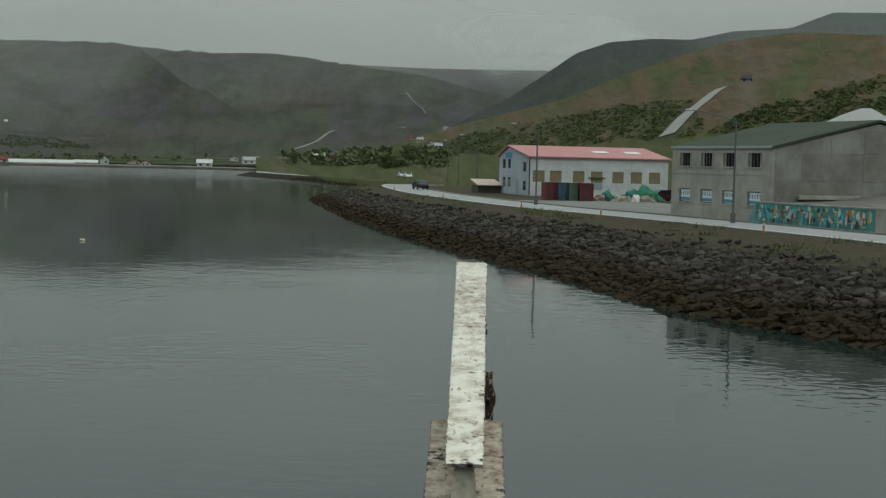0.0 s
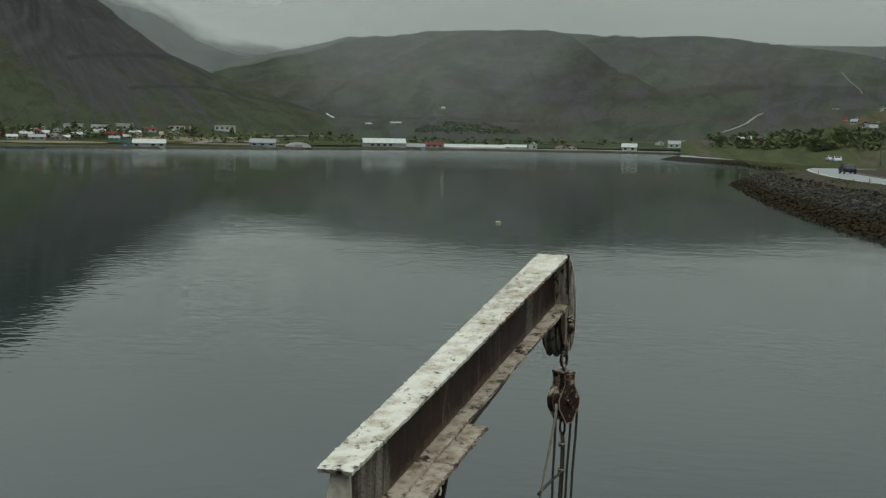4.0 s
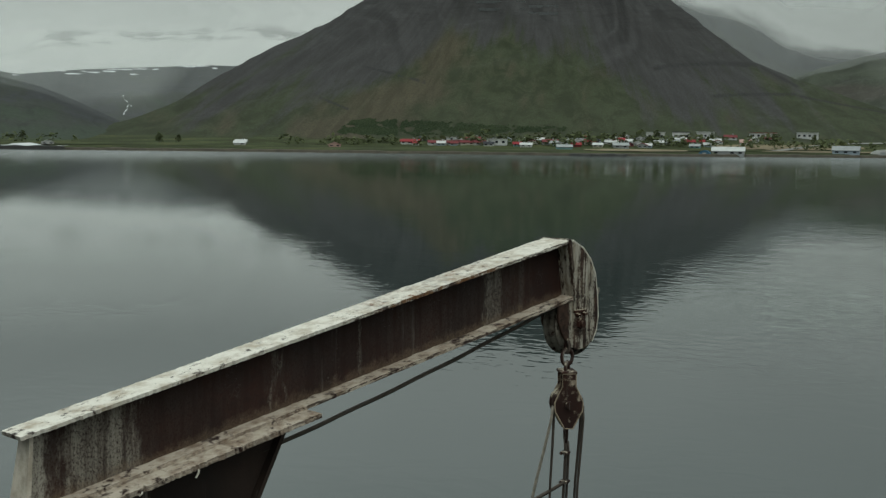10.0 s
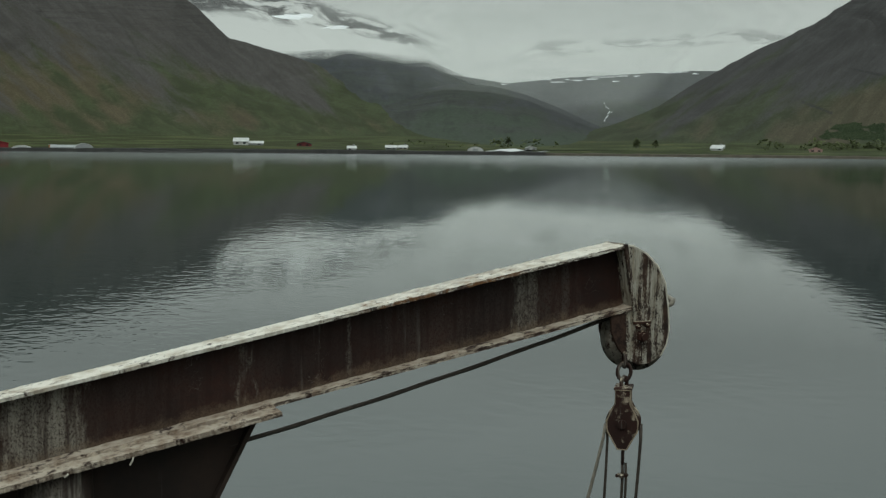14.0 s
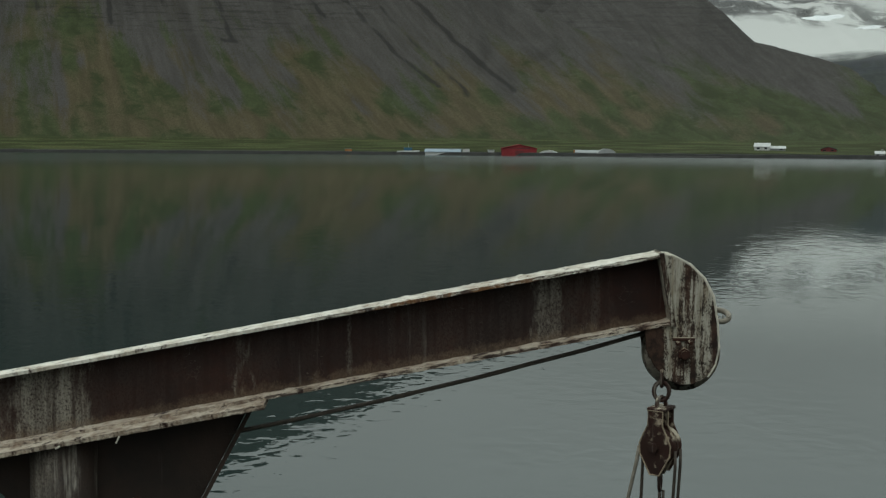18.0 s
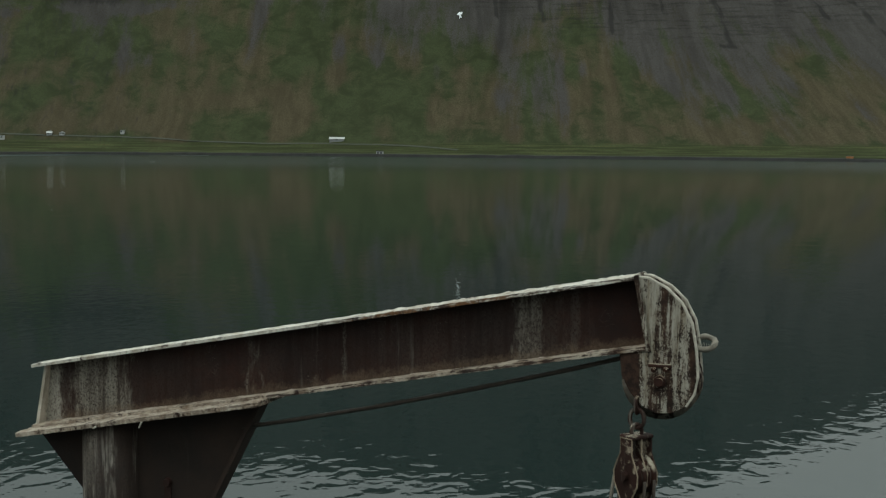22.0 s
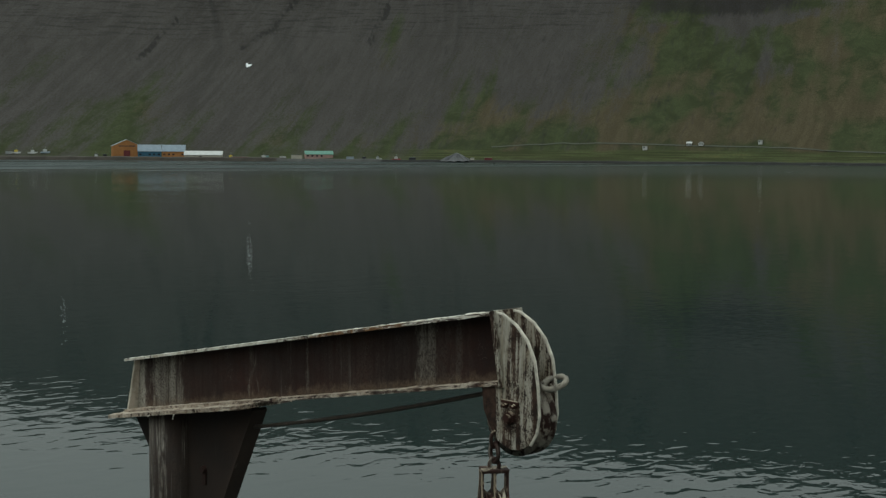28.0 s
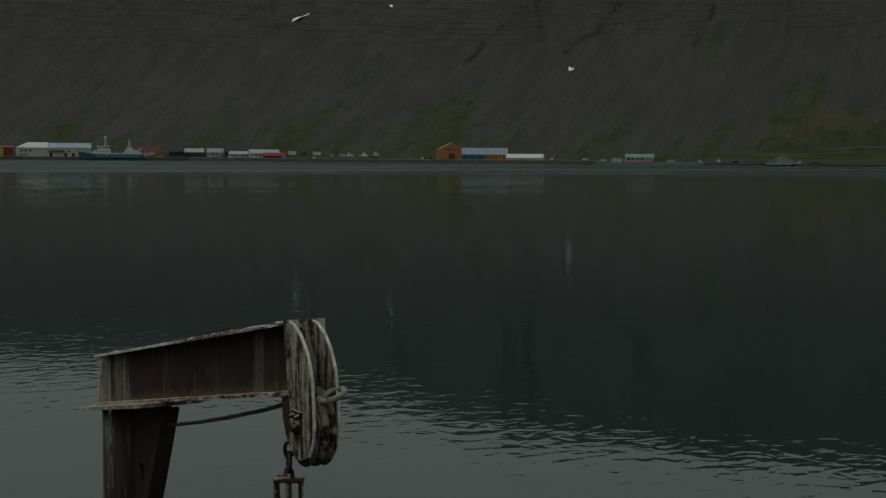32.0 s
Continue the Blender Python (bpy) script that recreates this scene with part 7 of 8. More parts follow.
# ---------------------------------------------------------------- plants
def leaves_material(name, dark, light, spread):
    """Foliage: each clump differs a little, whole patches differ more."""
    m = mat(name, dark, 0.95)
    n = N(m)
    n.b.inputs["Specular IOR Level"].default_value = 0.1
    g = n.add("ShaderNodeNewGeometry")
    patch = n.mask(n.noise(n.coord("Object"), spread, 3, 0.5), 0.35, 0.65)
    k = n.math("ADD", n.math("MULTIPLY", patch, 0.6), n.math("MULTIPLY", g.outputs["Random Per Island"], 0.4))
    col = n.mix(k, dark, light)
    n.done(col)
    tl, mx = n.add("ShaderNodeBsdfTranslucent"), n.add("ShaderNodeMixShader")
    n.link(col, tl.inputs[0])
    mx.inputs[0].default_value = 0.25
    n.link(n.b.outputs[0], mx.inputs[1])
    n.link(tl.outputs[0], mx.inputs[2])
    n.link(mx.outputs[0], n.t.nodes["Material Output"].inputs[0])
    return m


M_LEAF = leaves_material("shrub_leaves", (0.080, 0.096, 0.048), (0.120, 0.134, 0.066), 0.03)
M_SCRUB = leaves_material("heath_scrub_leaves", (0.054, 0.070, 0.030), (0.125, 0.138, 0.056), 0.035)
M_CONIFER = leaves_material("conifer_needles", (0.028, 0.040, 0.020), (0.046, 0.060, 0.030), 0.02)
M_TUFT = mat("grass_tufts", (0.05, 0.068, 0.022), 0.95)
n_ = N(M_TUFT)
g_ = n_.add("ShaderNodeNewGeometry")
n_.done(n_.ramp(g_.outputs["Random Per Island"], [(0.0, (0.085, 0.068, 0.035)), (0.5, (0.075, 0.09, 0.035)), (1.0, (0.11, 0.13, 0.05))]))


def leafy(verts, faces, rng, p, w, h, leaves):
    """A crown of small leaf clumps with gaps."""
    for _ in range(leaves):
        a, e = rng.uniform(0, 6.283), rng.uniform(-0.2, 1.5)
        r = rng.uniform(0.45, 1.0)
        c = Vector((p.x + math.cos(a) * math.cos(e) * w / 2 * r, p.y + math.sin(a) * math.cos(e) * w / 2 * r, p.z + h * (0.14 + 0.82 * math.sin(e) * r)))
        s = w * rng.uniform(0.11, 0.2)
        u = Vector((rng.gauss(0, 1), rng.gauss(0, 1), rng.gauss(0, 0.45))).normalized()
        t = u.cross(Vector((rng.gauss(0, 0.45), rng.gauss(0, 0.45), 1))).normalized()
        b = len(verts)
        for k, (p0, p1) in enumerate(((-1, 0), (0, -0.8), (1, 0.1), (0.1, 0.9))):
            q = c + (u * p0 + t * p1) * s * rng.uniform(0.7, 1.25)
            verts.append((q.x, q.y, q.z + (0.25 * s if k % 2 else 0)))
        faces.extend([(b, b + 1, b + 2), (b, b + 2, b + 3)])


def thicket(name, label, boxes, material, seed, leaves=14, scrub=False):
    """Shrubs scattered over land seen between given directions: (az0, az1, e0, e1, count, width, height)."""
    rng = random.Random(seed)
    verts, faces = [], []
    for az0, az1, e0, e1, count, w, h in boxes:
        for _ in range(count):
            az, el = rng.uniform(az0, az1), rng.uniform(e0, e1)
            if scrub and (heath_cover(az, el)[3] < rng.uniform(0.25, 1.25) or abs(az + 7.5 + (el - 1.2) * 0.97) < 0.55 and el > 0.9):
                continue
            p, d = site(az, el)
            k = rng.choice((0.5, 0.7, 0.9, 1.2, 1.7))
            leafy(verts, faces, rng, p, w * k, h * k, leaves)
    tagged(new(name, mesh_from(name, verts, faces, material)), label, "shrubs", kind="stuff")


thicket("hillside_shrubs", "dense dark green shrubs on the heath hillside",
        [(-18, 6, 0.1, 4.2, 26000, 1.6, 0.42)], M_SCRUB, 31, 18, True)
thicket("shore_trees", "low green trees on the point of the bay", [(2, 6.5, -0.25, 0.4, 190, 5, 1.8)], M_LEAF, 36, 22)
thicket("village_trees", "dark garden trees between the village houses",
        [(24, 31, -0.36, -0.05, 60, 6, 3.2), (31, 44, -0.30, 0.05, 190, 6, 3.4), (44, 52, -0.36, -0.1, 40, 6, 3), (12, 22, -0.33, -0.1, 60, 6, 3), (3.5, 9, -0.3, 0.15, 110, 7, 3.5), (60, 68, -0.4, -0.2, 16, 6, 4)], M_LEAF, 32, 16)


def plantation():
    """Low conifers in three plots: upper and lower edges by direction."""
    rng = random.Random(33)
    verts, faces = [], []
    for lower, upper, count in (([(47.1, 0.12), (49.6, 0.14)], [(47.1, 0.72), (48.2, 0.78), (49.0, 0.7), (49.6, 0.25)], 1900),
                                ([(39.8, 0.42), (43, 0.22), (46.3, 0.1), (46.9, 0.3)], [(39.8, 0.5), (43, 0.55), (46.0, 0.72), (46.9, 0.7)], 2600),
                                ([(17.0, 0.24), (21.5, 0.22)], [(17.0, 0.35), (18.4, 0.6), (20.2, 0.7), (21.5, 0.4)], 1400)):
        for _ in range(count):
            az, el = rng.uniform(lower[0][0], lower[-1][0]), rng.uniform(0.05, 0.8)
            if not table(lower, az) < el + rng.gauss(0, 0.03) < table(upper, az) or wave(az * 1.6, el * 6, 4) < -0.3:
                continue
            p, d = site(az, el)
            h, r = rng.uniform(0.6, 1.2), rng.uniform(1.4, 2.5)
            for t in range(2):
                b = len(verts)
                z0, z1, rr = p.z + h * 0.35 * t - 0.2, p.z + h * (0.65 + 0.35 * t), r * (1 - 0.35 * t)
                for k in range(6):
                    a = 6.283 * k / 6 + t
                    q = rr * rng.uniform(0.7, 1.2)
                    verts.append((p.x + q * math.cos(a), p.y + q * math.sin(a), z0))
                verts.append((p.x + rng.gauss(0, 0.2), p.y, z1))
                faces.extend([(b + k, b + (k + 1) % 6, b + 6) for k in range(6)])
    tagged(new("conifer_plantation", mesh_from("conifer_plantation", verts, faces, M_CONIFER)), "dark low conifer plantation on the mountain foot", "trees", kind="stuff")


plantation()


def tufts():
    rng = random.Random(34)
    verts, faces = [], []
    for i in range(20, 118):
        w = LINE[i].z
        for _ in range(34):
            o = rng.uniform(0.5, 0.97) * w
            if noise.noise(Vector((i * 0.35, o * 0.3, 2))) < 0.12:
                continue
            p = bank(i, o).lerp(bank(i + 1, o), rng.random())
            for _k in range(14):
                b = len(verts)
                a, h, l = rng.uniform(0, 6.28), rng.uniform(0.1, 0.36), rng.uniform(0.05, 0.32)
                x, y = p.x + rng.gauss(0, 0.3), p.y + rng.gauss(0, 0.3)
                verts.extend([(x - 0.03 * math.sin(a), y + 0.03 * math.cos(a), p.z - 0.05), (x + 0.03 * math.sin(a), y - 0.03 * math.cos(a), p.z - 0.05), (x + l * math.cos(a), y + l * math.sin(a), p.z + h)])
                faces.append((b, b + 1, b + 2))
    tagged(new("bank_grass", mesh_from("bank_grass", verts, faces, M_TUFT)), "rough grass tufts on the bank", "grass", kind="stuff")


tufts()


# ---------------------------------------------------------------- things on the far shore
def ribbon(name, label, category, dirs, width, material, lift=0.25):
    """A track laid over the land through places seen in given directions."""
    pts = [site(a, e)[0] for a, e in dirs]
    pts = spline([tuple(p) for p in pts], 10)
    verts, faces = [], []
    for i, p in enumerate(pts):
        d = (pts[min(i + 1, len(pts) - 1)] - pts[max(i - 1, 0)])
        nrm = Vector((d.y, -d.x, 0)).normalized() * width / 2
        for s in (-1, 1):
            q = p + nrm * s
            verts.append((q.x, q.y, max(level(q.x, q.y, 0), p.z - 1.0) + lift))
    for i in range(len(pts) - 1):
        a = 2 * i
        faces.append((a, a + 1, a + 3, a + 2))
    return tagged(new(name, mesh_from(name, verts, faces, material)), label, category, kind="structure")


M_TRACK = plain("gravel_track", (0.19, 0.185, 0.17), 0.95, 0, 0.15, 0.2)
ribbon("hill_track", "steep pale gravel track up the heath hill", "track", [(-7.45, 1.34), (-8.0, 1.95), (-8.6, 2.5), (-9.2, 3.0), (-9.75, 3.4)], 4.0, M_TRACK, 0.25)
ribbon("valley_road", "distant pale road climbing the valley", "road", [(8.39, 0.40), (7.95, 0.55), (7.52, 0.73), (7.09, 1.03), (6.71, 1.23)], 3.6, M_TRACK, 0.6)
ribbon("village_road", "pale road above the village", "road", [(31.2, -0.42), (30.0, -0.28), (28.6, -0.12), (27.0, -0.05), (25.4, -0.02)], 6.0, M_TRACK, 0.5)

M_FIELD = plain("dry_grass_field", (0.15, 0.115, 0.062), 1.0, 0, 0.3, 0.05)


def field(label, az0, az1, e0, e1, seed):
    """A sheet of mown or dry grass lying on the land between given directions."""
    rng = random.Random(seed)
    nu, nv = 26, 6
    verts, faces = [], []
    for i in range(nu + 1):
        az = az0 + (az1 - az0) * i / nu
        pinch = 1 - abs(2 * i / nu - 1) ** 4 * 0.7
        mid, half = (e0 + e1) / 2, (e1 - e0) / 2 * pinch * rng.uniform(0.85, 1.1)
        for k in range(nv + 1):
            p, _ = site(az, mid + half * (2 * k / nv - 1))
            verts.append((p.x, p.y, p.z + 0.35))
    for i in range(nu):
        for k in range(nv):
            a = i * (nv + 1) + k
            faces.append((a, a + 1, a + nv + 2, a + nv + 1))
    tagged(new("field", mesh_from("field", verts, faces, M_FIELD, True)), label, "field", kind="structure")


field("dry tan hay field beside the village", 33.6, 27.4, -0.36, -0.14, 1)
field("dry tan grass strip below the village", 39.0, 34.6, -0.50, -0.40, 2)
field("pale mown strip along the village shore", 31.5, 26.5, -0.46, -0.40, 3)
ribbon("coast_road", "narrow grey road along the foot of the mountain", "road", [(134.1, 0.24), (130.5, 0.39), (125.3, 0.33), (121.0, 0.23), (116.5, 0.05), (112.9, 0.04), (110.0, -0.04), (108.4, -0.18)], 1.8, plain("grey_gravel_road", (0.054, 0.056, 0.040), 0.95, 0, 0.2, 0.1), 0.35)
M_BARK = plain("grey_bark", (0.09, 0.075, 0.06), 0.95, 0, 0.3, 3)


def tree(az, elev, height, seed):
    """A garden tree: tapered trunk, a few limbs and a crown of leaf clumps."""
    rng = random.Random(seed)
    p, _ = site(az, elev)
    t = thing("tree", "dark leafy garden tree between the houses", "tree", (p.x, p.y, p.z - 0.2), rng.uniform(0, 360), "garden trees of the village")
    bm = bmesh.new()
    disc(bm, (0, 0, height * 0.3), (0, 0, 1), 0.22, height * 0.6, 0.1, 8)
    for k in range(4):
        a = 1.57 * k + rng.uniform(-0.4, 0.4)
        h = height * rng.uniform(0.3, 0.5)
        tube(bm, [(0, 0, h), (math.cos(a) * height * 0.12, math.sin(a) * height * 0.12, h + height * 0.15), (math.cos(a) * height * 0.2, math.sin(a) * height * 0.2, h + height * 0.32)], 0.06, 5)
    part("trunk", bm, M_BARK, t)
    verts, faces = [], []
    leafy(verts, faces, rng, Vector((0, 0, height * 0.1)), height * 0.75, height * 0.9, 90)
    crown = new("crown", mesh_from("crown", verts, faces, M_LEAF))
    crown.parent = t


for k, (az, e, h) in enumerate(((31.0, -0.1, 7), (33.6, -0.02, 6), (35.9, 0.0, 7), (37.3, -0.05, 6), (38.2, -0.1, 5.5), (40.3, -0.12, 6), (42.6, -0.2, 6), (29.4, -0.08, 6.5), (26.0, -0.15, 6), (25.2, -0.14, 7), (62.7, -0.32, 8), (57.2, -0.3, 7), (56.4, -0.3, 6))):
    tree(az, e, h, 70 + k)


def white_patch(az, e, w, h, seed, lean=0.0):
    p, d = site(az, e)
    bm = bmesh.new()
    rng = random.Random(seed)
    pts = []
    for k in range(14):
        a = 2 * math.pi * k / 14
        r = rng.uniform(0.35, 1.15)
        qa, qe = az - math.degrees(w / 2 * r * math.cos(a) + lean * h * math.sin(a)) / d, e + math.degrees(h / 2 * r * math.sin(a)) / d
        q, far = site(qa, qe)
        if abs(far - d) > 250:
            q = p + Vector(polar(qa, d)) - Vector(polar(az, d)) + Vector((0, 0, d * (math.tan(radians(qe)) - math.tan(radians(e)))))
        pts.append(q)
    c = sum(pts, Vector()) / len(pts)
    toward = (Vector((0, 0, EYE)) - c).normalized() * (2.0 if d < 1600 else 9.0)
    vs = [bm.verts.new(q + toward) for q in pts]
    cv = bm.verts.new(c + toward * 1.4)
    low = [bm.verts.new(q - toward * 0.5) for q in pts]
    for k in range(len(vs)):
        j = (k + 1) % len(vs)
        bm.faces.new((vs[k], vs[j], cv))
        bm.faces.new((vs[k], low[k], low[j], vs[j]))
    tagged(part("white_patch", bm, M_SNOW, None), "small white patch of snow or falling water in a gully", "snow", group="old snow on the mountains")


white_patch(108.36, 5.62, 5, 7, 1)
white_patch(144.57, 3.66, 6, 5, 2)
white_patch(156.2, 5.78, 8, 11, 3, 0.9)
white_patch(152.3, 6.3, 5, 5, 4)
# six small white pieces that form a thin waterfall, not snow
for k, (az, e, w, h, lean) in enumerate(((58.62, 1.62, 1.6, 5, 0.2), (58.5, 1.42, 1.8, 6, -0.6), (58.44, 1.2, 1.6, 8, 0.3), (58.3, 1.22, 3, 2, 0.0), (58.52, 1.02, 2.2, 7, 0.5), (58.6, 0.88, 3.4, 3, 0.0))):
    white_patch(az, e, w, h, 50 + k, lean)
for k, (az, e, w) in enumerate(((62.97, 2.4, 18), (62.0, 2.53, 28), (61.02, 2.6, 10), (60.6, 2.5, 30), (60.23, 2.62, 9), (59.81, 2.58, 26), (59.14, 2.63, 34), (58.72, 2.72, 44), (58.17, 2.54, 15),
                                 (57.87, 2.76, 32), (57.32, 2.76, 18), (56.05, 2.9, 36), (55.39, 2.93, 28), (54.84, 2.86, 13))):
    white_patch(az, e, w * 1.7, 3.4, 200 + k)
white_patch(71.9, 5.2, 150, 26, 12)
white_patch(70.2, 4.75, 120, 16, 13)


def shore_strip(name, label, category, az0, az1, out, z0, z1, width, material, step=0.5):
    """A low wall or spit that follows the far water's edge."""
    verts, faces = [], []
    n = int((az1 - az0) / step)
    rng = random.Random(int(az0 * 10))
    for i in range(n + 1):
        az = az0 + (az1 - az0) * i / n
        d = table(SHORE, az) + out + rng.gauss(0, 0.5)
        h = z1 + rng.gauss(0, 0.12)
        for dd, z in ((-1.5, -0.6), (0, h * 0.85), (0.8, h), (width, h), (width + 2, z0 - 1)):
            verts.append(polar(az, d + dd, z))
    for i in range(n):
        for k in range(4):
            a = i * 5 + k
            faces.append((a, a + 1, a + 6, a + 5))
    return tagged(new(name, mesh_from(name, verts, faces, material)), label, category, kind="structure")


M_SEAWALL = plain("dark_shore_rock", (0.026, 0.025, 0.023), 0.95, 0, 0.4, 0.2)
M_WHARF = plain("dark_wharf_timber", (0.035, 0.033, 0.03), 0.95, 0, 0.4, 0.3)
shore_strip("sea_wall", "low dark rock embankment along the far shore", "embankment", 61, 128, -1.0, 0, 1.9, 6, M_SEAWALL)
shore_strip("sea_wall_east", "low dark rock embankment along the harbour shore", "embankment", 128, 200, -1.0, 0, 1.9, 6, M_SEAWALL)
shore_strip("shore_edge", "low brown shore edge under the village", "embankment", 6, 61, -1.0, 0, 1.3, 5, plain("brown_shore", (0.06, 0.05, 0.036), 0.95, 0, 0.4, 0.2))
shore_strip("rock_bar", "low dark rock bar before the far shore", "rocks", 75.8, 79.4, -22, 0, 0.8, 6, M_SEAWALL, 0.3)
shore_strip("rock_bar_west", "low dark rock bar below the village", "rocks", 37.0, 39.5, -16, 0, 1.1, 6, M_SEAWALL, 0.3)
shore_strip("wharf", "dark timber wharf of the harbour", "wharf", 161.2, 171, -26, 0, 3.0, 30, M_WHARF)
shore_strip("jetty", "low grey stone jetty", "jetty", 138.9, 143.4, -14, 0, 2.2, 8, plain("grey_jetty_stone", (0.075, 0.075, 0.07), 0.9, 0, 0.3, 0.3))

shore_strip("head_road", "pale road along the head of the fjord", "road", 4.5, 24.5, 10.0, 0, 1.75, 5, M_TRACK, 0.4)
ribbon("stream", "thin white stream down the fjord valley", "stream", [(3.74, 2.88), (3.35, 2.6), (3.0, 2.31), (2.77, 2.03)], 1.5, M_TRACK, 2.0)
for e0, e1, a0, a1 in ((0.93, 0.86, 25.33, 25.22), (0.84, 0.76, 25.2, 25.0)):
    ribbon("waterfall", "small white waterfall on a dark rock step", "waterfall", [(a0, e0), ((a0 + a1) / 2, (e0 + e1) / 2), (a1, e1)], 1.6, M_SNOW, 1.0)


def avalanche_fence(a0, a1, e):
    """A row of steel snow fences on the face of the peak."""
    p, q = site(a0, e)[0], site(a1, e)[0]
    t = thing("snow_fence", "long grey steel snow fence on the dark peak", "fence", tuple(p), 0, "snow fences on the peak")
    d = q - p
    n = max(3, int(d.length / 9))
    side = Vector((-p.x, -p.y, 0)).normalized() * 2.0
    for k in range(n):
        bm = bmesh.new()
        o = d * (k / n) + side
        w = d / n * 0.94
        box(bm, (0, -0.15, -1.0), (w.length, 0.15, 1.5), Matrix.Translation(o) @ w.to_track_quat("X", "Z").to_matrix().to_4x4())
        part("fence_panel", bm, M_FENCE, t)


M_FENCE = plain("pale_fence_steel", (0.085, 0.09, 0.09), 0.7, 0, 0.2, 0.3)
for a0, a1, e in ((43.7, 41.6, 5.80), (41.45, 40.2, 5.63), (43.6, 41.6, 5.49), (41.45, 40.2, 5.33), (42.9, 41.0, 6.3)):
    avalanche_fence(a0, a1, e)

house(149.68, -0.29, 1.16, 0.76, "orange", "grey", "hall")
house(148.72, -0.30, 0.95, 0.56, "blue", "bluegrey", "long")
house(147.70, -0.30, 0.95, 0.56, "orange", "bluegrey", "long")
house(162.75, -0.12, 0.95, 0.32, "cream", "maroon", "long")
house(162.1, -0.2, 0.4, 0.22, "orange", "grey", "block")


def warehouse():
    """A long cream-clad fish store of two roofs on the wharf."""
    p, d = site(166.5, -0.22)
    t = thing("warehouse", "long cream-clad warehouse with pale sheet roofs on the wharf", "warehouse", (p.x, p.y, p.z - 0.2), 166.5, "buildings of the far shore")
    W, R, G = PAINT_M["cream"], PAINT_M["white"], PAINT_M["bluegrey"]
    h = 8.4
    bm = bmesh.new()
    box(bm, (-33, -9, -2), (34, 9, h))
    part("wall", bm, W, t)
    bm = bmesh.new()
    prism(bm, [(-9.6, h), (9.6, h), (4, h + 4.9), (-1, h + 4.9)], "x", -33.4, -4.5)
    for v in bm.verts:
        if v.co.x < -30 and v.co.z > h + 1:
            v.co.x += 11
    part("roof", bm, R, t, "pale hipped sheet roof")
    bm = bmesh.new()
    prism(bm, [(-9.6, h), (9.6, h), (1, h + 4.5)], "x", -4.46, 34.5)
    part("roof", bm, G, t, "blue-grey sheet roof")
    for k in range(14):
        x = -31 + 4.8 * k
        slab("cladding_seam", t, (x, -9.12, 0.2), (x + 0.35, -9.0, h - 0.2), PAINT_M["grey"])
    for x, z in ((-29, 1.2), (-29, 5.0), (-25, 5.0), (-25, 1.2), (-21, 5.0), (8, 4.2), (13, 4.2)):
        slab("window", t, (x, -9.1, z), (x + 2.2, -9.0, z + 1.5), M_PANE)
    for x in (-3, 10, 17):
        slab("door", t, (x, -9.14, 0), (x + 2.4, -9.0, 3.4), M_PANE, 0, "dark loading door")
    slab("canopy", t, (-4, -11.5, 5.6), (9, -9.0, 6.0), PAINT_M["dark"], 0, "dark loading canopy")


warehouse()


def gravel_pile():
    p, d = site(135.6, -0.36)
    bm = bmesh.new()
    bmesh.ops.create_cone(bm, cap_ends=True, segments=40, radius1=13, radius2=1.2, depth=6.2)
    bmesh.ops.subdivide_edges(bm, edges=bm.edges[:], cuts=3)
    for v in bm.verts:
        v.co += Vector((1, 1, 0.6)) * noise.noise(v.co * 0.25) * 1.4
    bmesh.ops.translate(bm, verts=bm.verts[:], vec=(p.x, p.y, p.z + 2.9))
    tagged(part("gravel_pile", bm, plain("grey_gravel", (0.10, 0.10, 0.102), 0.95, 0, 0.2, 0.6), None), "large grey gravel pile on the quay", "gravel pile")


gravel_pile()


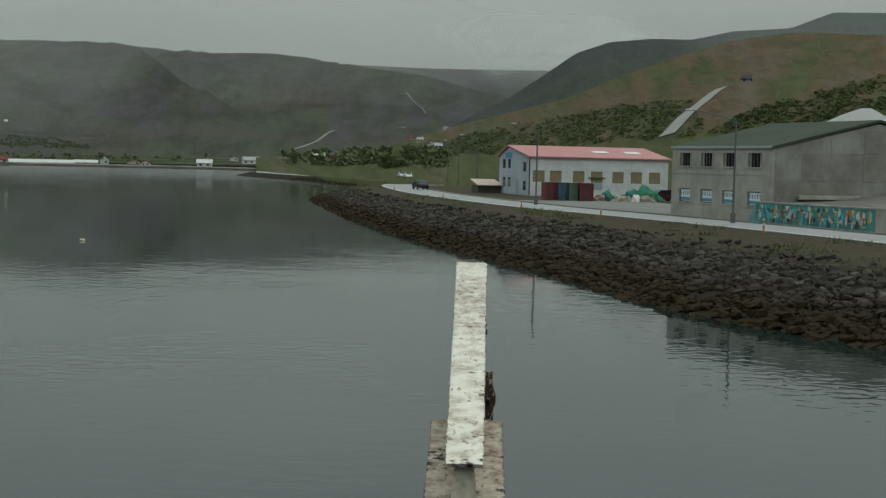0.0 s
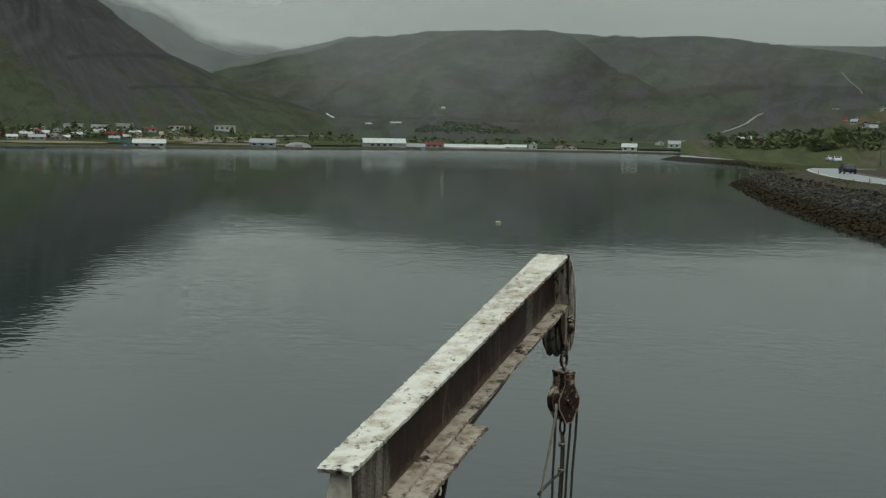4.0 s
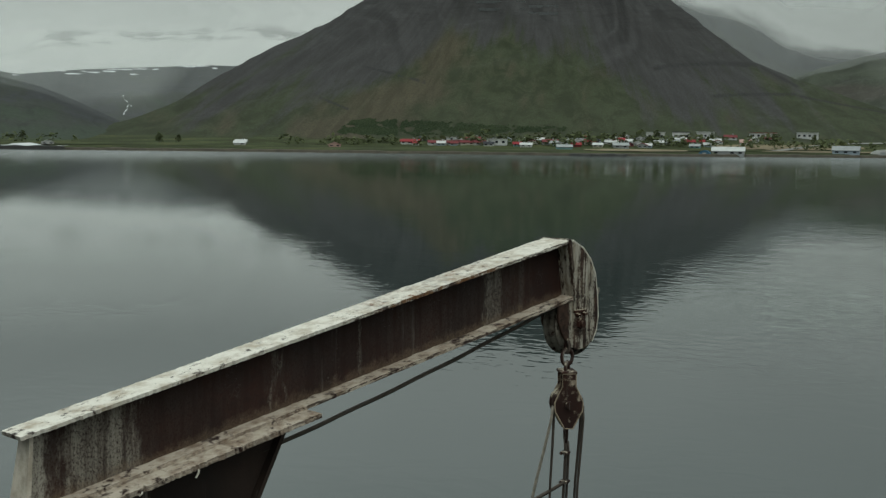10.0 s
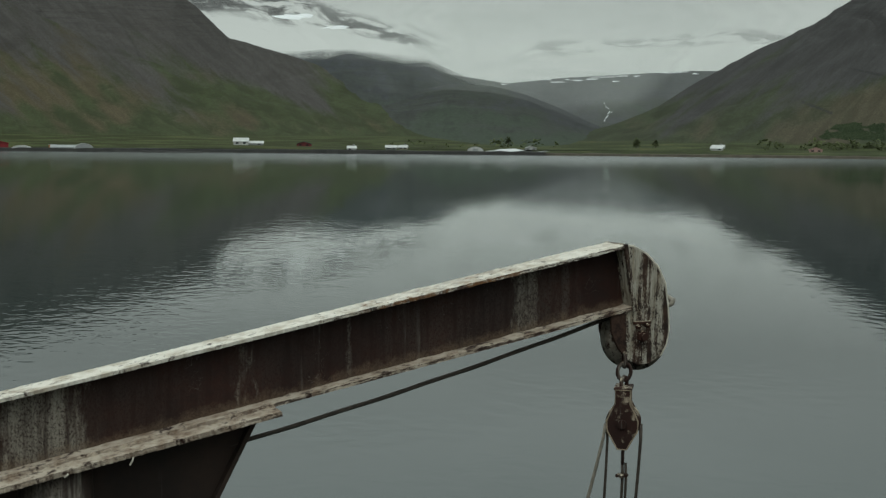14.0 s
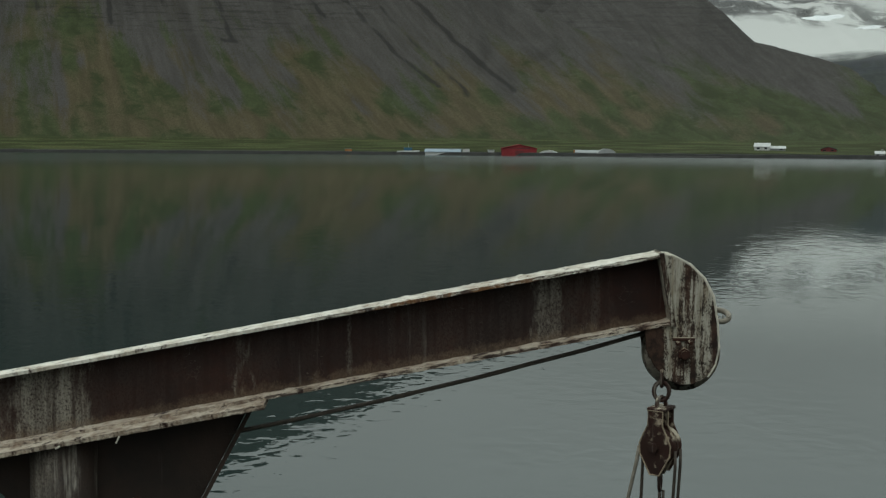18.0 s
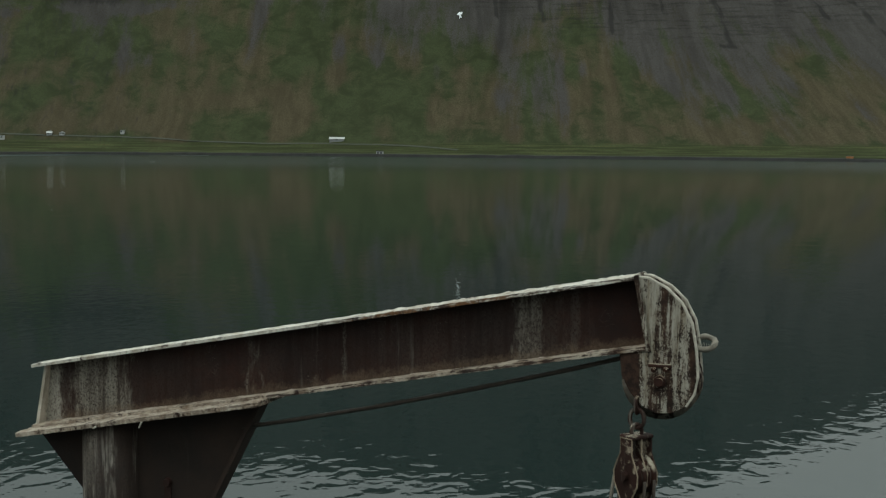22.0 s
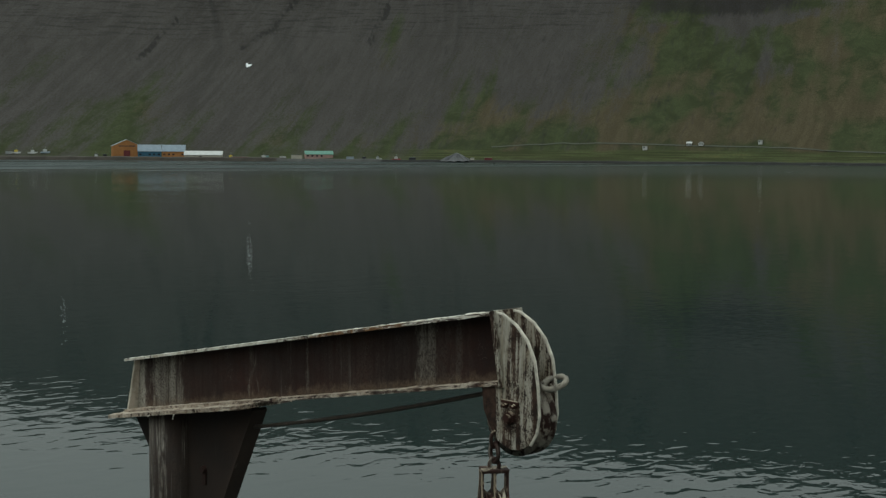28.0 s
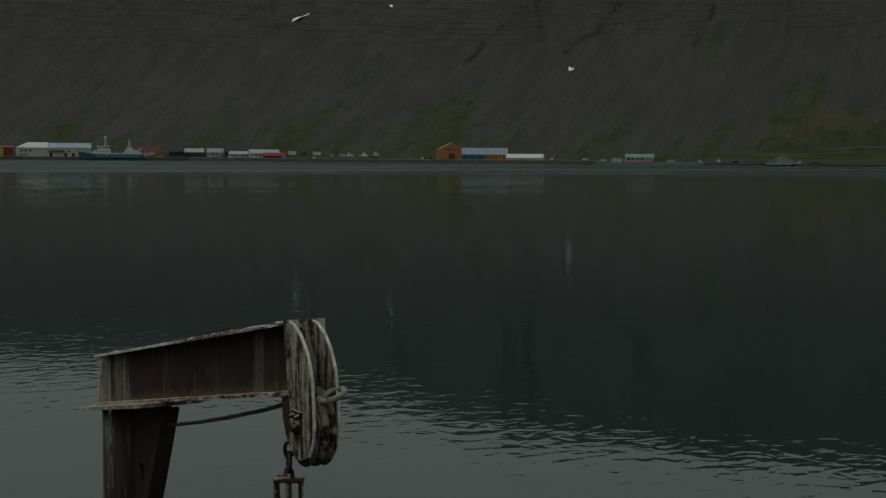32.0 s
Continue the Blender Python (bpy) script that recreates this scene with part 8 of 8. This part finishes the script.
def trawler():
    a = radians(164.15)
    d = 1165
    b = thing("trawler", "blue-hulled white fishing trawler moored at the wharf", "ship", polar(164.15, d, 0.0), 164.15)
    Lh = 52.0
    rows = []
    bm = bmesh.new()
    for i in range(15):
        k = i / 14
        x = -Lh / 2 + Lh * k
        wd = 5.2 * (1 - max(0, (0.22 - k) / 0.22) ** 2 * 0.95) * (1 - max(0, (k - 0.9) / 0.1) ** 2 * 0.3)
        top = 5.2 + 2.6 * max(0, (0.3 - k) / 0.3) ** 1.5
        rows.append([bm.verts.new((x - 3.0 * max(0, 0.2 - k) * 5 * s, y, z)) for y, z, s in ((-wd, top, 1), (-wd * 0.92, 2.2, 0.5), (-wd * 0.6, -1.2, 0), (wd * 0.6, -1.2, 0), (wd * 0.92, 2.2, 0.5), (wd, top, 1))])
    for r, q in zip(rows, rows[1:]):
        for k in range(6):
            bm.faces.new((r[k], r[(k + 1) % 6], q[(k + 1) % 6], q[k]))
    bm.faces.new(rows[0])
    bm.faces.new(list(reversed(rows[-1])))
    bmesh.ops.recalc_face_normals(bm, faces=bm.faces[:])
    part("hull", bm, plain("blue_hull_paint", (0.03, 0.085, 0.135), 0.5, 0, 0.15, 0.2), b, "blue painted hull")
    W = PAINT_M["white"]
    slab("rubbing_strake", b, (-14, -5.45, 3.5), (24, -5.18, 3.8), W)
    bm = bmesh.new()
    prism(bm, [(-16, 5.3), (25, 5.2), (25, 6.1), (-15, 6.3)], "y", -5.3, -5.0)
    part("bulwark", bm, W, b, "white bulwark along the deck")
    bm = bmesh.new()
    prism(bm, [(-18, 5.4), (-1.5, 5.4), (-1.5, 9.0), (-14.5, 9.0), (-17, 7.4)], "y", -4.6, 4.6)
    part("forecastle", bm, W, b, "white forecastle")
    bm = bmesh.new()
    prism(bm, [(-12, 9.0), (-2.2, 9.0), (-2.2, 12.0), (-1.6, 12.3), (-13, 12.3), (-12.6, 11.6)], "y", -3.9, 3.9)
    part("bridge", bm, W, b, "white wheelhouse")
    for k in range(6):
        slab("window", b, (-11.6 + 1.6 * k, -4.0, 10.4), (-10.3 + 1.6 * k, -3.88, 11.4), M_PANE)
    for k in range(5):
        slab("window", b, (-13 + 2.2 * k, -4.7, 7.3), (-12.2 + 2.2 * k, -4.58, 8.1), M_PANE)
    bm = bmesh.new()
    prism(bm, [(6, 6.0), (9, 6.6), (12.6, 11.6), (16, 11.8), (17, 9.4), (21.5, 8.6), (23, 6.0)], "y", -4.4, 4.4)
    part("deckhouse", bm, W, b, "white sloping deckhouse aft")
    bm = bmesh.new()
    disc(bm, (3.2, 0, 6.8), (0, 1, 0), 1.7, 6.0, None, 16)
    part("net_drum", bm, PAINT_M["teal"], b, "teal net drum")
    bm = bmesh.new()
    tube(bm, [(0.5, -2, 5.2), (0.5, -2, 8.6), (5.5, -2, 9.4)], 0.35, 8)
    part("deck_crane", bm, PAINT_M["red"], b, "red deck crane")
    for x, z0, h in ((-6, 12.3, 7.2), (13.8, 11.7, 7.0)):
        bm = bmesh.new()
        tube(bm, [(x - 0.8, 0, z0), (x, 0, z0 + h)], 0.28, 8)
        tube(bm, [(x + 1.4, 0, z0), (x, 0, z0 + h * 0.75)], 0.2, 8)
        tube(bm, [(x, -2.2, z0 + h * 0.62), (x, 2.2, z0 + h * 0.62)], 0.15, 6)
        part("mast", bm, W, b)
    bm = bmesh.new()
    disc(bm, (-6, 0, 19.9), (0, 0, 1), 1.1, 1.7, 0.8, 12)
    part("radar_dome", bm, W, b)
    bm = bmesh.new()
    tube(bm, [(22.5, -3.4, 5.4), (22.6, -3.3, 9.2), (23.2, -2.0, 10.2), (23.2, 2.0, 10.2), (22.6, 3.3, 9.2), (22.5, 3.4, 5.4)], 0.55, 8)
    part("gantry", bm, PAINT_M["bluegrey"], b)


trawler()


def small_boat(az, elev, length, hullc, cabin, label):
    p, d = site(az, elev)
    b = thing("boat", label, "boat", (p.x, p.y, max(0.0, p.z - 0.2)), az + 3, "small boats on the far shore")
    bm = bmesh.new()
    prism(bm, [(-length / 2, 0.2), (length * 0.4, 0.0), (length / 2, 1.6), (-length / 2, 1.3)], "y", -length * 0.16, length * 0.16)
    bmesh.ops.bevel(bm, geom=bm.edges[:], offset=0.15, segments=1, affect="EDGES")
    part("hull", bm, PAINT_M[hullc], b)
    slab("cabin", b, (-length * 0.2, -length * 0.11, 1.35), (length * 0.15, length * 0.11, 3.2), PAINT_M[cabin], 0.15)
    bm = bmesh.new()
    tube(bm, [(0, 0, 3.2), (0, 0, 5.4)], 0.08, 6)
    part("mast", bm, M_METAL, b)


for az, e, ln, h, c, lab in ((89.3, -0.47, 13, "white", "blue", "white workboat with a blue cabin"), (153.45, -0.14, 8, "white", "white", "white fishing boat drawn up ashore"), (152.95, -0.12, 8, "bluegrey", "white", "blue-grey fishing boat drawn up ashore"),
                             (154.1, -0.14, 8, "white", "yellow", "white boat with a yellow cabin ashore"), (150.9, -0.33, 6, "teal", "white", "teal boat with a white cabin ashore"), (145.3, -0.33, 7, "orange", "yellow", "orange boat drawn up on the quay"),
                             (143.9, -0.34, 8, "white", "white", "white boat beside the jetty"), (138.2, -0.36, 7, "red", "white", "red boat drawn up on the quay"), (139.0, -0.36, 6, "white", "grey", "white boat drawn up on the quay"),
                             (159.2, -0.3, 9, "white", "white", "white boat on the harbour shore"), (158.2, -0.3, 7, "dark", "white", "black boat on the harbour shore"), (156.9, -0.31, 7, "white", "bluegrey", "white boat with a blue-grey cabin ashore"), (155.6, -0.32, 7, "white", "white", "white boat on the harbour shore")):
    small_boat(az, e, ln, h, c, lab)


shore_strip("harbour_apron", "flat brown gravel apron of the harbour", "ground", 143, 161, -10, 0, 2.9, 46, plain("harbour_gravel", (0.055, 0.046, 0.038), 0.95, 0, 0.4, 0.15))


def skip_box(az, elev, w, h, color, label):
    p, d = site(az, elev)
    b = thing("storage_box", label, "container", (p.x, p.y, p.z - 0.1), az, "boxes on the quays")
    slab("body", b, (-w / 2, -1.2, 0), (w / 2, 1.2, h), PAINT_M[color], 0.05)
    slab("lid", b, (-w / 2 - 0.05, -1.25, h + 0.003), (w / 2 + 0.05, 1.25, h + 0.15), PAINT_M["grey"])


for az, w, h, c in ((140.2, 6, 2.4, "bluegrey"), (139.6, 3, 2.4, "dark"), (137.5, 5, 2.2, "dark"), (134.2, 6, 2.2, "maroon"), (134.9, 3, 2.0, "cream"), (146.2, 4, 2.0, "dark"), (161.4, 6, 2.5, "orange"), (161.9, 8, 2.6, "cream"), (160.6, 6, 2.5, "dark"), (91.9, 4, 2, "orange"), (82.0, 4, 2, "orange"), (86.8, 4, 2.2, "white"), (87.4, 3, 2, "white")):
    skip_box(az, -0.34 if az > 100 else -0.46, w, h, c, "%s storage box on the quay" % COLOR.get(c, c))


# boxes near 156 degrees stand in for parked vans and cars
for az, e, w, h, c in ((156.55, -0.08, 7, 3.2, "white"), (156.05, -0.08, 5, 2.6, "maroon"), (155.5, -0.1, 7, 3.0, "white"), (154.85, -0.16, 4, 2.2, "teal"), (154.4, -0.16, 5, 2.2, "grey"), (157.75, -0.12, 6, 3, "grey"),
                       (150.9, -0.26, 3, 2.4, "dark"), (150.55, -0.26, 3, 2.2, "dark"), (144.9, -0.33, 14, 1.8, "maroon"), (143.8, -0.3, 4, 2.4, "teal"), (143.1, -0.31, 5, 2.0, "white"), (142.5, -0.3, 9, 2.8, "cream"),
                       (159.15, -0.13, 8, 4.0, "dark"), (159.95, -0.16, 7, 2.6, "white"), (160.4, -0.2, 6, 2.4, "dark")):
    skip_box(az, e, w, h, c, "%s storage box on the quay" % COLOR.get(c, c))


def buoy():
    x, y, _ = polar(17.16, 118)
    b = thing("mooring_buoy", "small pale yellow twin mooring buoy afloat", "buoy", (x, y - 3, 0))
    for s in (-0.12, 0.12):
        bm = bmesh.new()
        bmesh.ops.create_uvsphere(bm, u_segments=16, v_segments=10, radius=0.11)
        bmesh.ops.translate(bm, verts=bm.verts[:], vec=(s, 0, 0.08))
        part("float", bm, plain("buoy_plastic", (0.62, 0.55, 0.36), 0.5), b, "", True)
    bm = bmesh.new()
    tube(bm, [(-0.12, 0, 0.14), (0, 0, 0.11), (0.12, 0, 0.14)], 0.025, 6)
    part("lashing", bm, M_ROPEB, b)


buoy()


def tent_hall():
    b = thing("white_hall", "white round-topped hall roof behind the warehouse", "hall", (47.5, 168, 3.0), -15)
    slab("wall", b, (-3.8, -5, -1), (3.8, 5, 10.4), M_RENDER)
    bm = bmesh.new()
    prism(bm, [(-4.1, 10.6), (-2.2, 11.5), (0.0, 12.3), (1.2, 12.3), (4.1, 10.7), (3.8, 10.42), (-3.8, 10.42)], "y", -5.2, 5.2)
    part("roof", bm, plain("white_roof_cloth", (0.80, 0.80, 0.79), 0.8, 0, 0.05, 0.5), b)


tent_hall()
revetment()
